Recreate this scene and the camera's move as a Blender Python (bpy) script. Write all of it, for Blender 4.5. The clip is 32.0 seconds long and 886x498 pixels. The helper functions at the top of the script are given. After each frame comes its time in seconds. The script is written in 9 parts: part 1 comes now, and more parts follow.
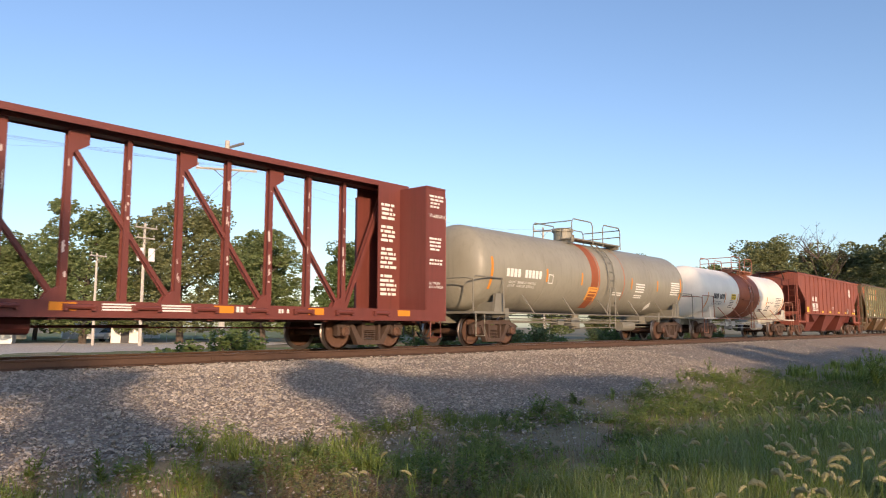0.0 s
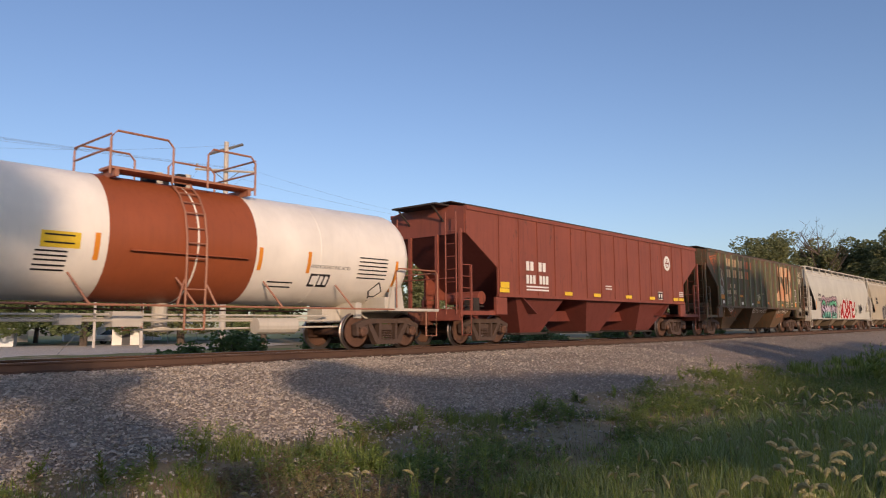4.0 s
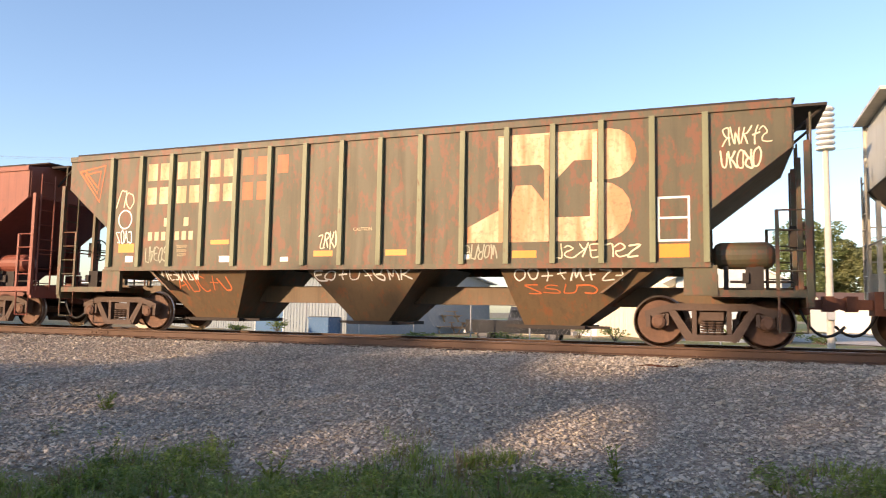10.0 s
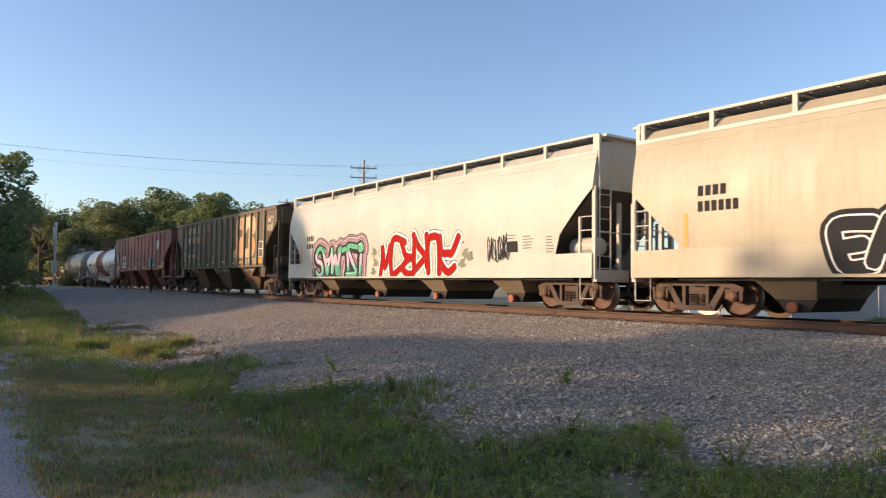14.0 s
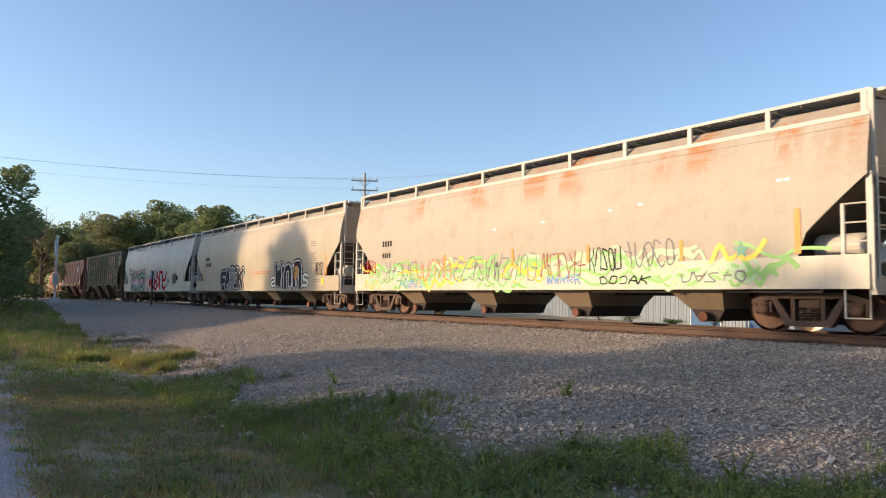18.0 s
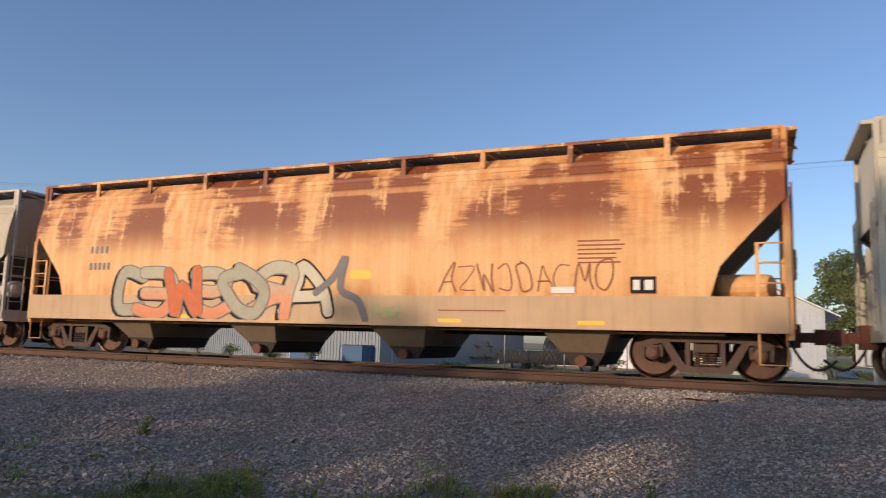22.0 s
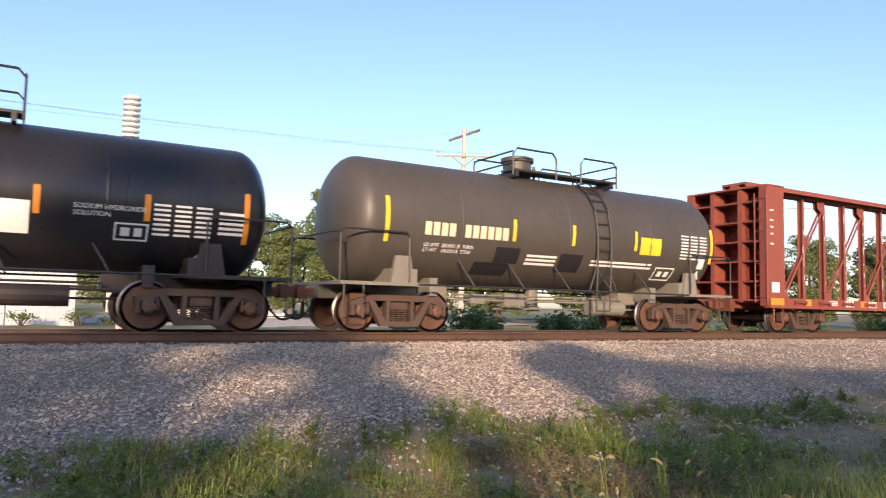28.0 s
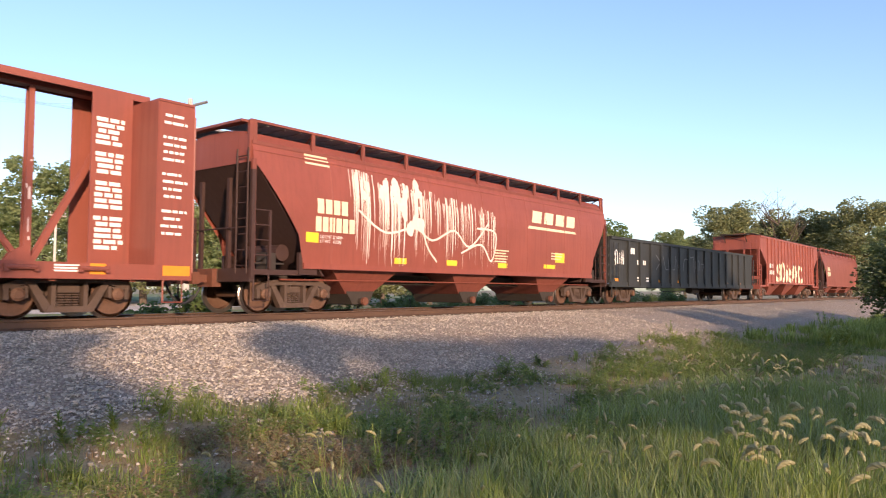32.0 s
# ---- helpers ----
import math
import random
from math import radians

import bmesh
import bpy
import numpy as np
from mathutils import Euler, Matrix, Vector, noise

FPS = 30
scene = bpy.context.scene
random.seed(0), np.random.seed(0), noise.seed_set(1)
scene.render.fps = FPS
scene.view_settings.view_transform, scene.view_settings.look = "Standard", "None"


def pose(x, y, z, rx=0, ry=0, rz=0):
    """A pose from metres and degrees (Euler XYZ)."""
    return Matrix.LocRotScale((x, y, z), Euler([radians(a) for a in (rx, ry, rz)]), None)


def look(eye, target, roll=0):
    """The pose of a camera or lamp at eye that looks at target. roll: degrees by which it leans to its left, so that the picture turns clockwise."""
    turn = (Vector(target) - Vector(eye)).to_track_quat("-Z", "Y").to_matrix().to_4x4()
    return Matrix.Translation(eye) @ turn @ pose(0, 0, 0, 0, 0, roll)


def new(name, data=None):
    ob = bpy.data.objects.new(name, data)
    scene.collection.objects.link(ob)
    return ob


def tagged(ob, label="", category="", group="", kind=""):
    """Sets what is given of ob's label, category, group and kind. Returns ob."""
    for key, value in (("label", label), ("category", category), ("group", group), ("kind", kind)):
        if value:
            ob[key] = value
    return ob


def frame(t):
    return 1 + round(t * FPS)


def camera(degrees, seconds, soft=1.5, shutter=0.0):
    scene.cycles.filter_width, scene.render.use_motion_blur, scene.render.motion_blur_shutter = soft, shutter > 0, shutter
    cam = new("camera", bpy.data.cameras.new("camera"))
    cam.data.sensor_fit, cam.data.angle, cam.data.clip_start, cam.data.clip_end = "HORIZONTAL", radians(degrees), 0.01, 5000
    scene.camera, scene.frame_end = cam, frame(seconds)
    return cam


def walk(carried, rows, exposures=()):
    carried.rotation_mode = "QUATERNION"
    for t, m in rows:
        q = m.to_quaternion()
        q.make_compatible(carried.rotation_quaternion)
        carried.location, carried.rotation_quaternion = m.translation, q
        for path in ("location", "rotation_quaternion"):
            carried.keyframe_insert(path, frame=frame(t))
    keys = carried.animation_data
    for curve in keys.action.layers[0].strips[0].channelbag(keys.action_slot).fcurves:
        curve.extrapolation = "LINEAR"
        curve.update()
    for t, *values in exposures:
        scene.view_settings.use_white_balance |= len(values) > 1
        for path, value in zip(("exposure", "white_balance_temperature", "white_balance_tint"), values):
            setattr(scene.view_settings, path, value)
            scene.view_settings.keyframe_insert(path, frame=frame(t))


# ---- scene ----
cam = camera(63.15, 32.0, 1.1, 0.12)
EYE_Z = 0.57   # eye above the rail top; z = 0 is the rail top, x runs along the track, y away from the road
SWING = 0.325  # the camera swings round the body that holds it
TURNS = [  # seconds, yaw, pitch, roll
    (0, -48.93, 6.20, -0.03),
    (0.5, -48.92, 6.17, 0.13),
    (1, -48.78, 6.04, 0.49),
    (1.5, -48.84, 6.04, 0.30),
    (2, -48.77, 6.18, 0.52),
    (2.5, -48.86, 6.24, -0.10),
    (3, -48.83, 6.25, 0.15),
    (3.5, -48.89, 6.18, 0.31),
    (4, -48.86, 6.13, 0.50),
    (4.5, -48.94, 5.88, 0.19),
    (6.5, -48.28, 5.52, 0.25),
    (7, -45.15, 5.45, 0.03),
    (7.5, -36.14, 5.64, 0.19),
    (8, -28.27, 5.94, 0.46),
    (8.5, -15.99, 6.12, 0.06),
    (9, -0.60, 6.14, -0.22),
    (9.5, 11.10, 5.92, -0.43),
    (10, 21.09, 4.96, -0.98),
    (10.5, 30.05, 4.21, -0.87),
    (11, 37.63, 4.14, -1.36),
    (11.5, 45.08, 2.76, -1.38),
    (12, 50.13, 2.00, -1.14),
    (12.5, 52.54, 2.63, -0.40),
    (13, 53.85, 2.78, -0.07),
    (13.5, 54.09, 2.76, -0.65),
    (15.5, 54.57, 3.59, -0.93),
    (16, 54.64, 3.70, -0.85),
    (16.5, 54.49, 3.82, -1.17),
    (17, 54.48, 3.84, -1.05),
    (17.5, 54.27, 3.92, -0.91),
    (18, 54.30, 3.96, -0.75),
    (18.5, 54.16, 4.03, -0.94),
    (19, 53.44, 4.11, -1.04),
    (19.5, 51.14, 4.46, -1.03),
    (20, 47.68, 4.81, -0.75),
    (20.5, 43.56, 5.33, -1.19),
    (21, 37.71, 6.07, -1.12),
    (21.5, 30.97, 6.67, -1.31),
    (22, 23.72, 7.22, -1.69),
    (22.5, 16.59, 7.48, -1.35),
    (23, 10.72, 7.58, -1.60),
    (23.5, 5.29, 7.59, -0.86),
    (24, 0.93, 7.30, -0.01),
    (24.5, -3.42, 6.74, 0.04),
    (26.5, -21.13, 5.40, -0.03),
    (27, -25.14, 5.21, 0.02),
    (27.5, -28.67, 4.89, -0.63),
    (28, -30.65, 4.58, -1.24),
    (28.5, -35.22, 4.33, -0.31),
    (29, -39.37, 4.32, -0.01),
    (29.5, -42.32, 4.13, 0.90),
    (30, -44.93, 3.93, 0.95),
    (30.5, -47.66, 3.61, 0.37),
    (31, -50.02, 3.40, 0.14),
    (31.5, -51.80, 3.24, -0.03),
    (32, -51.52, 3.26, -0.27),
]


def eye_pose(yaw, pitch, roll):
    a = radians(yaw)
    return pose(-SWING * math.sin(a), SWING * math.cos(a), EYE_Z, 90 + pitch, roll, yaw)


EXPOSURES = [  # seconds, stops, kelvin, tint
    (0, 0.64, 6640, 19), (2, 0.16, 6550, 21), (3, -0.01, 6500, 23), (4.5, 0.14, 6500, 24), (6.5, 0.76, 6650, 24), (8, 1.0, 6900, 22),
    (10, 1.22, 7050, 20), (13.5, 0.98, 6850, 18), (15.5, 0.24, 6450, 18), (16.3, 0.34, 6450, 18), (17.2, 0.86, 6650, 17), (19, 0.82, 6700, 18),
    (20, 0.60, 6550, 19), (21, 0.32, 6400, 20), (22, 0.15, 6250, 21), (24.5, 0.15, 6250, 19), (26.5, 0.52, 6400, 21), (28, 1.04, 6550, 24), (29, 1.10, 6550, 24), (32, 1.10, 6550, 24),
]
walk(cam, [(t, eye_pose(y, p, r)) for t, y, p, r in TURNS], EXPOSURES)

# light: a low, warm evening sun behind the camera and a clear sky
SUN_TO = Vector((-0.50, -0.866, 0.217)).normalized()
world = bpy.data.worlds.new("world")
scene.world = world
world.use_nodes = True
wn = world.node_tree
bg = wn.nodes["Background"]
sky = wn.nodes.new("ShaderNodeTexSky")
sky.sky_type = "NISHITA"
sky.sun_disc = False
sky.sun_elevation = math.asin(SUN_TO.z)
sky.sun_rotation = math.atan2(SUN_TO.x, SUN_TO.y)
sky.altitude = 200
sky.air_density, sky.dust_density, sky.ozone_density = 1.0, 1.1, 2.7
wn.links.new(sky.outputs[0], bg.inputs[0])
bg.inputs[1].default_value = 0.15
sun = new("sun", bpy.data.lights.new("sun", "SUN"))
sun.data.energy = 3.2
sun.data.angle = radians(1.1)
sun.data.color = (1.0, 0.74, 0.47)
sun.matrix_world = look(SUN_TO * 100, (0, 0, 0))

# ---- materials ----
def nodes_of(name):
    m = bpy.data.materials.new(name)
    m.use_nodes = True
    t = m.node_tree
    return m, t, t.nodes["Principled BSDF"]


def nd(t, kind, **sets):
    n = t.nodes.new(kind)
    for k, v in sets.items():
        n.inputs[k].default_value = v
    return n


def coords(t, scale):
    c = t.nodes.new("ShaderNodeTexCoord")
    mp = t.nodes.new("ShaderNodeMapping")
    mp.inputs["Scale"].default_value = scale
    t.links.new(c.outputs["Object"], mp.inputs["Vector"])
    return mp.outputs["Vector"]


def noise_of(t, scale, vec, detail=4.0, rough=0.6):
    n = nd(t, "ShaderNodeTexNoise", Scale=scale, Detail=detail, Roughness=rough)
    t.links.new(vec, n.inputs["Vector"])
    return n.outputs["Fac"]


def ramp(t, fac, stops):
    r = t.nodes.new("ShaderNodeValToRGB")
    el = r.color_ramp.elements
    while len(el) < len(stops):
        el.new(0.5)
    for e, (p, c) in zip(el, stops):
        e.position = p
        e.color = (*c, 1) if len(c) == 3 else c
    t.links.new(fac, r.inputs["Fac"])
    return r.outputs["Color"]


def mixed(t, fac, a, b, how="MIX"):
    m = t.nodes.new("ShaderNodeMix")
    m.data_type, m.blend_type = "RGBA", how
    for v, s in ((fac, 0), (a, 6), (b, 7)):
        if isinstance(v, (int, float)):
            m.inputs[s].default_value = v
        elif isinstance(v, tuple):
            m.inputs[s].default_value = (*v, 1) if len(v) == 3 else v
        else:
            t.links.new(v, m.inputs[s])
    return m.outputs[2]


def bumped(t, b, fac, strength, dist):
    bp = nd(t, "ShaderNodeBump", Strength=strength, Distance=dist)
    t.links.new(fac, bp.inputs["Height"])
    t.links.new(bp.outputs["Normal"], b.inputs["Normal"])


G3 = lambda v: (v, v, v)


def paint(name, col, rough=0.45, rust=0.3, dirt=0.5, rustcol=(0.13, 0.045, 0.02), top_rust=None, metal=0.0, streak=5.0):
    """Weathered car paint: a blotchy coat, dirt run down in streaks, rust specks; top_rust=(z0, z1) rusts in sheets towards the roof."""
    m, t, b = nodes_of(name)
    v = coords(t, (1, 1, 1))
    vs = coords(t, (streak, streak, 0.35))
    big, fine, run = noise_of(t, 0.7, v, 3), noise_of(t, 22, v, 5), noise_of(t, 1.6, vs, 4, 0.65)
    c = mixed(t, ramp(t, big, [(0.3, G3(0.82)), (0.7, G3(1.0))]), (0, 0, 0), col)
    dk = tuple(x * 0.55 + 0.012 for x in col)
    c = mixed(t, ramp(t, run, [(0.5, G3(0)), (0.8, G3(dirt))]), c, dk)
    c = mixed(t, ramp(t, fine, [(0.45, G3(0)), (0.85, G3(0.35 * dirt))]), c, tuple(x * 0.6 for x in col))
    if rust > 0:
        spots = noise_of(t, 3.1, coords(t, (1.6, 1.6, 0.8)), 6, 0.7)
        lo = 0.78 - 0.3 * rust
        c = mixed(t, ramp(t, spots, [(lo, G3(0)), (lo + 0.1, G3(0.85))]), c, rustcol)
    if top_rust:
        z0, z1 = top_rust
        sep = t.nodes.new("ShaderNodeSeparateXYZ")
        t.links.new(v, sep.inputs[0])
        up = nd(t, "ShaderNodeMapRange", **{"From Min": z0, "From Max": z1, "To Min": 0.0, "To Max": 0.16})
        t.links.new(sep.outputs["Z"], up.inputs["Value"])
        sheet = noise_of(t, 0.95, coords(t, (0.55, 0.55, 0.9)), 8, 0.68)
        runs = noise_of(t, 1.0, coords(t, (8, 8, 0.35)), 4)
        ad = t.nodes.new("ShaderNodeMath")
        ad.operation = "MULTIPLY_ADD"
        ad.inputs[1].default_value = 1.3
        t.links.new(sheet, ad.inputs[0])
        t.links.new(up.outputs[0], ad.inputs[2])
        ad2 = t.nodes.new("ShaderNodeMath")
        ad2.operation = "MULTIPLY_ADD"
        ad2.inputs[1].default_value = 0.22
        t.links.new(runs, ad2.inputs[0])
        t.links.new(ad.outputs[0], ad2.inputs[2])
        c = mixed(t, ramp(t, ad2.outputs[0], [(0.88, G3(0)), (0.92, G3(0.7)), (1.0, G3(0.97))]), c, rustcol)
    t.links.new(c, b.inputs["Base Color"])
    b.inputs["Metallic"].default_value = metal
    rr = nd(t, "ShaderNodeMapRange", **{"To Min": max(rough - 0.1, 0.05), "To Max": min(rough + 0.18, 1)})
    t.links.new(run, rr.inputs["Value"])
    t.links.new(rr.outputs[0], b.inputs["Roughness"])
    bumped(t, b, fine, 0.15, 0.004)
    return m


def rusted(name, coat, pale, rust, z_low, amount, brush):
    """Rusting sheet: pale runs down an orange-tinged coat, dark brushed rust in sheets between the ribs towards the roof."""
    m, t, b = nodes_of(name)
    v = coords(t, (1, 1, 1))
    sep = t.nodes.new("ShaderNodeSeparateXYZ")
    t.links.new(v, sep.inputs[0])

    def calc(op, a, c, d=None):
        n = t.nodes.new("ShaderNodeMath")
        n.operation = op
        for i, q in enumerate((a, c, d)):
            if q is None:
                continue
            if isinstance(q, (int, float)):
                n.inputs[i].default_value = q
            else:
                t.links.new(q, n.inputs[i])
        return n.outputs[0]

    def step(val, lo, hi):
        n = nd(t, "ShaderNodeMapRange", **{"From Min": lo, "From Max": hi, "To Min": 0.0, "To Max": 1.0})
        n.interpolation_type = "SMOOTHSTEP"
        t.links.new(val, n.inputs["Value"])
        return n.outputs[0]
    z = sep.outputs["Z"]
    runs = noise_of(t, 1.0, coords(t, (4.5, 4.5, 0.22)), 5, 0.62)
    wide = noise_of(t, 1.0, coords(t, (0.8, 0.8, 0.28)), 1, 0.4)
    scratch = noise_of(t, 1.0, coords(t, (1.3, 1.3, brush)), 4, 0.7)
    blot = noise_of(t, 1.7, v, 6, 0.65)
    fine = noise_of(t, 24, v, 5)
    c = mixed(t, ramp(t, runs, [(0.36, G3(0)), (0.62, G3(1))]), coat, pale)
    # a paler middle of the side, where the rain has washed it
    mid = calc("MULTIPLY", step(z, 1.35, 1.9), calc("SUBTRACT", 1.0, step(z, z_low - 0.2, z_low + 0.9)))
    c = mixed(t, calc("MULTIPLY", mid, 0.55), c, pale)
    c = mixed(t, ramp(t, blot, [(0.52, G3(0)), (0.75, G3(0.45))]), c, tuple(x * y for x, y in zip(coat, (0.86, 0.66, 0.5))))
    top = step(z, z_low, z_low + 0.75)
    low_line = calc("SUBTRACT", 1.0, calc("MULTIPLY", step(z, 3.60, 3.64), calc("SUBTRACT", 1.0, step(z, 3.70, 3.78))))
    score = calc("MULTIPLY_ADD", wide, 1.5, calc("MULTIPLY_ADD", scratch, 0.55, calc("MULTIPLY", calc("SUBTRACT", blot, 0.5), 0.5)))
    score = calc("SUBTRACT", score, calc("MULTIPLY", step(runs, 0.54, 0.66), 0.16))
    mask = calc("MULTIPLY", calc("MULTIPLY", step(score, 1.52 - amount, 1.68 - amount), top), calc("MULTIPLY_ADD", low_line, 0.7, 0.3))
    wash = calc("MULTIPLY", step(score, 1.30 - amount, 1.62 - amount), step(z, z_low - 0.35, z_low + 0.5))
    c = mixed(t, calc("MULTIPLY", wash, 0.4), c, tuple(a * 0.5 + b_ * 0.5 for a, b_ in zip(coat, rust)))
    c = mixed(t, calc("MULTIPLY", mask, 0.95), c, rust)
    c = mixed(t, ramp(t, fine, [(0.5, G3(0)), (0.85, G3(0.3))]), c, tuple(x * 0.55 for x in coat))
    t.links.new(c, b.inputs["Base Color"])
    b.inputs["Roughness"].default_value = 0.6
    bumped(t, b, fine, 0.15, 0.004)
    return m


def bands(name, stops, z0, z1):
    """Spray paint that changes colour with height, with soft uneven borders."""
    m, t, b = nodes_of(name)
    v = coords(t, (1, 1, 1))
    sep = t.nodes.new("ShaderNodeSeparateXYZ")
    t.links.new(v, sep.inputs[0])
    up = nd(t, "ShaderNodeMapRange", **{"From Min": z0, "From Max": z1, "To Min": 0.0, "To Max": 1.0})
    t.links.new(sep.outputs["Z"], up.inputs["Value"])
    ad = t.nodes.new("ShaderNodeMath")
    ad.operation = "MULTIPLY_ADD"
    ad.inputs[1].default_value = 0.25
    t.links.new(noise_of(t, 3.0, coords(t, (1, 1, 3)), 3), ad.inputs[0])
    t.links.new(up.outputs[0], ad.inputs[2])
    c = ramp(t, ad.outputs[0], [(0.125 + 0.98 * p * 0.88, col) for p, col in stops])
    c = mixed(t, ramp(t, noise_of(t, 9, v, 5), [(0.45, G3(0)), (0.8, G3(0.3))]), c, tuple(x * 0.6 for x in stops[0][1]))
    t.links.new(c, b.inputs["Base Color"])
    b.inputs["Roughness"].default_value = 0.5
    return m


def plain(name, col, rough=0.7, var=0.25, scale=6.0, metal=0.0, bump=0.2, dist=0.01, island=False, obj_random=False, spec=0.5):
    m, t, b = nodes_of(name)
    b.inputs["Specular IOR Level"].default_value = spec
    v = coords(t, (1, 1, 1))
    n1, n2 = noise_of(t, scale, v, 5), noise_of(t, scale * 7, v, 4)
    lo, hi = tuple(c * (1 - var) for c in col), tuple(min(c * (1 + var), 1) for c in col)
    c = mixed(t, n1, lo, hi)
    c = mixed(t, ramp(t, n2, [(0.4, G3(0)), (0.75, G3(0.5 * var + 0.1))]), c, tuple(x * 0.5 for x in col))
    if island or obj_random:
        src = t.nodes.new("ShaderNodeNewGeometry" if island else "ShaderNodeObjectInfo")
        f = ramp(t, src.outputs["Random Per Island" if island else "Random"], [(0, G3(1 - 1.7 * var)), (1, G3(1 + 1.3 * var))])
        c = mixed(t, 1.0, c, f, "MULTIPLY")
    t.links.new(c, b.inputs["Base Color"])
    b.inputs["Roughness"].default_value = rough
    b.inputs["Metallic"].default_value = metal
    if bump:
        bumped(t, b, n2, bump, dist)
    return m


def leafy(name, col, col2, trans=0.35):
    m, t, b = nodes_of(name)
    g = t.nodes.new("ShaderNodeNewGeometry")
    big = noise_of(t, 0.35, coords(t, (1, 1, 1)), 3)
    c = mixed(t, ramp(t, g.outputs["Random Per Island"], [(0, G3(0)), (1, G3(1))]), col, col2)
    c = mixed(t, ramp(t, big, [(0.3, G3(0)), (0.7, G3(0.5))]), c, tuple(x * 0.62 for x in col))
    t.links.new(c, b.inputs["Base Color"])
    b.inputs["Roughness"].default_value = 0.6
    tr = t.nodes.new("ShaderNodeBsdfTranslucent")
    t.links.new(c, tr.inputs["Color"])
    mx = t.nodes.new("ShaderNodeMixShader")
    mx.inputs[0].default_value = trans
    out = t.nodes["Material Output"]
    t.links.new(b.outputs[0], mx.inputs[1])
    t.links.new(tr.outputs[0], mx.inputs[2])
    t.links.new(mx.outputs[0], out.inputs["Surface"])
    return m


STEEL = plain("running_gear_steel", (0.092, 0.060, 0.045), 0.75, 0.4, 5, 0.15)
WHEEL = plain("wheel_rust", (0.13, 0.068, 0.043), 0.7, 0.5, 3, 0.2)
TREAD = plain("worn_tread", (0.35, 0.30, 0.27), 0.3, 0.2, 9, 0.9)
DARK = plain("sooty_underframe", (0.035, 0.027, 0.022), 0.85, 0.4, 4)
COUPLE = plain("coupler_rust", (0.16, 0.06, 0.035), 0.75, 0.4, 6, 0.2)
RUBBER = plain("rubber_hose", (0.02, 0.02, 0.02), 0.6, 0.2, 8)
GRATE = plain("galvanised_grating", (0.24, 0.24, 0.23), 0.5, 0.3, 8, 0.1)
WHITE = plain("stencil_white", (0.78, 0.77, 0.72), 0.6, 0.12, 12, 0, 0.05)
CREAM = plain("stencil_cream", (0.72, 0.62, 0.42), 0.6, 0.2, 9, 0, 0.05)
BLACK = plain("stencil_black", (0.02, 0.02, 0.022), 0.7, 0.2, 9, 0, 0.05, spec=0.2)
AMBER = plain("reflective_amber", (0.72, 0.26, 0.018), 0.5, 0.15, 9, 0, 0.05)
YELLOW = plain("label_yellow", (0.80, 0.55, 0.03), 0.5, 0.15, 9, 0, 0.05)
FADED = plain("faded_orange", (0.55, 0.13, 0.04), 0.6, 0.35, 5, 0, 0.05)
REDP = plain("spray_red", (0.36, 0.011, 0.007), 0.8, 0.12, 6, 0, 0.05, spec=0.1)
TEAL = plain("spray_teal", (0.05, 0.30, 0.20), 0.5, 0.2, 5, 0, 0.05)
PINK = plain("spray_pink", (0.55, 0.36, 0.38), 0.5, 0.2, 5, 0, 0.05)
LIME = plain("spray_green", (0.22, 0.52, 0.13), 0.5, 0.25, 5, 0, 0.05)
MINT = plain("spray_mint", (0.38, 0.60, 0.36), 0.5, 0.25, 5, 0, 0.05)
SKYB = plain("spray_blue", (0.10, 0.28, 0.60), 0.5, 0.2, 5, 0, 0.05)
CORAL = plain("spray_coral", (0.62, 0.16, 0.05), 0.7, 0.25, 5, 0, 0.05)
GREYS = plain("spray_grey", (0.16, 0.16, 0.16), 0.6, 0.2, 5, 0, 0.05)
SAGE = plain("spray_sage", (0.36, 0.36, 0.26), 0.6, 0.3, 4, 0, 0.05)
BROWNP = plain("primer_brown", (0.30, 0.085, 0.03), 0.6, 0.25, 4, 0, 0.05)


# ---- mesh helpers ----
def part(name, bm, material, parent, label="", smooth=False):
    """Links a bmesh as one mesh object under a thing or part."""
    me = bpy.data.meshes.new(name)
    bmesh.ops.recalc_face_normals(bm, faces=bm.faces)
    if smooth:
        for f in bm.faces:
            f.smooth = True
    bm.to_mesh(me)
    bm.free()
    for mm in material if isinstance(material, (list, tuple)) else [material]:
        me.materials.append(mm)
    ob = new(name, me)
    ob.parent = parent
    if label:
        ob["label"] = label
    return ob


def shared(name, me, parent, m=None):
    ob = new(name, me)
    ob.parent = parent
    if m is not None:
        ob.matrix_basis = m
    return ob


def thing(name, label, category, group="", kind=""):
    return tagged(new(name), label, category, group, kind)


def box(bm, x0, x1, y0, y1, z0, z1, mi=0):
    v = [bm.verts.new((x, y, z)) for x in (x0, x1) for y in (y0, y1) for z in (z0, z1)]
    for q in ((0, 1, 3, 2), (4, 6, 7, 5), (0, 4, 5, 1), (2, 3, 7, 6), (0, 2, 6, 4), (1, 5, 7, 3)):
        bm.faces.new([v[i] for i in q]).material_index = mi
    return bm


def B(*boxes):
    bm = bmesh.new()
    for b in boxes:
        box(bm, *b)
    return bm


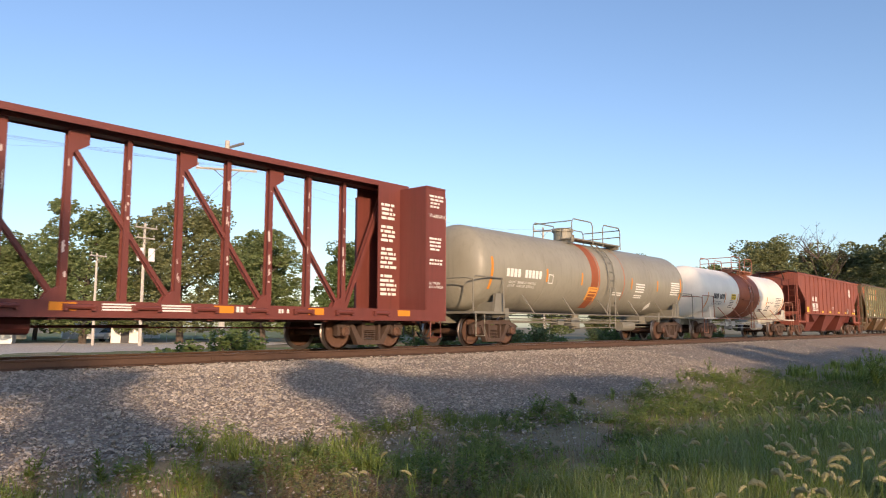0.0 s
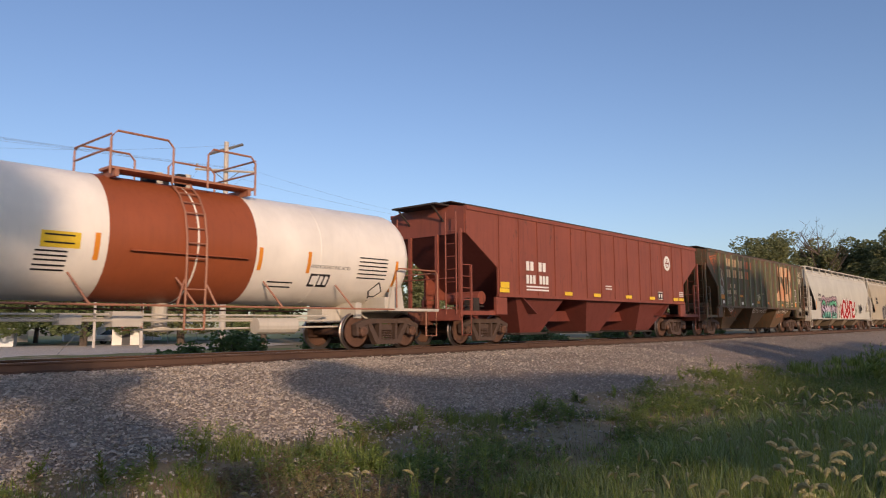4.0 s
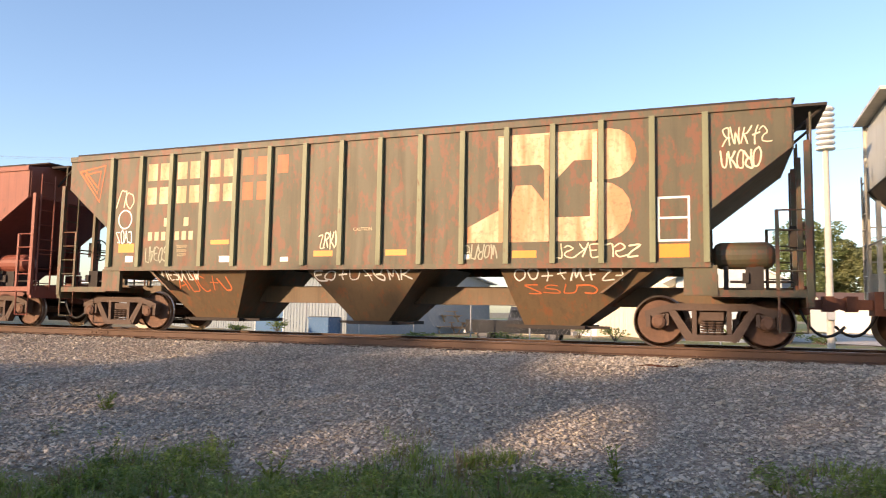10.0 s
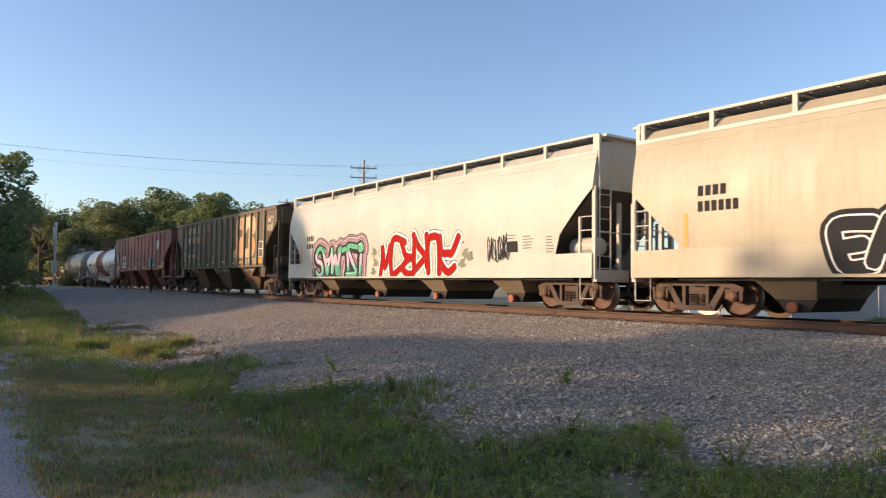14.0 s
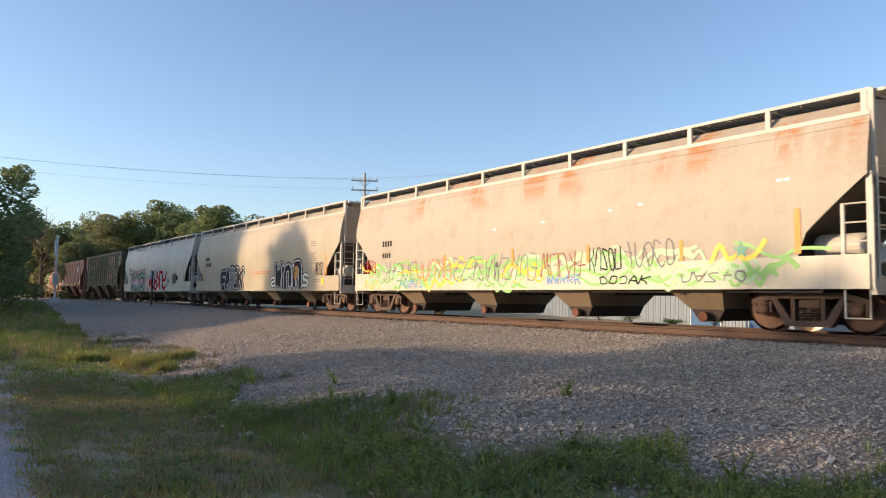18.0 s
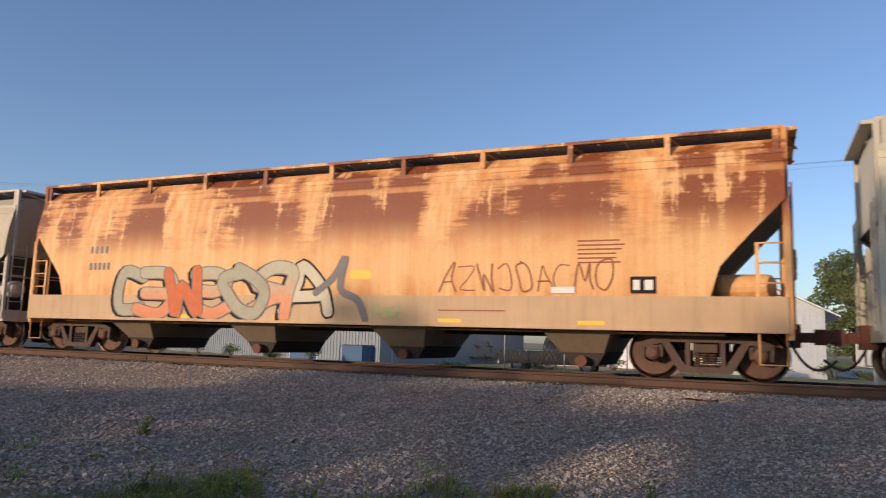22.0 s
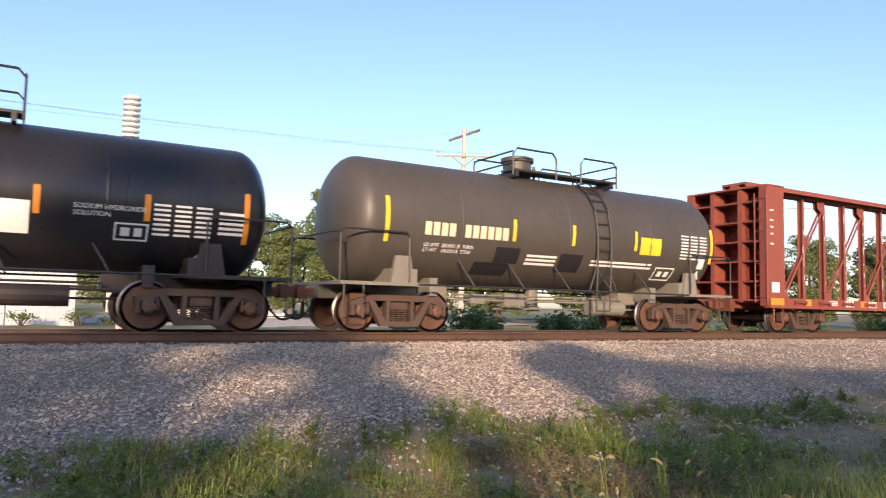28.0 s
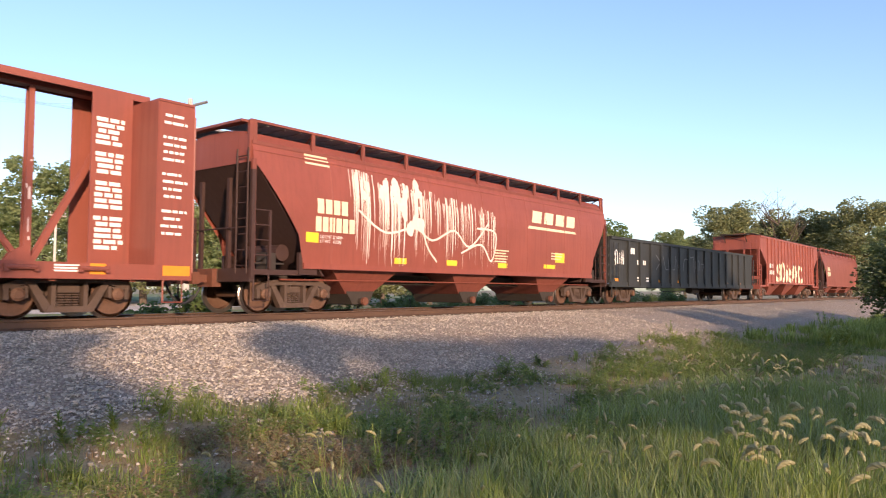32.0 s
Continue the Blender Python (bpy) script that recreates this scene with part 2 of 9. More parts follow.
def prism(bm, poly, y0, y1, mi=0):
    """A polygon of (x, z) drawn out from y0 to y1."""
    a = [bm.verts.new((x, y0, z)) for x, z in poly]
    b = [bm.verts.new((x, y1, z)) for x, z in poly]
    n = len(poly)
    bm.faces.new(a).material_index = mi
    bm.faces.new(b[::-1]).material_index = mi
    for i in range(n):
        bm.faces.new((a[i], b[i], b[(i + 1) % n], a[(i + 1) % n])).material_index = mi
    return bm


def rings(bm, loops, close=True, caps=True, mi=0):
    vs = [[bm.verts.new(p) for p in lp] for lp in loops]
    n = len(loops[0])
    for a, b in zip(vs, vs[1:]):
        for i in range(n if close else n - 1):
            j = (i + 1) % n
            bm.faces.new((a[i], a[j], b[j], b[i])).material_index = mi
    if caps:
        bm.faces.new(vs[0][::-1]).material_index = mi
        bm.faces.new(vs[-1]).material_index = mi
    return bm


def tube(bm, pts, r, seg=6, mi=0, r1=None):
    """A round bar along pts; r1: the radius at its end."""
    pts = [Vector(p) for p in pts]
    loops = []
    n = len(pts)
    for i, p in enumerate(pts):
        d = (pts[min(i + 1, n - 1)] - pts[max(i - 1, 0)]).normalized()
        u = d.cross(Vector((0, 0, 1)) if abs(d.z) < 0.9 else Vector((1, 0, 0))).normalized()
        w = d.cross(u)
        rr = r if r1 is None else r + (r1 - r) * i / (n - 1)
        loops.append([p + (u * math.cos(a) + w * math.sin(a)) * rr for a in (2 * math.pi * k / seg for k in range(seg))])
    return rings(bm, loops, True, True, mi)


def Tb(pts, r, seg=6):
    return tube(bmesh.new(), pts, r, seg)


def arc(p0, p1, p2, n=6):
    p0, p1, p2 = Vector(p0), Vector(p1), Vector(p2)
    return [p0 * (1 - t) ** 2 + p1 * 2 * t * (1 - t) + p2 * t * t for t in (i / n for i in range(n + 1))]


# ---- markings laid on a car's side ----
def patch(bm, poly, surf, off=0.004, step=0.12):
    """A flat-coloured patch of (x, z) corners, laid on surf(x, z)."""
    zs = [p[1] for p in poly]
    tmp = bmesh.new()
    tmp.faces.new([tmp.verts.new((x, 0, z)) for x, z in poly])
    z = min(zs) + step
    while z < max(zs) - 1e-3:
        bmesh.ops.bisect_plane(tmp, geom=tmp.verts[:] + tmp.edges[:] + tmp.faces[:], plane_co=(0, 0, z), plane_no=(0, 0, 1))
        z += step
    idx = {}
    for v in tmp.verts:
        idx[v] = bm.verts.new((v.co.x, surf(v.co.x, v.co.z) - off, v.co.z))
    for f in tmp.faces:
        bm.faces.new([idx[v] for v in f.verts])
    tmp.free()


def rect(x0, x1, z0, z1):
    return [(x0, z0), (x1, z0), (x1, z1), (x0, z1)]


SINGLE = ("number_bar", "reflector_strip", "round_label", "sprayed_leaf", "spill_run")


def mark(name, parent, mat, surf, polys, off=0.004, label="", step=0.12):
    if name in SINGLE:
        for p in polys:
            bm = bmesh.new()
            patch(bm, p, surf, off, step)
            part(name, bm, mat, parent, label)
        return
    bm = bmesh.new()
    for p in polys:
        patch(bm, p, surf, off, step)
    return tagged(part(name, bm, mat, parent, label), kind="stuff" if len(polys) > 1 else "")


def chars(x, z, h, pattern, w=0.62, gap=0.2):
    """Plain bars in place of a run of characters; blanks leave gaps."""
    out = []
    for ch in pattern:
        if ch != " ":
            out.append(rect(x, x + w * h, z, z + h))
        x += (w + gap) * h
    return out


def lines(x0, x1, z, n, pitch, h, rng):
    return [rect(x0, x0 + (x1 - x0) * rng.uniform(0.7, 1), z - k * pitch, z - k * pitch + h) for k in range(n)]


def wordlines(x0, x1, zs, h, rng):
    """Lines of small unreadable writing, as word-long bars."""
    out = []
    for z in zs:
        x = x0 + rng.uniform(0, 0.06)
        end = x1 - rng.uniform(0, 0.3) * (x1 - x0)
        while x < end - 0.04:
            w = min(rng.uniform(1.2, 4.5) * h, end - x)
            out.append(rect(x, x + w, z, z + h))
            x += w + 0.55 * h
    return out


def words(text, x, z, h, surf, mat, parent, off=0.006, name="lettering"):
    cu = bpy.data.curves.new(name, "FONT")
    cu.body, cu.size, cu.resolution_u = text, h * 1.38, 2
    ob = bpy.data.objects.new(name, cu)
    me = bpy.data.meshes.new_from_object(ob)
    bpy.data.objects.remove(ob)
    for v in me.vertices:
        px, pz = x + v.co.x, z + v.co.y
        v.co = (px, surf(px, pz) - off, pz)
    me.materials.clear()
    me.materials.append(mat)
    o = tagged(new(name, me), kind="stuff")
    o.parent = parent
    return o


def stroke(bm, pts, w, surf, off=0.006):
    """A painted line of width w through (x, z) points."""
    for (xa, za), (xb, zb) in zip(pts, pts[1:]):
        d = Vector((xb - xa, zb - za))
        if d.length < 1e-4:
            continue
        n = Vector((-d.y, d.x)).normalized() * w / 2
        e = d.normalized() * w * 0.35
        q = [(xa - n.x - e.x, za - n.y - e.y), (xb - n.x + e.x, zb - n.y + e.y), (xb + n.x + e.x, zb + n.y + e.y), (xa + n.x - e.x, za + n.y - e.y)]
        bm.faces.new([bm.verts.new((a, surf(a, b) - off, b)) for a, b in q])


def curve2(pts, n=5):
    out = []
    for i in range(len(pts) - 1):
        p0, p1, p2, p3 = (Vector(pts[max(min(k, len(pts) - 1), 0)]) for k in (i - 1, i, i + 1, i + 2))
        for k in range(n):
            t = k / n
            out.append(tuple(0.5 * (2 * p1 + (p2 - p0) * t + (2 * p0 - 5 * p1 + 4 * p2 - p3) * t * t + (3 * p1 - p0 - 3 * p2 + p3) * t ** 3)))
    return out + [tuple(pts[-1])]


# letter-like shapes for sprayed pieces: strokes in a unit square
SHAPES = {
    "snake": [[(0.98, 0.86), (0.55, 1.0), (0.12, 0.80), (0.32, 0.55), (0.80, 0.44), (0.95, 0.18), (0.5, 0.0), (0.0, 0.12)]],
    "peak": [[(0.0, 0.0), (0.28, 0.55), (0.5, 1.0), (0.74, 0.5), (1.0, 0.0)], [(0.26, 0.34), (0.78, 0.38)]],
    "wave": [[(0.0, 1.0), (0.14, 0.45), (0.27, 0.0), (0.5, 0.72), (0.74, 0.0), (0.88, 0.5), (1.0, 1.0)]],
    "bolt": [[(0.0, 0.92), (0.9, 0.95), (0.55, 0.55), (0.08, 0.06), (1.0, 0.05)]],
    "ring": [[(0.5, 1.0), (0.1, 0.82), (0.05, 0.4), (0.3, 0.03), (0.75, 0.04), (0.97, 0.45), (0.85, 0.85), (0.5, 1.0)]],
    "loop": [[(0.05, 0.0), (0.12, 0.5), (0.15, 0.98), (0.7, 1.0), (0.9, 0.75), (0.6, 0.52), (0.2, 0.5), (0.6, 0.4), (1.0, 0.0)]],
    "fork": [[(0.08, 0.0), (0.12, 1.0)], [(0.95, 1.0), (0.6, 0.65), (0.16, 0.45), (0.55, 0.35), (1.0, 0.0)]],
    "arms": [[(0.0, 1.0), (0.2, 0.55), (0.55, 0.48), (0.9, 0.6), (1.0, 1.0)], [(0.98, 0.8), (0.85, 0.3), (0.4, 0.0), (0.1, 0.1)]],
    "comb": [[(1.0, 0.95), (0.3, 0.98), (0.08, 0.55), (0.2, 0.06), (1.0, 0.03)], [(0.12, 0.52), (0.8, 0.54)]],
    "hook": [[(0.0, 0.8), (0.15, 0.15), (0.5, 0.0), (0.85, 0.2), (0.95, 1.0)]],
    "gate": [[(0.0, 0.0), (0.05, 0.95), (0.5, 1.0), (0.95, 0.95), (1.0, 0.0)]],
    "post": [[(0.5, 0.0), (0.45, 0.62)], [(0.35, 0.86), (0.5, 0.95), (0.62, 0.86), (0.48, 0.8), (0.36, 0.86)]],
    "cross": [[(0.1, 0.55), (0.9, 0.6)], [(0.5, 1.0), (0.48, 0.5), (0.55, 0.0)]],
    "bent": [[(0.9, 0.9), (0.3, 1.0), (0.0, 0.5), (0.3, 0.02), (0.95, 0.12)]],
}
SCRAWL = ("snake", "peak", "wave", "bolt", "ring", "loop", "fork", "comb", "hook", "gate", "cross", "bent")


def ribbon(bm, pts, w, surf, off, zmin=-9.0, cap=True):
    """A painted band of width w along (x, z) points, with round ends."""
    P = [Vector(p) for p in pts]
    rows = []
    for i, p in enumerate(P):
        d = (P[min(i + 1, len(P) - 1)] - P[max(i - 1, 0)])
        d = d.normalized() if d.length > 1e-6 else Vector((1, 0))
        rows.append((p, Vector((-d.y, d.x)) * w / 2, d))
    if cap:
        p, n, d = rows[0]
        rows = [(p - d * w * 0.42, n * 0.45, d), (p - d * w * 0.22, n * 0.85, d)] + rows
        p, n, d = rows[-1]
        rows += [(p + d * w * 0.22, n * 0.85, d), (p + d * w * 0.42, n * 0.45, d)]

    def mk(q):
        z = max(q.y, zmin)
        return bm.verts.new((q.x, surf(q.x, z) - off, z))
    cols = [(mk(p - n), mk(p), mk(p + n)) for p, n, _ in rows]
    for a, b in zip(cols, cols[1:]):
        for u in (0, 1):
            bm.faces.new((a[u], b[u], b[u + 1], a[u + 1]))


def glyph_lines(kinds, x0, x1, z0, z1, rng, lean=0.12, wobble=0.06, overlap=1.05, n=6):
    out = []
    cw, H = (x1 - x0) / len(kinds), z1 - z0
    for i, kind in enumerate(kinds):
        lift, tall, tilt = rng.uniform(-0.05, 0.05) * H, rng.uniform(0.88, 1.04), rng.uniform(-lean, lean)
        fu, fv = rng.random() < 0.5, rng.random() < 0.4
        for line in SHAPES[kind]:
            pts = []
            for u, v in line:
                u, v = 1 - u if fu else u, 1 - v if fv else v
                u, v = u + rng.uniform(-wobble, wobble), v + rng.uniform(-wobble, wobble) * 0.6
                pts.append((x0 + cw * (i + 0.5 + (u - 0.5) * overlap + tilt * (v - 0.5)), z0 + lift + H * v * tall))
            out.append(curve2(pts, n))
    return out


def tag_writing(parent, surf, x0, x1, z0, z1, mat, seed, n=5, w=0.035):
    """Hand-sprayed scrawl that cannot be read."""
    rng = random.Random(seed)
    bm = bmesh.new()
    kinds = [rng.choice(SCRAWL) for _ in range(n)]
    for k, pts in enumerate(glyph_lines(kinds, x0, x1, z0, z1, rng, 0.4, 0.12, 0.85, 4)):
        ribbon(bm, pts, w * rng.uniform(0.7, 1.15), surf, 0.007 + 0.00004 * k)
    return tagged(part("sprayed_scrawl", bm, mat, parent), kind="stuff")


def piece(parent, surf, kinds, x0, x1, z0, z1, w, fills, edge, seed, edge_w=0.03, rims=(), shade=None, shine=None, zmin=0.90, mess=0.6):
    """A sprayed piece of fat overlapping shapes. rims: outer (material, growth) layers; shade: (material, dx, dz, growth) behind;
    fills: one material for each shape in turn."""
    rng = random.Random(seed)
    lines_ = [glyph_lines([k], x0 + (x1 - x0) * i / len(kinds), x0 + (x1 - x0) * (i + 1) / len(kinds), z0 + w * 0.45, z1 - w * 0.45, rng, 0.1 + 0.22 * mess, 0.04 + 0.07 * mess, 1.0 + 0.22 * mess, 5) for i, k in enumerate(kinds)]
    off = 0.0045
    for mat, grow in rims:
        bm = bmesh.new()
        for k, pts in enumerate(q for g in lines_ for q in g):
            ribbon(bm, pts, w + grow, surf, off + 0.00003 * k, zmin)
        tagged(part("sprayed_halo", bm, mat, parent), kind="stuff")
        off += 0.0012
    if shade:
        mat, dx, dz, grow = shade
        bm = bmesh.new()
        for k, pts in enumerate(q for g in lines_ for q in g):
            for u in (1.0, 0.5):
                ribbon(bm, [(x + dx * u, z + dz * u) for x, z in pts], w + grow, surf, off + 0.00003 * k + 0.0004 * u, zmin)
        tagged(part("sprayed_shadow", bm, mat, parent), kind="stuff")
        off += 0.0016
    for i, g in enumerate(lines_):
        o = off + 0.0022 * (i * 2 % 5)
        bm = bmesh.new()
        for k, pts in enumerate(g):
            ribbon(bm, pts, w + 2 * edge_w, surf, o + 0.0004 * k, zmin)
        part("sprayed_outline", bm, edge, parent)
        bm = bmesh.new()
        for k, pts in enumerate(g):
            ribbon(bm, pts, w, surf, o + 0.0011 + 0.0002 * k, zmin)
        part("sprayed_fill", bm, fills[i % len(fills)], parent)
        if shine:
            bm = bmesh.new()
            for k, pts in enumerate(g):
                cut = pts[: max(len(pts) // 2, 3)]
                ribbon(bm, [(x - w * 0.26, z + w * 0.2) for x, z in cut], w * 0.10, surf, o + 0.002 + 0.00005 * k, zmin)
            part("sprayed_shine", bm, shine, parent)


# ---- running gear, built once and shared by all cars ----
TRACK_Y = 14.99
WHEELS = []  # every wheelset, with the side of its bogie


def mesh_of(bm, *mats, smooth=False):
    ob = part("template", bm, list(mats), None, "", smooth)
    me = ob.data
    bpy.data.objects.remove(ob)
    return me


def lathe(bm, prof, seg, mi=0, caps=True):
    """prof of (r, y) turned about the y axis."""
    loops = [[(r * math.cos(a), y, r * math.sin(a)) for a in (2 * math.pi * k / seg for k in range(seg))] for r, y in prof]
    return rings(bm, loops, True, caps, mi)


def build_wheelset():
    bm = bmesh.new()
    for s in (-1, 1):
        lathe(bm, [(0.10, s * 0.83), (0.15, s * 0.83), (0.17, s * 0.80), (0.36, s * 0.77), (0.39, s * 0.815), (0.445, s * 0.815)], 32, 0)
        lathe(bm, [(0.447, s * 0.816), (0.457, s * 0.80), (0.459, s * 0.73), (0.485, s * 0.715), (0.485, s * 0.69), (0.38, s * 0.69)], 32, 1, False)
        lathe(bm, [(0.12, s * 0.95), (0.12, s * 1.12), (0.07, s * 1.15)], 14, 0)
        for k in range(3):
            a = k * 2.094
            lathe_at = Matrix.Translation((0.07 * math.cos(a), s * 1.14, 0.07 * math.sin(a)))
            bmesh.ops.create_cube(bm, size=0.035, matrix=lathe_at)
        # chalk and grease marks on the plate, so that the turning shows
        box(bm, 0.2, 0.34, s * 0.80 - 0.004, s * 0.80 + 0.004, -0.02, 0.03, 1)
    tube(bm, [(0, -0.95, 0), (0, 0.95, 0)], 0.085, 12)
    return mesh_of(bm, WHEEL, TREAD)


def build_side_frame():
    bm = bmesh.new()
    top = [(-1.14, 0.54), (-1.14, 0.64), (-0.98, 0.70), (-0.66, 0.79), (0.66, 0.79), (0.98, 0.70), (1.14, 0.64), (1.14, 0.54), (0.98, 0.58), (0.64, 0.665), (-0.64, 0.665), (-0.98, 0.58)]
    prism(bm, top[:4] + [(-0.64, 0.665), (-0.98, 0.58)], -0.09, 0.09)
    prism(bm, [(-0.66, 0.79), (0.66, 0.79), (0.64, 0.665), (-0.64, 0.665)], -0.09, 0.09)
    prism(bm, [(0.66, 0.79), (0.98, 0.70), (1.14, 0.64), (1.14, 0.54), (0.98, 0.58), (0.64, 0.665)], -0.09, 0.09)
    for s in (-1, 1):
        X = lambda p: [(s * x, z) for x, z in p]
        prism(bm, X([(0.74, 0.66), (0.62, 0.69), (0.30, 0.20), (0.44, 0.13)]), -0.085, 0.085)
        prism(bm, X([(0.25, 0.68), (0.33, 0.68), (0.33, 0.2), (0.25, 0.2)]), -0.085, 0.085)
        prism(bm, X([(0.72, 0.60), (0.78, 0.62), (0.78, 0.38), (0.72, 0.40)]), -0.08, 0.08)
        prism(bm, X([(1.04, 0.58), (1.12, 0.58), (1.12, 0.36), (1.04, 0.36)]), -0.08, 0.08)
        prism(bm, X([(0.78, 0.60), (1.04, 0.60), (1.0, 0.52), (0.82, 0.52)]), -0.1, 0.1)
    prism(bm, [(-0.44, 0.13), (0.44, 0.13), (0.38, 0.24), (-0.38, 0.24)], -0.1, 0.1)
    return mesh_of(bm, STEEL)


def build_spring():
    bm = bmesh.new()
    for cx in (-0.13, 0.0, 0.13):
        for k in range(5):
            z = 0.265 + k * 0.047
            ring = [[(cx + (0.062 + 0.013 * math.cos(b)) * math.cos(a), (0.062 + 0.013 * math.cos(b)) * math.sin(a), z + 0.016 * math.sin(b)) for b in (0, 1.57, 3.14, 4.71)] for a in (2 * math.pi * i / 10 for i in range(11))]
            rings(bm, ring, True, False)
    return mesh_of(bm, STEEL)


def build_bolster():
    bm = B((-0.2, 0.2, -1.02, 1.02, 0.49, 0.64), (-0.24, 0.24, -0.6, 0.6, 0.42, 0.70))
    lathe_v = [[(0.2 * math.cos(a), 0.2 * math.sin(a), z) for a in (2 * math.pi * k / 16 for k in range(16))] for z in (0.69, 0.80)]
    rings(bm, lathe_v)
    for s in (-1, 1):
        box(bm, s * 0.42 - 0.05, s * 0.42 + 0.05, -0.85, 0.85, 0.30, 0.38)  # brake beams
        for t in (-1, 1):
            box(bm, s * 0.42 - 0.06, s * 0.42 + 0.06, t * 0.76 - 0.05, t * 0.76 + 0.05, 0.26, 0.52)
    return mesh_of(bm, STEEL)


WHEELSET, SIDE_FRAME, SPRING, BOLSTER = build_wheelset(), build_side_frame(), build_spring(), build_bolster()


def bogie(car, x):
    b = shared("bogie", BOLSTER, car, Matrix.Translation((x, 0, 0)))
    for s in (-1, 1):
        shared("side_frame", SIDE_FRAME, b, Matrix.Translation((0, s * 1.0, 0)))
        tagged(shared("spring", SPRING, b, Matrix.Translation((0, s * 1.0, 0))), kind="stuff")
        w = shared("wheelset", WHEELSET, b, Matrix.Translation((s * 0.9, 0, 0.458)))
        WHEELS.append((w, s))


def build_coupler():
    bm = B((-0.6, 0.1, -0.09, 0.09, 0.72, 0.90), (0.1, 0.28, -0.15, 0.15, 0.68, 0.96))
    prism(bm, [(0.28, 0.70), (0.42, 0.74), (0.42, 0.90), (0.28, 0.94)], -0.13, 0.02)
    return mesh_of(bm, COUPLE)


def build_hose():
    return mesh_of(tube(bmesh.new(), arc((-0.3, -0.35, 0.72), (0.0, -0.4, -0.05), (0.42, -0.3, 0.42), 8), 0.028, 6), RUBBER)


COUPLER, HOSE = build_coupler(), build_hose()


def underframe(car, half, sill_mat, mat_label="", deck=1.0, sill_w=0.22):
    """Centre sill, draft gear, couplers and hoses; half: to the striker."""
    part("centre_sill", B((-half, half, -sill_w, sill_w, 0.72, deck)), sill_mat, car)
    for s in (-1, 1):
        m = Matrix.Translation((s * (half + 0.25), 0, 0)) @ (pose(0, 0, 0) if s > 0 else pose(0, 0, 0, 0, 0, 180))
        shared("coupler", COUPLER, car, m)
        shared("air_hose", HOSE, car, m)
        part("striker", B((s * half - 0.12, s * half + 0.12, -0.3, 0.3, 0.62, deck + 0.04)), COUPLE, car)


def stirrup(car, x, mat, z0=0.30, z1=0.85, y=-1.5, w=0.42):
    part("step", Tb([(x - w / 2, y, z1), (x - w / 2, y, z0), (x + w / 2, y, z0), (x + w / 2, y, z1)], 0.022), mat, car)


def ladder(car, x, y, z0, z1, mat, axis="x", w=0.42, n=5, r=0.018, name="ladder", rails=True):
    bm = bmesh.new()
    P = (lambda u, z: (x + u, y, z)) if axis == "x" else (lambda u, z: (x, y + u, z))
    if rails:
        for u in (-w / 2, w / 2):
            tube(bm, [P(u, z0), P(u, z1)], r * 1.5)
    for k in range(n):
        z = z0 + (z1 - z0) * (k + 0.5) / n
        tube(bm, [P(-w / 2, z), P(w / 2, z)], r)
    return part(name, bm, mat, car)


def brake_gear(car, x, mat=DARK):
    """Reservoir, cylinder and rods under the frame."""
    bm = tube(bmesh.new(), [(x - 0.55, -0.75, 0.62), (x + 0.55, -0.75, 0.62)], 0.19, 14)
    part("air_reservoir", bm, mat, car)
    part("brake_rod", Tb([(x - 3.2, -0.3, 0.55), (x + 3.0, -0.35, 0.6)], 0.025), mat, car)


def brake_wheel(car, x, y, z, mat):
    bm = bmesh.new()
    s = 1 if x > 0 else -1
    loop = [(x, y + 0.28 * math.cos(a), z + 0.28 * math.sin(a)) for a in (2 * math.pi * k / 18 for k in range(19))]
    tube(bm, loop, 0.018, 5)
    for k in range(4):
        a = k * math.pi / 2
        tube(bm, [(x - s * 0.04, y, z), (x, y + 0.28 * math.cos(a), z + 0.28 * math.sin(a))], 0.014, 5)
    box(bm, x - s * 0.2 - 0.06, x - s * 0.2 + 0.1, y - 0.14, y + 0.14, z - 0.2, z + 0.2)
    return part("brake_wheel", bm, mat, car)


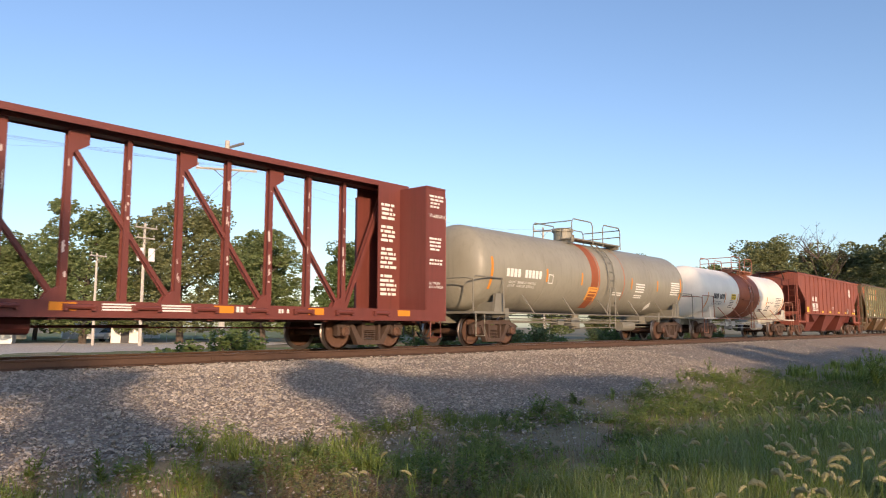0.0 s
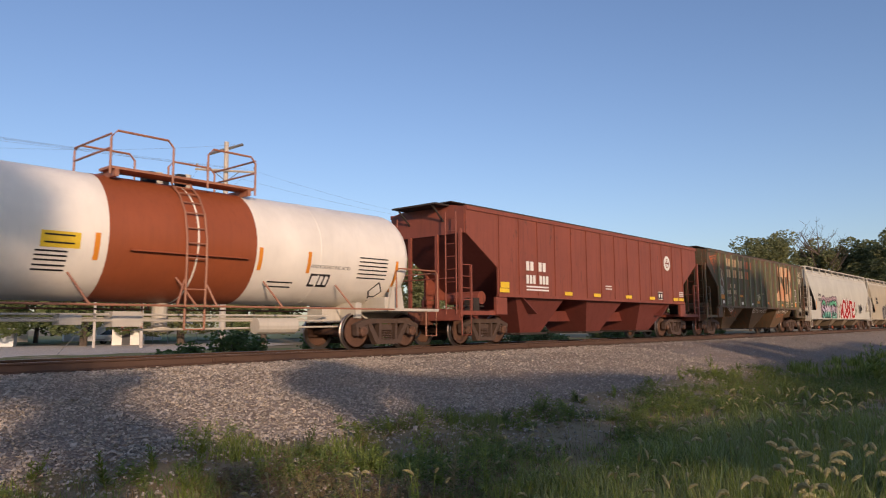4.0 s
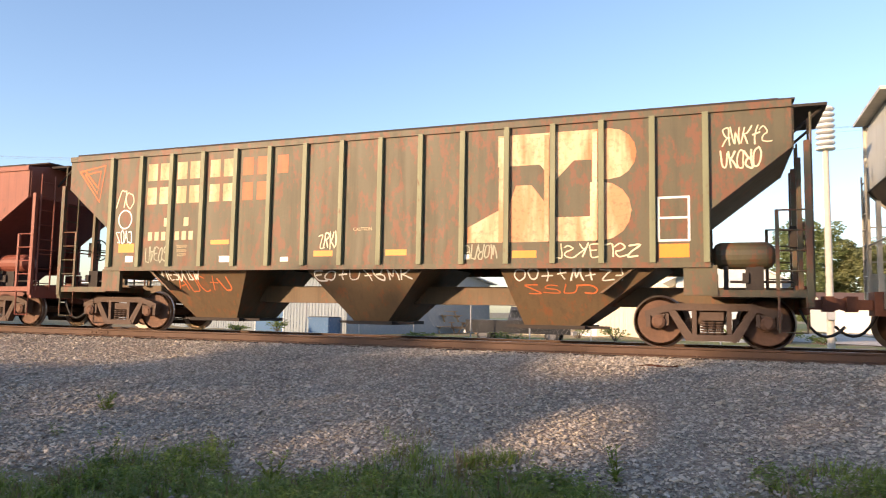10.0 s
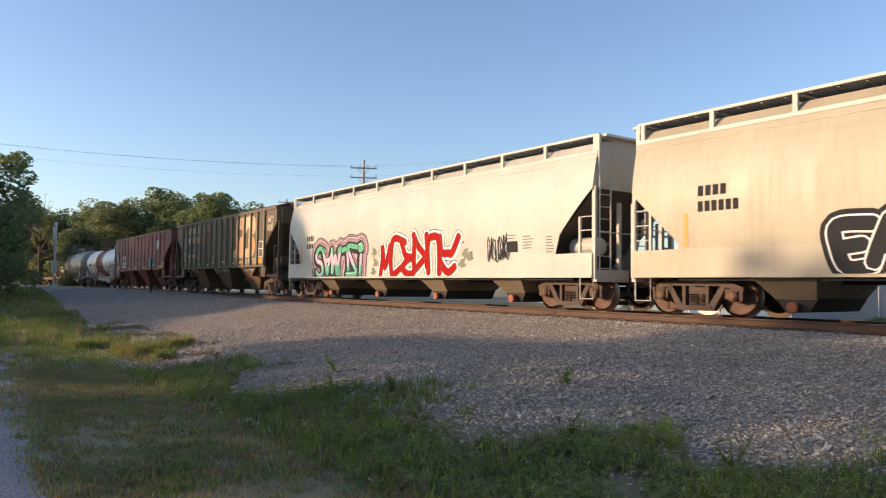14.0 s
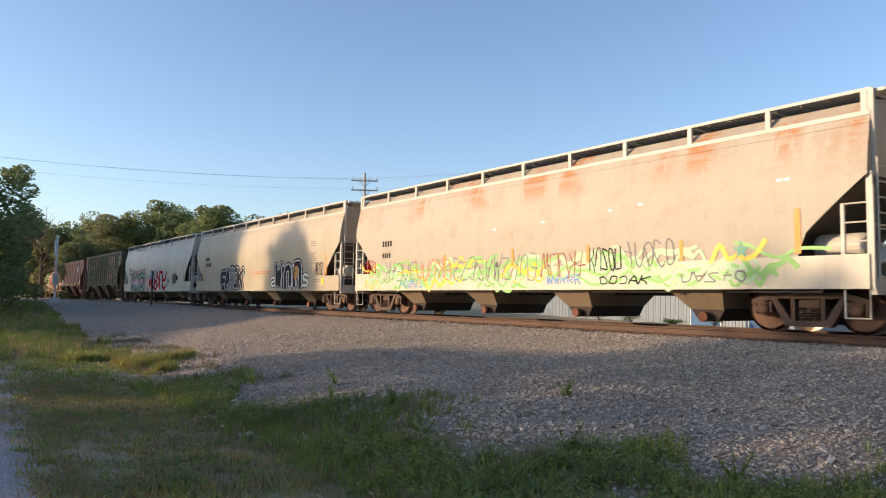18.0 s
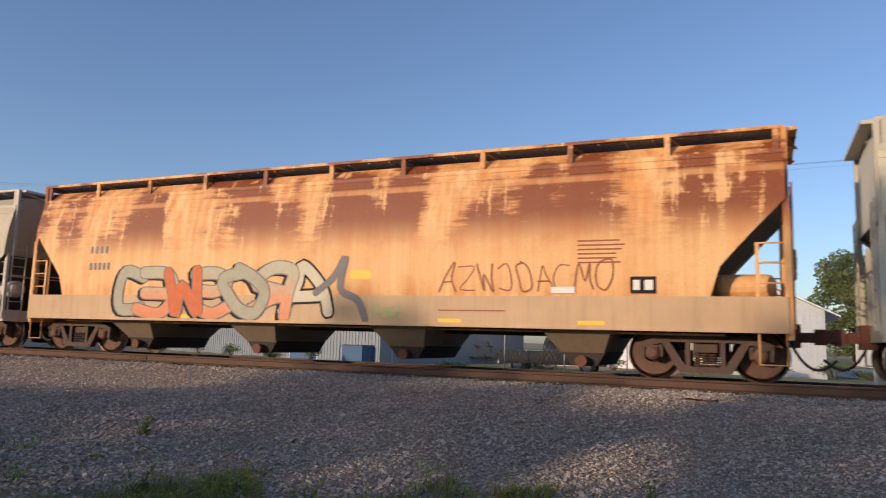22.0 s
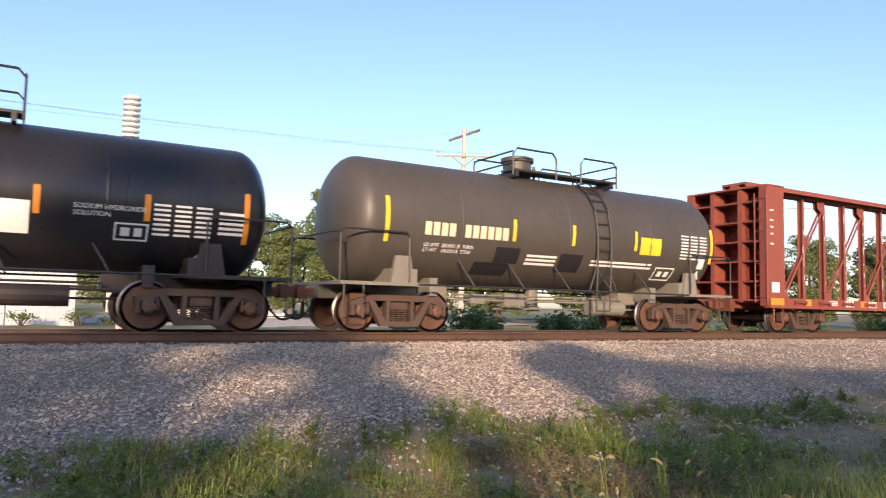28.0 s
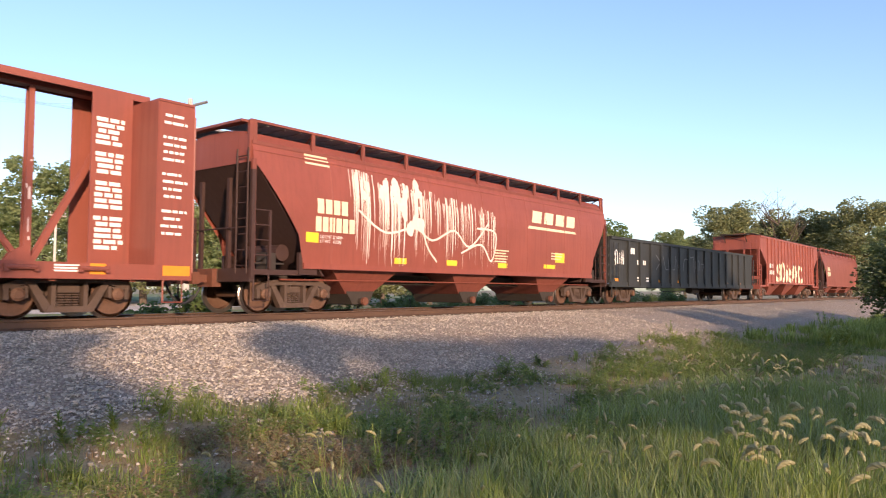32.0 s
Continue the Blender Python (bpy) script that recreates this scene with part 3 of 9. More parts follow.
# ---- tank cars ----
def tank_car(label, R, zc, half, b, coat, frame_mat, rail_mat, platform=(-1.3, 1.4), ladder_x=0.5, hatch="drum", rail_h=0.78):
    car = thing("tank_car", label, "tank car", "train")
    prof = []
    for k in range(9):
        a = k / 8 * math.pi / 2
        prof.append((half - 0.62 + 0.62 * math.sin(a), R * math.cos(a) ** 0.8 if k < 8 else 0.02))
    cols = [(-x, r) for x, r in prof[::-1]] + [(x, r) for x, r in prof]
    seg = 48
    bm = bmesh.new()
    rings(bm, [[(x, r * math.cos(a), zc + r * math.sin(a)) for a in (2 * math.pi * k / seg for k in range(seg))] for x, r in cols])
    part("tank_shell", bm, coat, car, "", True)
    for x in (-half * 0.52, half * 0.02, half * 0.5):
        bm = bmesh.new()
        rings(bm, [[(x + d, (R + e) * math.cos(a), zc + (R + e) * math.sin(a)) for a in (2 * math.pi * k / 48 for k in range(48))] for d, e in ((-0.03, 0.0), (-0.02, 0.006), (0.02, 0.006), (0.03, 0.0))], True, False)
        part("weld_seam", bm, coat, car, "", True)
    surf = lambda x, z: -math.sqrt(max(R * R - (z - zc) ** 2, 0.0004))
    for s in (-1, 1):
        bogie(car, s * b)
        e = b + 1.55
        part("bolster_saddle", B((s * b - 0.3, s * b + 0.3, -1.25, 1.25, 0.95, 1.35), (s * (b - 0.9) - 0.1, s * (b - 0.9) + 0.1, -0.9, 0.9, 0.8, 1.2)), frame_mat, car)
        part("stub_sill", B((min(s * (b - 1.6), s * e), max(s * (b - 1.6), s * e), -0.3, 0.3, 0.70, 1.05)), frame_mat, car)
        part("end_platform", B((min(s * (b - 0.4), s * e), max(s * (b - 0.4), s * e), -1.5, 1.5, 0.98, 1.05)), frame_mat, car)
        for t in (-1, 1):
            prism_bm = bmesh.new()
            prism(prism_bm, [(s * (b - 0.2), 1.05), (s * (b + 0.35), 1.05), (s * (b + 0.25), 1.62), (s * (b - 0.1), 1.62)], t * 1.22, t * 1.32)
            part("saddle_plate", prism_bm, frame_mat, car)
            stirrup(car, s * (e - 0.3), rail_mat, 0.32, 1.0, t * 1.48)
            bm = Tb([(s * e, t * 1.45, 1.05), (s * e, t * 1.45, 2.0), (s * (e - 0.1), t * 1.45, 2.1), (s * (b + 0.05), t * 1.42, 2.1), (s * (b - 0.02), t * 1.40, 2.0), (s * (b - 0.02), t * 1.42, 1.05)], 0.022)
            part("end_handrail", bm, rail_mat, car)
        part("end_handrail", Tb([(s * e, -1.45, 2.0), (s * (e + 0.05), -1.2, 2.05), (s * (e + 0.05), 1.2, 2.05), (s * e, 1.45, 2.0)], 0.02), rail_mat, car)
        m = Matrix.Translation((s * (e + 0.12), 0, 0)) @ (pose(0, 0, 0) if s > 0 else pose(0, 0, 0, 0, 0, 180))
        shared("coupler", COUPLER, car, m)
        shared("air_hose", HOSE, car, m)
    for t in (-1, 1):
        part("side_handrail", Tb([(-b + 0.2, t * 1.5, 1.02), (b - 0.2, t * 1.5, 1.02)], 0.024), rail_mat, car)
        for k in range(5):
            x = -b + 1.6 + k * (2 * b - 3.2) / 4
            part("rail_bracket", Tb([(x, t * 1.5, 1.02), (x - 0.25, t * (R * 0.86), zc - R * 0.62)], 0.022), rail_mat, car)
    bm = bmesh.new()
    for k, (y, z) in enumerate(((-0.5, 0.86), (-0.62, 0.74), (0.4, 0.8))):
        tube(bm, [(-b + 1.6, y, z), (b - 1.6, y, z)], 0.025)
    part("brake_pipe", bm, frame_mat, car)
    brake_gear(car, b * 0.42, frame_mat)
    part("valve_box", B((-1.3, -0.7, -0.65, -0.3, 0.62, 0.92)), frame_mat, car)
    part("valve_box", B((-2.3, -1.9, -0.7, -0.4, 0.66, 0.86)), frame_mat, car)
    part("bottom_outlet", tube(tube(bmesh.new(), [(0, 0, zc - R + 0.05), (0, 0, 0.55)], 0.16, 12), [(0, 0, 0.62), (0, 0, 0.5)], 0.22, 12), frame_mat, car)
    # top platform, hatch and rails
    p0, p1 = platform
    zt = zc + R
    part("top_platform", B((p0, p1, -0.85, -0.35, zt + 0.02, zt + 0.07), (p0, p1, 0.35, 0.85, zt + 0.02, zt + 0.07), (p0 + 0.1, p0 + 0.18, -0.85, 0.85, zt - 0.12, zt + 0.03), (p1 - 0.18, p1 - 0.1, -0.85, 0.85, zt - 0.12, zt + 0.03)), rail_mat, car)
    xm = (p0 + p1) / 2
    if hatch == "drum":
        bm = bmesh.new()
        for r, z0, z1 in ((0.36, zt - 0.05, zt + 0.42), (0.42, zt + 0.40, zt + 0.50), (0.30, zt + 0.50, zt + 0.54)):
            rings(bm, [[(p0 + 0.75 + r * math.cos(a), r * math.sin(a), z) for a in (2 * math.pi * k / 24 for k in range(24))] for z in (z0, z1)])
        part("manway_dome", bm, coat, car, "", False)
        for k in range(3):
            part("hatch_bolt", Tb([(p0 + 1.05 + 0.16 * k, -0.3 + 0.2 * k, zt), (p0 + 1.05 + 0.16 * k, -0.3 + 0.2 * k, zt + 0.3)], 0.04), rail_mat, car)
    else:
        for k, (x, y, h, r) in enumerate(((xm - 0.5, -0.1, 0.22, 0.16), (xm - 0.15, 0.15, 0.3, 0.1), (xm + 0.2, -0.15, 0.26, 0.12), (xm + 0.5, 0.1, 0.34, 0.09), (xm + 0.05, 0.35, 0.2, 0.14))):
            part("top_valve", tube(Tb([(x, y, zt - 0.05), (x, y, zt + h)], r, 12), [(x - 0.14, y, zt + h * 0.7), (x + 0.14, y, zt + h * 0.7)], 0.045, 8), BLACK if k % 2 == 0 else frame_mat, car)
    for t in (-1, 1):
        for a, c in ((p0, xm - 0.35), (xm + 0.45, p1)):
            part("platform_rail", Tb([(a, t * 0.86, zt - 0.1), (a, t * 0.86, zt + rail_h - 0.14), (a + 0.12, t * 0.86, zt + rail_h), (c - 0.12, t * 0.86, zt + rail_h), (c, t * 0.86, zt + rail_h - 0.14), (c, t * 0.86, zt - 0.1)], 0.024), rail_mat, car)
    for x in (p0, p1):
        part("platform_rail", Tb([(x, -0.86, zt + rail_h - 0.36), (x, 0.86, zt + rail_h - 0.36)], 0.022), rail_mat, car)
        part("platform_rail", Tb([(x, -0.86, zt + rail_h - 0.08), (x, 0.86, zt + rail_h - 0.08)], 0.022), rail_mat, car)
    for t in (-1, 1):
        bm = bmesh.new()
        pts = lambda u: [(ladder_x + u, t * 0.62, zt + 0.05)] + [(ladder_x + u, t * (R + 0.09) * math.cos(a), zc + (R + 0.09) * math.sin(a)) for a in (1.05, 0.75, 0.4, 0.0)] + [(ladder_x + u, t * (R + 0.1), zc - 0.5), (ladder_x + u, t * (R + 0.05), 0.55)]
        l, r = pts(-0.22), pts(0.22)
        tube(bm, l, 0.024)
        tube(bm, r, 0.024)
        for k in range(11):
            u = k / 10 * (len(l) - 1.001)
            i = int(u)
            f = u - i
            pl, pr = Vector(l[i]).lerp(Vector(l[i + 1]), f), Vector(r[i]).lerp(Vector(r[i + 1]), f)
            tube(bm, [pl, pr], 0.016)
        part("side_ladder", bm, rail_mat, car)
        for u in (-0.45, 0.45):
            part("ladder_brace", Tb([(ladder_x + u, t * 1.45, 1.0), (ladder_x + u * 0.5, t * (R + 0.03), 1.55)], 0.022), rail_mat, car)
    return car, surf


def ring_band(car, x0, x1, R, zc, mat, name="painted_band", label="", a0=0.0, a1=2 * math.pi):
    n = 48
    bm = bmesh.new()
    rings(bm, [[(x, (R + e) * math.cos(a0 + (a1 - a0) * k / n), zc + (R + e) * math.sin(a0 + (a1 - a0) * k / n)) for k in range(n + 1)] for x, e in ((x0, 0.0045), (x1, 0.0045))], False, False)
    return part(name, bm, mat, car, label, True)


def amber_bars(car, surf, xs, z0, z1, w=0.09, mat=None):
    for x in xs:
        mark("reflector_strip", car, mat or AMBER, surf, [rect(x, x + w, z0, z1)])


# ---- hopper cars ----
def hopper_bays(car, bays, z1, z0, mat, gate_mat, yw=1.42, yb=0.8):
    for xa, xb, xc, xd in bays:
        bm = bmesh.new()
        rings(bm, [[(xa, -yw, z1), (xb, -yw, z1), (xb, yw, z1), (xa, yw, z1)], [(xc, -yb, z0), (xd, -yb, z0), (xd, yb, z0), (xc, yb, z0)]])
        part("hopper_bay", bm, mat, car)
        part("outlet_gate", B((xc - 0.12, xd + 0.12, -yb - 0.08, yb + 0.08, z0 - 0.07, z0 + 0.003), (xd + 0.1, xd + 0.55, -yb + 0.1, -yb + 0.16, z0 - 0.05, z0), (xc - 0.4, xc - 0.1, -yb + 0.1, -yb + 0.16, z0 - 0.05, z0)), gate_mat, car)


def end_cage(car, s, xo, xi, mat, z_top, deck=1.02, y=1.5, reservoir=True, dark=DARK):
    """The open end under the slope sheet: platform, posts, ladders, brake gear."""
    a, c = sorted((s * xi, s * xo))
    part("end_platform", B((a, c, -y, y, deck - 0.12, deck)), mat, car)
    part("end_sill", B((s * xo - 0.06, s * xo + 0.06, -y, y, deck - 0.28, deck + 0.02)), mat, car)
    for t in (-1, 1):
        part("corner_post", B((s * xo - 0.05, s * xo + 0.05, t * y - 0.04, t * y + 0.04, deck - 0.2, z_top)), mat, car)
        part("end_post", B((s * (xo - 0.05) - 0.04, s * (xo - 0.05) + 0.04, t * 0.55 - 0.05, t * 0.55 + 0.05, deck, z_top - 0.1)), mat, car)
        xm = s * (xo - 0.48)
        part("grab_post", B((xm - 0.03, xm + 0.03, t * y - 0.03, t * y + 0.03, deck, deck + 1.35)), mat, car)
        for k in range(4):
            z = deck + 0.32 + 0.34 * k
            part("ladder_rung", Tb([(s * (xo - 0.48), t * y, z), (s * xo, t * y, z)], 0.016), mat, car)
        ladder(car, s * (xo + 0.07), t * 1.2, deck - 0.1, z_top + 0.5, mat, "y", 0.4, 8, 0.014, "end_ladder")
        stirrup(car, s * (xo - 0.26), mat, 0.32, deck - 0.1, t * y)
        part("sill_plate", B((min(s * (xi - 0.45), s * (xi + 0.1)), max(s * (xi - 0.45), s * (xi + 0.1)), t * y - 0.05, t * y + 0.05, deck - 0.1, deck + 0.42)), mat, car)
    part("hand_rail", Tb([(s * (xo + 0.02), -y, deck + 0.95), (s * (xo + 0.02), y, deck + 0.95)], 0.018), mat, car)
    if reservoir:
        if s > 0:
            bm = bmesh.new()
            loops = [(xi + 0.02, 0.12), (xi + 0.08, 0.21), (xi + 0.16, 0.24), (xi + 0.90, 0.24), (xi + 0.98, 0.21), (xi + 1.04, 0.12)]
            rings(bm, [[(x, -0.95 + r * math.cos(a), deck + 0.62 + r * math.sin(a)) for a in (2 * math.pi * i / 18 for i in range(18))] for x, r in loops])
            part("air_reservoir", bm, mat, car)
            part("reservoir_bracket", B((xi + 0.2, xi + 0.28, -1.15, -0.75, deck, deck + 0.42)), dark, car)
            part("reservoir_bracket", B((xi + 0.72, xi + 0.80, -1.15, -0.75, deck, deck + 0.42)), dark, car)
        else:
            part("air_reservoir", tube(bmesh.new(), [(s * (xi + 0.25), -1.1, deck + 0.42), (s * (xi + 0.25), 0.2, deck + 0.42)], 0.2, 14), mat, car)
        part("control_valve", B((s * (xi + 0.7) - 0.14, s * (xi + 0.7) + 0.14, -1.25, -0.9, deck, deck + 0.4), (s * (xi + 0.7) - 0.2, s * (xi + 0.7) - 0.1, -1.3, -1.2, deck + 0.12, deck + 0.3)), dark, car)
        part("brake_pipe", Tb([(s * (xi + 0.3), -1.2, deck + 0.15), (s * (xo - 0.2), -1.1, deck + 0.15), (s * (xo - 0.2), -1.1, deck - 0.1)], 0.025), dark, car)


def ribbed_hopper(label, half, sill_half, z0, z1, zsl, zk, b, coat, rib_mat, bay_mat, ribs, bays, rib_d=0.07, rib_w=0.09, bay_z=0.34, cat="hopper car", roof_mat=None):
    car = thing("hopper_car", label, cat, "train")
    Y = 1.54
    poly = [(-half, z1), (half, z1), (half, zsl), (sill_half, zk), (sill_half, z0), (-sill_half, z0), (-sill_half, zk), (-half, zsl)]
    for t in (-1, 1):
        bm = bmesh.new()
        prism(bm, poly, t * Y, t * (Y - 0.04))
        part("side_sheet", bm, coat, car)
    for x in ribs:
        lo = z0 if abs(x) < sill_half + 0.05 else zsl
        for t in (-1, 1):
            part("side_rib", B((x - rib_w / 2, x + rib_w / 2, min(t * Y, t * (Y + rib_d)), max(t * Y, t * (Y + rib_d)), lo, z1 - 0.05)), rib_mat, car)
    for t in (-1, 1):
        part("side_sill", B((-sill_half, sill_half, min(t * (Y - 0.06), t * (Y + 0.05)), max(t * (Y - 0.06), t * (Y + 0.05)), z0 - 0.09, z0 + 0.005)), coat, car)
        part("top_chord", B((-half, half, min(t * (Y - 0.05), t * (Y + 0.04)), max(t * (Y - 0.05), t * (Y + 0.04)), z1 - 0.06, z1 + 0.06)), coat, car)
    bm = bmesh.new()
    sec = [(-Y, z1 + 0.03), (-1.0, z1 + 0.12), (0, z1 + 0.17), (1.0, z1 + 0.12), (Y, z1 + 0.03), (Y, z1 - 0.02), (-Y, z1 - 0.02)]
    rings(bm, [[(x, y, z) for y, z in sec] for x in (-half, half)])
    part("roof", bm, roof_mat or coat, car)
    for k in range(9):
        x = -half + 0.6 + k * (2 * half - 1.2) / 9
        part("hatch_cover", B((x, x + 1.6, -0.35, 0.35, z1 + 0.14, z1 + 0.27)), roof_mat or coat, car)
    for t in (-1, 1):
        part("running_board", B((-half - 0.1, half + 0.1, t * 0.85 - 0.22, t * 0.85 + 0.22, z1 + 0.2, z1 + 0.23)), DARK, car)
        part("roof_edge_rail", B((-half + 0.2, half - 0.2, t * (Y - 0.02) - 0.02, t * (Y - 0.02) + 0.02, z1 + 0.06, z1 + 0.11)), DARK, car)
    for s in (-1, 1):
        part("end_sheet", B((s * half - 0.03, s * half + 0.03, -Y + 0.04, Y - 0.04, zsl, z1)), coat, car)
        k = (half - sill_half) / (zsl - zk)
        bm = bmesh.new()
        zl = 0.95
        prism(bm, [(s * half, zsl), (s * (half - (zsl - zl) * k), zl), (s * (half - (zsl - zl) * k - 0.06), zl), (s * (half - 0.06), zsl)], -1.48, 1.48)
        part("slope_sheet", bm, bay_mat, car)
        part("roof_walk_end", B((s * half if s > 0 else s * half - 0.62, s * half + 0.62 if s > 0 else s * half, -0.9, 0.9, z1 + 0.1, z1 + 0.15)), DARK, car)
        for t in (-1, 1):
            part("walk_brace", Tb([(s * (half + 0.55), t * 0.7, z1 + 0.1), (s * (half + 0.03), t * 0.7, z1 - 0.35)], 0.03), DARK, car)
        end_cage(car, s, half + 0.22, sill_half, coat, zsl + 0.1)
        bogie(car, s * b)
    brake_wheel(car, half + 0.34, 0.5, 2.1, DARK)
    hopper_bays(car, bays, z0, bay_z, bay_mat, DARK)
    underframe(car, half + 0.2, bay_mat, deck=1.1, sill_w=0.3)
    return car, (lambda x, z: -Y)


def curved_hopper(label, half, ko, b, coat, sill_mat, rail_mat, bay_mat, zb=1.42, zr=3.90, seams=(), bays=(-5.6, -1.87, 1.87, 5.6), sill=True, z_open=3.05, bay_w=0.8, bay_z=0.36, seam_mat=None, cap_mats=None, roof_top=4.40, straight=False, slope_mat=None, cage_mat=None):
    """A covered hopper with bowed sides. ko: where the side opens at the ends; zb: its foot; zr: the eave."""
    car = thing("hopper_car", label, "hopper car", "train")

    def yw(z):
        u = (z - 2.45) / 1.75
        return 1.60 - 0.30 * max(u, 0) ** 2 - 0.09 * max(-u, 0) ** 2
    surf = (lambda x, z: -max(yw(z), 1.584) if z < 1.8 else -yw(z)) if sill else (lambda x, z: -yw(z) if z > zb + 0.07 else -1.603)

    def low(x):
        a = abs(x)
        if a <= ko:
            return zb
        u = (a - ko) / (half - ko)
        if straight:
            return zb + 0.16 + (z_open - zb - 0.16) * u
        return zb + (z_open - zb) * (min(u / 0.12, 1) ** 0.5 * 0.2 + 0.8 * u ** 0.92)
    xs = [-half + (half - ko) * k / 8 for k in range(8)] + [-ko - 0.005, -ko] + [-ko + 2 * ko * k / 14 for k in range(1, 14)] + [ko, ko + 0.005] + [half - (half - ko) * k / 8 for k in range(7, -1, -1)]
    N = 12
    loops = []
    for x in xs:
        lo = low(x)
        col = []
        for k in range(N):
            z = lo + (zr - lo) * k / (N - 1)
            col.append((x, -yw(z), z))
        for y, z in ((-1.15, zr + 0.25), (-0.4, zr + 0.36), (0.4, zr + 0.36), (1.15, zr + 0.25)):
            col.append((x, y, z))
        for k in range(N - 1, -1, -1):
            z = lo + (zr - lo) * k / (N - 1)
            col.append((x, yw(z), z))
        loops.append(col)
    bm = bmesh.new()
    rings(bm, loops, False, False)
    part("body_shell", bm, coat, car, "", False)
    for x in seams:
        for t in (-1, 1):
            bm = bmesh.new()
            rings(bm, [[(x + d, t * (yw(low(x) + (zr - low(x)) * k / 10) + e), low(x) + (zr - low(x)) * k / 10) for k in range(11)] for d, e in ((-0.02, 0.001), (-0.01, 0.007), (0.01, 0.007), (0.02, 0.001))], False, False)
            part("side_seam", bm, seam_mat or coat, car, "", True)
    for t in (-1, 1):
        part("eave_angle", B((-half, half, t * (yw(zr) + 0.0) - 0.03, t * (yw(zr)) + 0.03, zr - 0.06, zr + 0.02)), rail_mat, car)
        if sill:
            part("side_sill", B((-half, half, min(t * 1.50, t * 1.58), max(t * 1.50, t * 1.58), 0.88, zb + 0.03), (-half, half, min(t * 1.45, t * 1.60), max(t * 1.45, t * 1.60), 0.84, 0.885)), sill_mat, car)
        else:
            part("side_sill", B((-ko, ko, min(t * 1.50, t * 1.60), max(t * 1.50, t * 1.60), zb - 0.08, zb + 0.06)), sill_mat, car)
        zl = zr - 0.2
        part("roof_seam", rings(bmesh.new(), [[(x, t * (yw(zl) + 0.001), zl - 0.012), (x, t * (yw(zl) + 0.014), zl - 0.010), (x, t * (yw(zl) + 0.014), zl + 0.006), (x, t * (yw(zl) - 0.004), zl + 0.012)] for x in (-half, half)]), coat, car)
        # roof walk on brackets
        nbr = max(int(2 * half / 1.72), 4)
        for k in range(nbr + 1):
            bm = bmesh.new()
            x = -half + 0.12 + k * (2 * half - 0.24) / nbr
            prism(bm, [(x - 0.05, zr - 0.1), (x + 0.05, zr - 0.1), (x + 0.05, roof_top), (x - 0.05, roof_top)], t * 1.30, t * 1.36)
            tube(bm, [(x + 0.02, t * 1.3, roof_top - 0.02), (x + 0.35, t * 0.5, zr + 0.22)], 0.025, 5)
            part("walk_bracket", bm, rail_mat, car)
        part("walk_edge", B((-half, half, t * 1.34 - 0.025, t * 1.34 + 0.025, roof_top - 0.03, roof_top + 0.03)), rail_mat, car)
        bm = bmesh.new()
        for k in range(21):
            y = t * (0.17 + 0.055 * k)
            box(bm, -half, half, y - 0.014, y + 0.014, roof_top - 0.035, roof_top)
        for k in range(int(half * 2 / 0.5)):
            box(bm, -half + k * 0.5, -half + k * 0.5 + 0.03, min(t * 0.15, t * 1.3), max(t * 0.15, t * 1.3), roof_top - 0.06, roof_top - 0.036)
        part("walk_grating", bm, GRATE, car)
    part("hatch_trough", B((-half + 0.8, half - 0.8, -0.35, 0.35, zr + 0.3, zr + 0.42)), coat, car)
    for s in (-1, 1):
        bm = bmesh.new()
        sec = [(-yw(z_open), z_open), (yw(z_open), z_open), (yw((z_open + zr) / 2), (z_open + zr) / 2), (yw(zr), zr), (1.15, zr + 0.25), (0.4, zr + 0.36), (-0.4, zr + 0.36), (-1.15, zr + 0.25), (-yw(zr), zr), (-yw((z_open + zr) / 2), (z_open + zr) / 2)]
        rings(bm, [[(s * (half - d), y, z) for y, z in sec] for d in (0.0, 0.05)])
        part("end_sheet", bm, coat, car)
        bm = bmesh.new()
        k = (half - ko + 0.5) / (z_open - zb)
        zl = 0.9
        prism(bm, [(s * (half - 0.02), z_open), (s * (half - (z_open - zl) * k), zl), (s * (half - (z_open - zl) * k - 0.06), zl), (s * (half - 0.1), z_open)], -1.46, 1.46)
        part("slope_sheet", bm, slope_mat or DARKSLOPE, car)
        part("roof_walk_end", B((s * half if s > 0 else s * half - 0.22, s * half + 0.22 if s > 0 else s * half, -1.3, 1.3, roof_top - 0.06, roof_top)), rail_mat, car)
        for t in (-1, 1):
            part("corner_post", B((s * half - 0.05, s * half + 0.05, t * 1.48 - 0.04, t * 1.48 + 0.04, 0.9, z_open + 0.05)), rail_mat, car)
            bm = bmesh.new()
            prism(bm, [(s * half - 0.05, z_open), (s * half + 0.05, z_open), (s * half + 0.05, roof_top), (s * half - 0.05, roof_top)], t * 1.30, t * 1.38)
            part("corner_post", bm, rail_mat, car)
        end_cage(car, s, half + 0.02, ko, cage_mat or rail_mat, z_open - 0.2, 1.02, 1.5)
        bogie(car, s * b)
    brake_wheel(car, half + 0.2, 0.5, 2.2, rail_mat)
    caps = cap_mats or [COUPLE]
    for i, x in enumerate(bays):
        zt = 0.9 if sill else zb
        foot = min(0.5, 0.5 * bay_w)
        bm = bmesh.new()
        rings(bm, [[(x - bay_w, -1.42, zt), (x + bay_w * 0.75, -1.42, zt), (x + bay_w * 0.75, 1.42, zt), (x - bay_w, 1.42, zt)], [(x - foot, -0.95, bay_z), (x + 0.85 * foot, -0.95, bay_z), (x + 0.85 * foot, 0.95, bay_z), (x - foot, 0.95, bay_z)]])
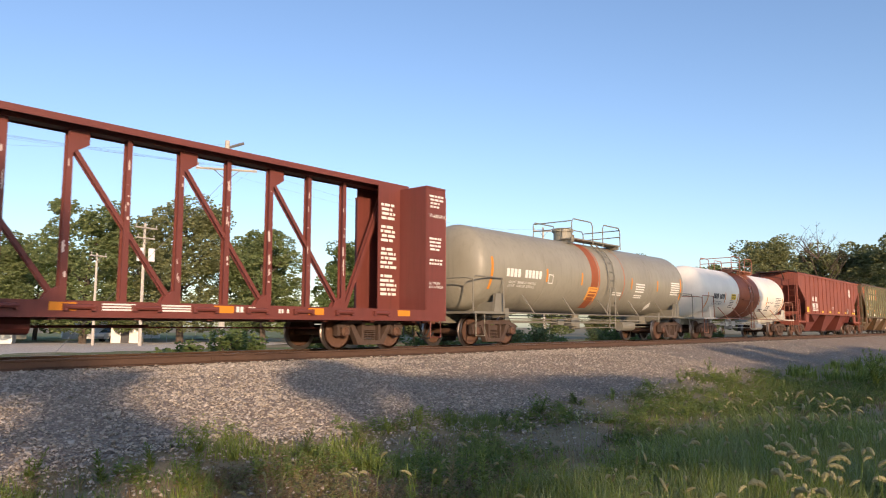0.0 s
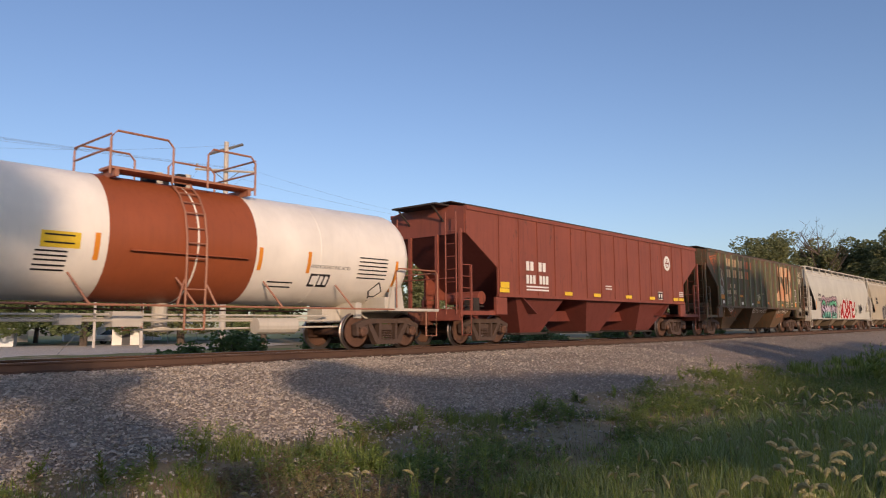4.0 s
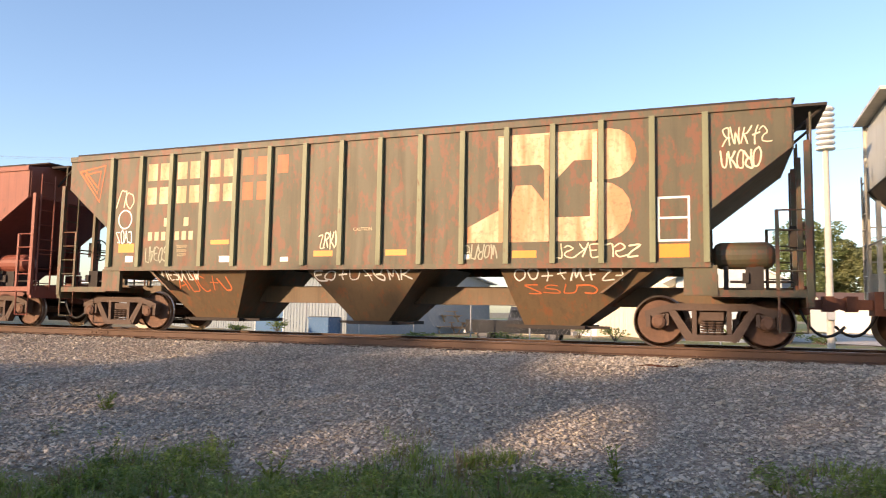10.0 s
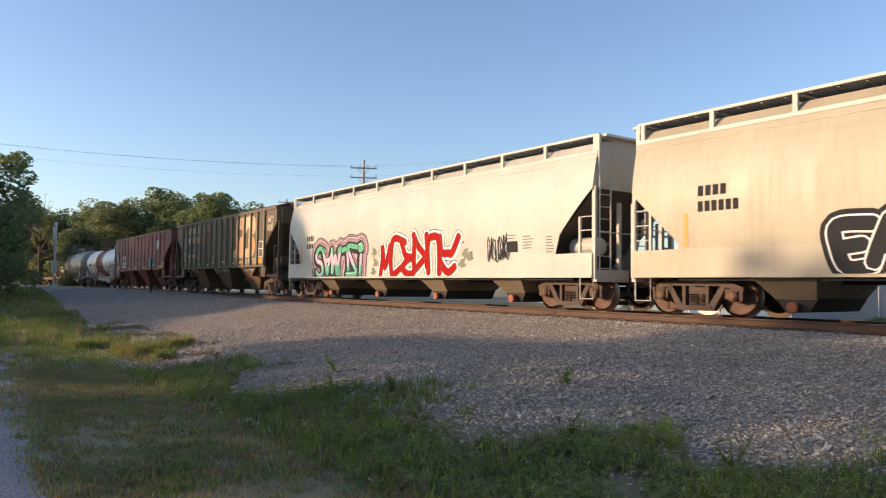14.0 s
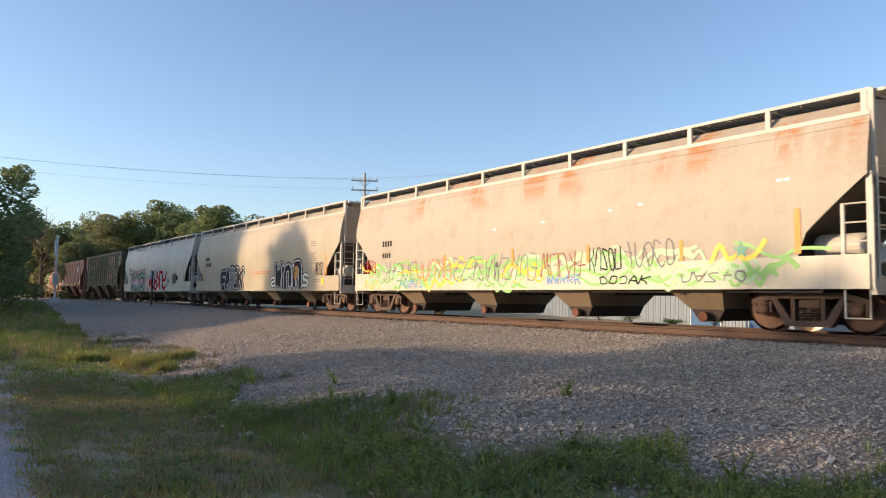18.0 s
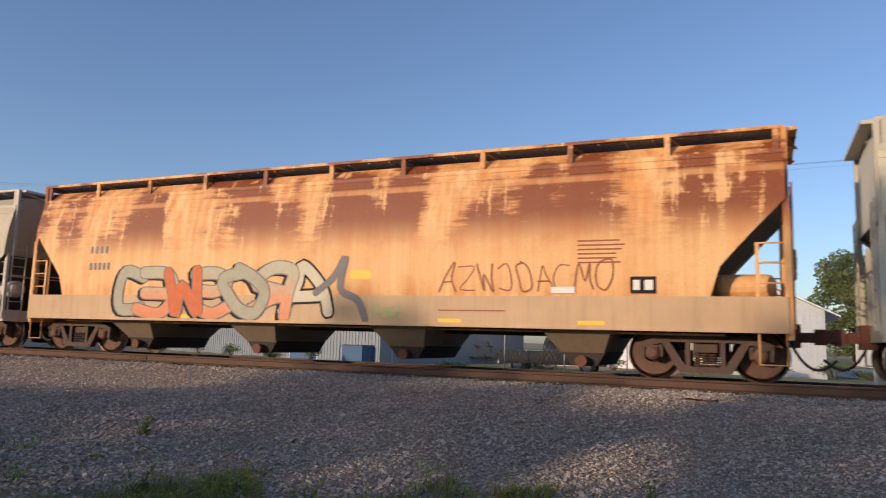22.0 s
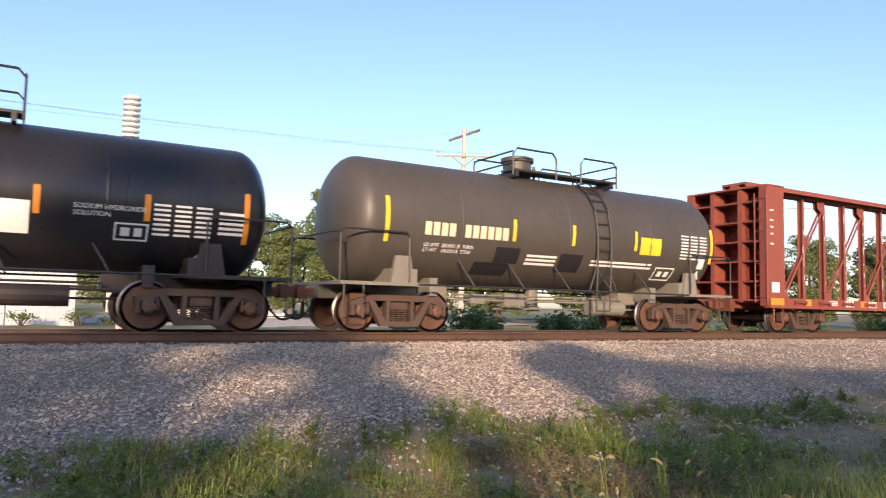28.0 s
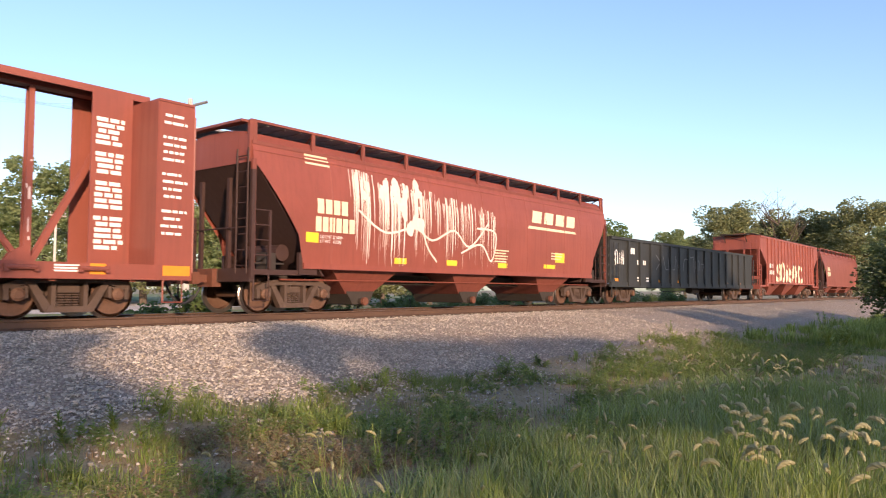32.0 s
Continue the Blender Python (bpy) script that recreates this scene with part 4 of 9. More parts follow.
        part("hopper_bay", bm, bay_mat, car)
        bm = bmesh.new()
        prism(bm, [(x - foot - 0.05, bay_z + 0.08), (x + foot, bay_z + 0.08), (x + 0.6 * foot, 0.18), (x - 0.6 * foot, 0.18)], -1.0, 1.0)
        tube(bm, [(x - 0.02, -1.12, 0.26), (x - 0.02, 1.12, 0.26)], 0.1, 14)
        part("outlet_gate", bm, DARK, car)
        bm = tube(bmesh.new(), [(x - 0.02, -1.20, 0.26), (x - 0.02, -1.12, 0.26)], 0.11, 16)
        part("outlet_cap", bm, caps[i % len(caps)], car)
    underframe(car, half + 0.1, DARK, deck=1.0, sill_w=0.3)
    part("train_pipe", Tb([(-half + 1, -1.2, 0.80), (half - 1, -1.2, 0.80)], 0.022), rail_mat, car)
    return car, surf


# ---- bulkhead centre-beam flat cars ----
SCUFF = plain("bare_scuff", (0.62, 0.52, 0.48), 0.6, 0.3, 9, 0, 0.05)
scuffs = random.Random(61)


def post_scuffs(car, x, zc):
    """Chafed bare patches where straps have rubbed a post."""
    bm = bmesh.new()
    for _ in range(scuffs.randint(5, 9)):
        z, w, h = scuffs.uniform(1.4, zc - 0.7), scuffs.uniform(0.02, 0.06), scuffs.uniform(0.05, 0.45) * scuffs.random()
        u = x + scuffs.uniform(-0.05, 0.03)
        bm.faces.new([bm.verts.new((u + a * w, -0.093, z + b * h)) for a, b in ((-0.4, 0), (0.5, 0.1), (0.3, 1), (-0.5, 0.8))])
    tagged(part("scuffing", bm, SCUFF, car), kind="stuff")


def centre_beam(label, half, b, coat, dark_coat, zc=4.59, zt=4.44, pitch=1.195, mid=0.0):
    car = thing("centre_beam_flat_car", label, "flat car", "train")
    for t in (-1, 1):
        part("side_sill", B((-half, half, min(t * 1.42, t * 1.50), max(t * 1.42, t * 1.50), 0.78, 1.04), (-half, half, min(t * 1.3, t * 1.52), max(t * 1.3, t * 1.52), 0.74, 0.785)), coat, car)
    part("deck", B((-half, half, -1.42, 1.42, 0.94, 1.0)), coat, car)
    for x in [-half + 1.2 + k * (2 * half - 2.4) / 14 for k in range(15)]:
        part("cross_bearer", B((x - 0.06, x + 0.06, -1.42, 1.42, 0.7, 0.94)), dark_coat, car)
    posts = [mid + pitch * (k - 7.5) for k in range(16)]
    for x in posts:
        bm = bmesh.new()
        for t in (-1, 1):
            prism(bm, [(x - 0.07, 1.0), (x + 0.07, 1.0), (x + 0.052, zc - 0.1), (x - 0.052, zc - 0.1)], t * 0.07, t * 0.09)
        box(bm, x - 0.012, x + 0.012, -0.07, 0.07, 1.0, zc - 0.1)
        part("truss_post", bm, coat, car)
        post_scuffs(car, x, zc)
    sec = [(-0.44, -0.09), (-0.40, -0.09), (-0.40, -0.02), (-0.14, -0.02), (-0.14, -0.12), (0.14, -0.12), (0.14, -0.02), (0.40, -0.02), (0.40, -0.09), (0.44, -0.09), (0.44, 0.05), (-0.44, 0.05)]
    part("top_chord", rings(bmesh.new(), [[(x, y, zc + z) for y, z in sec] for x in (-half + 0.4, half - 0.4)]), coat, car)
    xs = [-10.55] + posts + [10.55]
    for s in (-1, 1):
        for k in (1, 3, 5, 7):
            xa, xb = (xs[k], xs[k + 2]) if s < 0 else (xs[17 - k], xs[15 - k])
            bm = bmesh.new()
            for t in (-1, 1):
                d = 0.055 if s < 0 else -0.055
                prism(bm, [(xa, 1.02), (xa + 2 * d, 1.02), (xb, zc - 0.45), (xb - 2 * d, zc - 0.45)], t * 0.05, t * 0.068)
            part("diagonal_brace", bm, coat, car)
            bm = bmesh.new()
            for t in (-1, 1):
                g = 1 if s < 0 else -1
                prism(bm, [(xb, zc - 0.12), (xb - g * 0.36, zc - 0.12), (xb - g * 0.36, zc - 0.38), (xb, zc - 0.62)], t * 0.069, t * 0.088)
                prism(bm, [(xa, 1.0), (xa + g * 0.42, 1.0), (xa + g * 0.3, 1.22), (xa, 1.4)], t * 0.069, t * 0.088)
            tagged(part("gusset", bm, coat, car), kind="stuff")
        bm = bmesh.new()
        for t in (-1, 1):
            xa, xb = s * 10.9, posts[-1] if s > 0 else posts[0]
            d = 0.065 * s
            prism(bm, [(xa, zc - 0.12), (xa - 2 * d, zc - 0.12), (xb, 1.02), (xb + 2 * d, 1.02)], t * 0.05, t * 0.068)
        part("diagonal_brace", bm, coat, car)
        # bulkhead: inner plate, side plates, outer ribs
        xi, xo = s * (half - 0.75), s * half
        a, c = sorted((xi, xo))
        part("bulkhead_plate", B((xi - 0.03, xi + 0.03, -1.45, 1.45, 1.0, zt)), coat, car)
        for t in (-1, 1):
            part("bulkhead_side", B((a, c, min(t * 1.42, t * 1.46), max(t * 1.42, t * 1.46), 0.8, zt)), coat, car)
            part("bulkhead_flange", B((xo - 0.04, xo + 0.04, min(t * 1.2, t * 1.46), max(t * 1.2, t * 1.46), 0.8, zt)), coat, car)
        for y in (-0.5, 0.5):
            part("bulkhead_column", B((a, c, y - 0.07, y + 0.07, 0.9, zt - 0.03)), coat, car)
        for z in (1.5, 2.1, 2.7, 3.3, 3.9):
            part("bulkhead_shelf", B((a, c, -1.42, 1.42, z, z + 0.05)), coat, car)
        part("bulkhead_cap", B((a - 0.02, c + 0.02, -1.48, 1.48, zt, zt + 0.05)), coat, car)
        # riser plates that carry the notices
        ra, rc = sorted((s * (half - 0.78), s * (half - 1.62)))
        for t in (-1, 1) if s > 0 else ():
            part("riser_plate", B((ra, rc, min(t * 0.42, t * 0.45), max(t * 0.42, t * 0.45), 1.0, zc - 0.02)), coat, car)
        bogie(car, s * b)
        stirrup(car, s * (half - 0.4), coat, 0.3, 0.8, -1.48)
        ladder(car, s * (half + 0.05), -1.25, 0.9, zt - 0.2, coat, "y", 0.4, 10, 0.014, "end_ladder")
    for x in [-half + 1.4 + k * 1.237 for k in range(int((2 * half - 2.8) / 1.237) + 1)]:
        bm = tube(B((x - 0.28, x - 0.2, -1.58, -1.5, 0.86, 0.98), (x + 0.2, x + 0.28, -1.58, -1.5, 0.86, 0.98)), [(x - 0.25, -1.55, 0.93), (x + 0.25, -1.55, 0.93)], 0.045, 8)
        part("strap_winch", bm, dark_coat, car)
    underframe(car, half + 0.15, dark_coat, deck=0.94, sill_w=0.25)
    brake_gear(car, 0.8, dark_coat)
    part("brake_rod", Tb([(-half + 3, -0.6, 0.6), (half - 3, -0.62, 0.55)], 0.02), dark_coat, car)
    return car, (lambda x, z: -1.50), (lambda x, z: -1.46), (lambda x, z: -0.45)

# ---- the train, car by car ----
TRAIN = []  # (car, place along the train)
rng = random.Random(7)
RED_A = paint("oxide_red_dark", (0.18, 0.048, 0.036), 0.5, 0.35, 0.6)
RED_B = paint("oxide_red_bright", (0.26, 0.070, 0.045), 0.5, 0.35, 0.5)
RED_H = paint("hopper_red", (0.26, 0.068, 0.044), 0.5, 0.15, 0.55)
RED_D = paint("hopper_red_dull", (0.21, 0.058, 0.038), 0.55, 0.25, 0.6)
MAROON = paint("hopper_maroon", (0.265, 0.074, 0.045), 0.55, 0.6, 0.9, (0.09, 0.04, 0.028))
# near-black red for slope sheets and cages at the red hoppers' ends
SLOPED = paint("blackish_red_sheet", (0.050, 0.022, 0.017), 0.7, 0.3, 0.6)
OLIVE = paint("tank_grey_olive", (0.305, 0.29, 0.23), 0.42, 0.12, 0.5)
PEARL = paint("tank_white", (0.92, 0.88, 0.78), 0.35, 0.1, 0.15, (0.35, 0.2, 0.1))
TBLACK = paint("tank_black", (0.022, 0.021, 0.022), 0.28, 0.2, 0.5, (0.10, 0.04, 0.02))
TGREY = paint("tank_charcoal", (0.075, 0.067, 0.055), 0.45, 0.15, 0.5, (0.12, 0.06, 0.03))
BNGREEN = paint("faded_green", (0.098, 0.084, 0.045), 0.55, 0.95, 0.9, (0.170, 0.062, 0.030))
RIBGREEN = paint("rib_green", (0.205, 0.215, 0.12), 0.55, 0.6, 0.7, (0.15, 0.07, 0.035))
BAYBROWN = paint("bay_brown", (0.135, 0.088, 0.045), 0.6, 0.8, 0.9, (0.20, 0.075, 0.03))
HWHITE = paint("hopper_white", (0.53, 0.52, 0.445), 0.45, 0.0, 0.25)
HTAN = paint("hopper_tan", (0.45, 0.39, 0.275), 0.45, 0.05, 0.3)
HRUSTY = rusted("hopper_rusting_grey", (0.37, 0.335, 0.265), (0.40, 0.37, 0.295), (0.40, 0.165, 0.05), 3.1, 0.44, 30.0)
HCREAM = paint("hopper_cream", (0.50, 0.45, 0.315), 0.42, 0.05, 0.3, (0.45, 0.28, 0.14))
HORANGE = rusted("hopper_rust_orange", (0.68, 0.29, 0.075), (0.80, 0.51, 0.22), (0.20, 0.043, 0.007), 2.4, 0.58, 11.0)
HGREY = paint("hopper_grey_white", (0.70, 0.65, 0.475), 0.45, 0.1, 0.35, (0.45, 0.25, 0.12))
HGREY2 = paint("hopper_pale_grey", (0.61, 0.585, 0.475), 0.45, 0.03, 0.3)
SILL = paint("sill_pale", (0.58, 0.55, 0.43), 0.45, 0.1, 0.4)
GOND = paint("gondola_black", (0.030, 0.032, 0.030), 0.6, 0.3, 0.7)
BAYTAN = paint("bay_tan", (0.25, 0.195, 0.13), 0.55, 0.25, 0.7)
RAILPALE = paint("rail_pale", (0.58, 0.55, 0.47), 0.5, 0.2, 0.4)
RAILGREY = paint("rail_grey", (0.22, 0.21, 0.17), 0.5, 0.2, 0.5)
RAILBLACK = paint("rail_black", (0.03, 0.03, 0.03), 0.45, 0.2, 0.4)
# dark brown, the default for slope sheets in the open ends
DARKSLOPE = paint("dark_brown_sheet", (0.11, 0.085, 0.062), 0.7, 0.4, 0.7)
# rusty sill, paler because light on its bulge is put into the colour
PEACHSILL = paint("rusty_lit_sill", (0.58, 0.40, 0.22), 0.55, 0.35, 0.5, (0.42, 0.17, 0.05))
BANDED = paint("band_brown", (0.33, 0.085, 0.028), 0.5, 0.1, 0.4)


DARKRED = plain("spray_dark_red", (0.22, 0.02, 0.015), 0.5, 0.15, 6, 0, 0.05)
MAUVE = plain("spray_mauve", (0.27, 0.165, 0.20), 0.5, 0.2, 5, 0, 0.05)
LEAFG = plain("spray_leaf_green", (0.17, 0.20, 0.11), 0.6, 0.3, 5, 0, 0.05)
PALESAGE = plain("thin_grey_spray", (0.52, 0.485, 0.345), 0.5, 0.2, 4, 0, 0.05)
CAPRED = plain("cap_faded_red", (0.30, 0.075, 0.035), 0.6, 0.4, 9)


def car_1():
    car, sill, side, riser = centre_beam("dark red bulkhead centre-beam flat car, empty", 11.85, 9.4, RED_A, RED_A, pitch=1.187, mid=0.40)
    mark("reflector_strip", car, AMBER, sill, [rect(x, x + 0.46, 0.86, 1.01) for x in (-9.6, -6.4, -3.2, 0.2, 1.42, 4.6, 7.02, 9.95)])
    mark("stencil_text", car, WHITE, sill, [rect(x, x + 0.62, z, z + 0.03) for x in (-5.4, 2.33, 3.46) for z in (0.87, 0.92, 0.97)])
    mark("number_bar", car, WHITE, sill, chars(5.12, 0.88, 0.12, "## ##") + chars(6.2, 0.88, 0.09, "## #"))
    mark("notice_text", car, WHITE, riser, wordlines(10.3, 10.96, [1.45 + 0.125 * k for k in range(21) if k not in (5, 11, 16)], 0.075, rng))
    words("WARNING", 11.2, 3.62, 0.11, side, WHITE, car)
    mark("notice_text", car, WHITE, side, wordlines(11.2, 11.8, (4.2, 4.1, 4.0, 3.9, 3.0, 2.9, 2.8, 2.7, 2.4, 2.3), 0.055, rng))
    words("BETWEEN\nBULKHEADS", 11.2, 1.75, 0.075, side, WHITE, car)
    return car


def car_15():
    car, sill, side, riser = centre_beam("bright red bulkhead centre-beam flat car, empty", 11.6, 9.38, RED_B, RED_D, 4.59, 4.34, 1.197, 0.02)
    mark("reflector_strip", car, AMBER, sill, [rect(x, x + w, 0.83, 1.03) for x, w in ((-11.55, 0.6), (-9.9, 0.29), (-6.95, 0.3), (-5.05, 0.3), (-1.6, 0.3), (1.2, 0.3), (4.2, 0.3), (7.0, 0.3), (9.53, 0.3), (10.97, 0.6))])
    mark("number_bar", car, WHITE, sill, chars(-7.8, 0.83, 0.2, "###") + chars(-6.5, 0.83, 0.2, "###") + chars(-5.62, 0.83, 0.2, "###"))
    words("LD LMT 225000\nLT WT   61000", -4.43, 0.94, 0.07, sill, WHITE, car)
    mark("stencil_text", car, WHITE, sill, [rect(x, x + 0.45, z, z + 0.03) for x in (-8.7, 2.3, 3.2, 5.6, 8.9) for z in (0.87, 0.92, 0.97)])
    mark("notice_text", car, WHITE, riser, wordlines(10.06, 10.74, [1.35 + 0.118 * k for k in range(23) if k not in (6, 12, 17)], 0.08, rng))
    mark("notice_text", car, WHITE, side, wordlines(10.92, 11.5, [1.5 + 0.15 * k for k in range(18) if k % 5], 0.055, rng))
    mark("notice_text", car, WHITE, side, [rect(-11.5, -11.35, z, z + 0.05) for z in (3.6, 3.3, 3.1, 2.9, 2.6)] + [rect(-11.45, -11.1, 1.2, 1.5)])
    return car


def car_2():
    car, surf = tank_car("olive-grey tank car with rust-brown spill stain", 1.38, 2.47, 7.85, 6.6, OLIVE, RAILGREY, RAILGREY, (-1.5, 2.3), 0.4)
    mark("number_bar", car, WHITE, surf, chars(-6.33, 2.18, 0.26, "#### #####", 0.58, 0.2))
    words("LD LMT  204600 LB  92800 KG\nLT WT    81400 LB  36900 KG", -6.15, 1.98, 0.085, surf, WHITE, car)
    mark("plate_box", car, WHITE, surf, [rect(-3.92, -3.62, 2.34, 2.37), rect(-3.92, -3.62, 2.06, 2.09), rect(-3.92, -3.89, 2.06, 2.37), rect(-3.65, -3.62, 2.06, 2.37)])
    amber_bars(car, surf, (-7.15, 7.0), 1.75, 2.75, 0.11)
    amber_bars(car, surf, (-4.05, -1.72, 2.2, 4.6), 2.1, 2.55)
    ring_band(car, -1.02, -0.50, 1.38, 2.47, BROWNP, "spill_stain", "brown spill run down the shell", math.pi * 0.55, math.pi * 1.32)
    ring_band(car, -0.44, -0.38, 1.38, 2.47, FADED, "spill_stain", "", math.pi * 0.5, math.pi * 1.28)
    ring_band(car, 1.57, 1.61, 1.38, 2.47, FADED, "spill_stain", "", math.pi * 0.5, math.pi * 1.2)
    mark("repair_patch", car, plain("orange_patch", (0.72, 0.34, 0.07), 0.5, 0.3, 7), surf, [rect(-1.14, -0.42, 1.58, 2.06)], 0.006)
    mark("notice_text", car, WHITE, surf, [rect(2.63, 3.4, z, z + 0.05) for z in (2.3, 2.2, 2.1, 2.0)] + [rect(2.6, 3.3, z, z + 0.04) for z in (1.85, 1.77)] + [rect(6.0, 6.9, z, z + 0.05) for z in (2.5, 2.4, 2.3, 2.2, 2.1, 2.0)] + [rect(0.75, 1.5, z, z + 0.04) for z in (1.9, 1.82)])
    mark("hazard_diamond", car, WHITE, surf, [[(4.2, 1.45), (4.41, 1.24), (4.62, 1.45), (4.41, 1.66)]])
    return car


def car_3():
    car, surf = tank_car("white tank car with a brown middle band", 1.28, 2.40, 6.78, 5.8, PEARL, RAILPALE, paint("rail_buff", (0.38, 0.17, 0.10), 0.5, 0.3, 0.5), (-1.55, 1.75), 0.05, "valves")
    ring_band(car, -1.70, 1.55, 1.28, 2.40, BANDED, "painted_band", "brown band round the middle")
    mark("number_bar", car, BLACK, surf, chars(-5.3, 2.03, 0.25, "#### ####", 0.5, 0.17))
    words("LD LMT  201500 LB  91400 KG\nLT WT    61500 LB  27900 KG", -5.4, 1.84, 0.075, surf, BLACK, car)
    amber_bars(car, surf, (-6.08, 5.9), 1.5, 2.3, 0.09)
    amber_bars(car, surf, (-3.75, -1.95, 1.62, 2.98), 1.85, 2.35, 0.1)
    mark("notice_label", car, YELLOW, surf, [rect(-2.88, -2.2, 2.03, 2.32)])
    mark("notice_text", car, BLACK, surf, [rect(-2.82, -2.3, z, z + 0.03) for z in (2.24, 2.1)] + [rect(-2.95, -2.4, z, z + 0.03) for z in (1.95, 1.87, 1.79, 1.7, 1.62)] + [rect(4.6, 5.6, z, z + 0.03) for z in (2.3, 2.2, 2.1, 2.0, 1.9, 1.8)] + [rect(2.0, 2.7, z, z + 0.03) for z in (1.6, 1.5)], 0.008)
    words("HYDROCHLORIC ACID", 3.1, 1.98, 0.085, surf, BLACK, car)
    mark("placard", car, BLACK, surf, [rect(3.15, 3.75, 1.55, 1.85)])
    mark("placard_text", car, WHITE, surf, [rect(3.2, 3.4, 1.6, 1.8), rect(3.45, 3.55, 1.6, 1.8), rect(3.6, 3.7, 1.6, 1.8)], 0.008)
    mark("hazard_diamond", car, WHITE, surf, [[(5.25, 1.5), (5.45, 1.3), (5.65, 1.5), (5.45, 1.7)]], 0.008)
    mark("hazard_diamond_edge", car, BLACK, surf, [[(5.2, 1.5), (5.45, 1.25), (5.7, 1.5), (5.45, 1.75)]])
    part("band_flange", B((-1.3, 1.3, -1.36, -1.28, 2.06, 2.09)), BANDED, car)
    return car


HOP_RIBS = [-6.68 + 0.893 * k for k in range(16)]
BAYS3 = [(-5.71, -2.82, -4.67, -3.51), (-1.39, 1.44, -0.46, 0.35), (2.94, 5.99, 3.31, 4.39)]


def car_4():
    car, surf = ribbed_hopper("red three-bay covered hopper car with round white emblem", 8.5, 6.98, 1.55, 4.05, 3.3, 2.34, 7.03, MAROON, MAROON, RED_A, [-6.9 + 1.06 * k for k in range(14)], [(-5.9, -2.9, -4.8, -3.6), (-1.45, 1.45, -0.5, 0.5), (2.9, 5.9, 3.6, 4.8)], 0.035, 0.05, 0.34)
    mark("number_bar", car, WHITE, surf, chars(-5.5, 2.34, 0.3, "## ##", 0.6, 0.2) + chars(-5.5, 1.92, 0.28, "### ###", 0.52, 0.16) + [rect(-5.5, -4.2, z, z + 0.05) for z in (1.8, 1.7)], 0.04)
    ringp = lambda r0, r1: [[(5.23 + r0 * math.cos(a), 3.2 + r0 * math.sin(a)), (5.23 + r1 * math.cos(a), 3.2 + r1 * math.sin(a)), (5.23 + r1 * math.cos(a + 0.32), 3.2 + r1 * math.sin(a + 0.32)), (5.23 + r0 * math.cos(a + 0.32), 3.2 + r0 * math.sin(a + 0.32))] for a in [k * 2 * math.pi / 20 for k in range(20)]]
    mark("round_emblem", car, WHITE, surf, ringp(0.2, 0.32), 0.04)
    mark("round_emblem", car, WHITE, surf, [rect(5.08, 5.2, 3.05, 3.17), rect(5.26, 5.38, 3.05, 3.17), rect(5.08, 5.2, 3.23, 3.35), rect(5.26, 5.38, 3.23, 3.35)], 0.04)
    mark("reflector_strip", car, YELLOW, surf, [rect(x, x + 0.5, 1.6, 1.72) for x in (-6.95, -3.2, -1.2, 1.3, 3.4, 5.75, 6.35)] + [rect(-6.9, -6.45, 1.74, 1.92)], 0.05)
    mark("placard", car, BLACK, surf, [rect(4.22, 4.68, 1.62, 1.95)], 0.04)
    mark("placard_text", car, WHITE, surf, [rect(4.22, 4.68, 1.62, 1.65), rect(4.22, 4.68, 1.92, 1.95), rect(4.28, 4.4, 1.7, 1.86), rect(4.5, 4.62, 1.7, 1.86)], 0.045)
    mark("stencil_text", car, WHITE, surf, [rect(6.4, 6.85, z, z + 0.04) for z in (1.95, 1.87, 1.8)] + [rect(-0.3, 0.2, z, z + 0.04) for z in (2.0, 1.9)], 0.04)
    return car


def worn_paint(name, col, under):
    """Old lettering paint, worn in upright streaks to another coat."""
    m, t, b = nodes_of(name)
    run, fine = noise_of(t, 1.1, coords(t, (1.6, 1.6, 0.3)), 4), noise_of(t, 14, coords(t, (1, 1, 1)), 5)
    c = mixed(t, ramp(t, run, [(0.40, G3(0)), (0.56, G3(0.9))]), col, under)
    c = mixed(t, ramp(t, fine, [(0.5, G3(0)), (0.75, G3(0.55))]), c, (0.16, 0.08, 0.04))
    t.links.new(c, b.inputs["Base Color"])
    b.inputs["Roughness"].default_value = 0.6
    return m


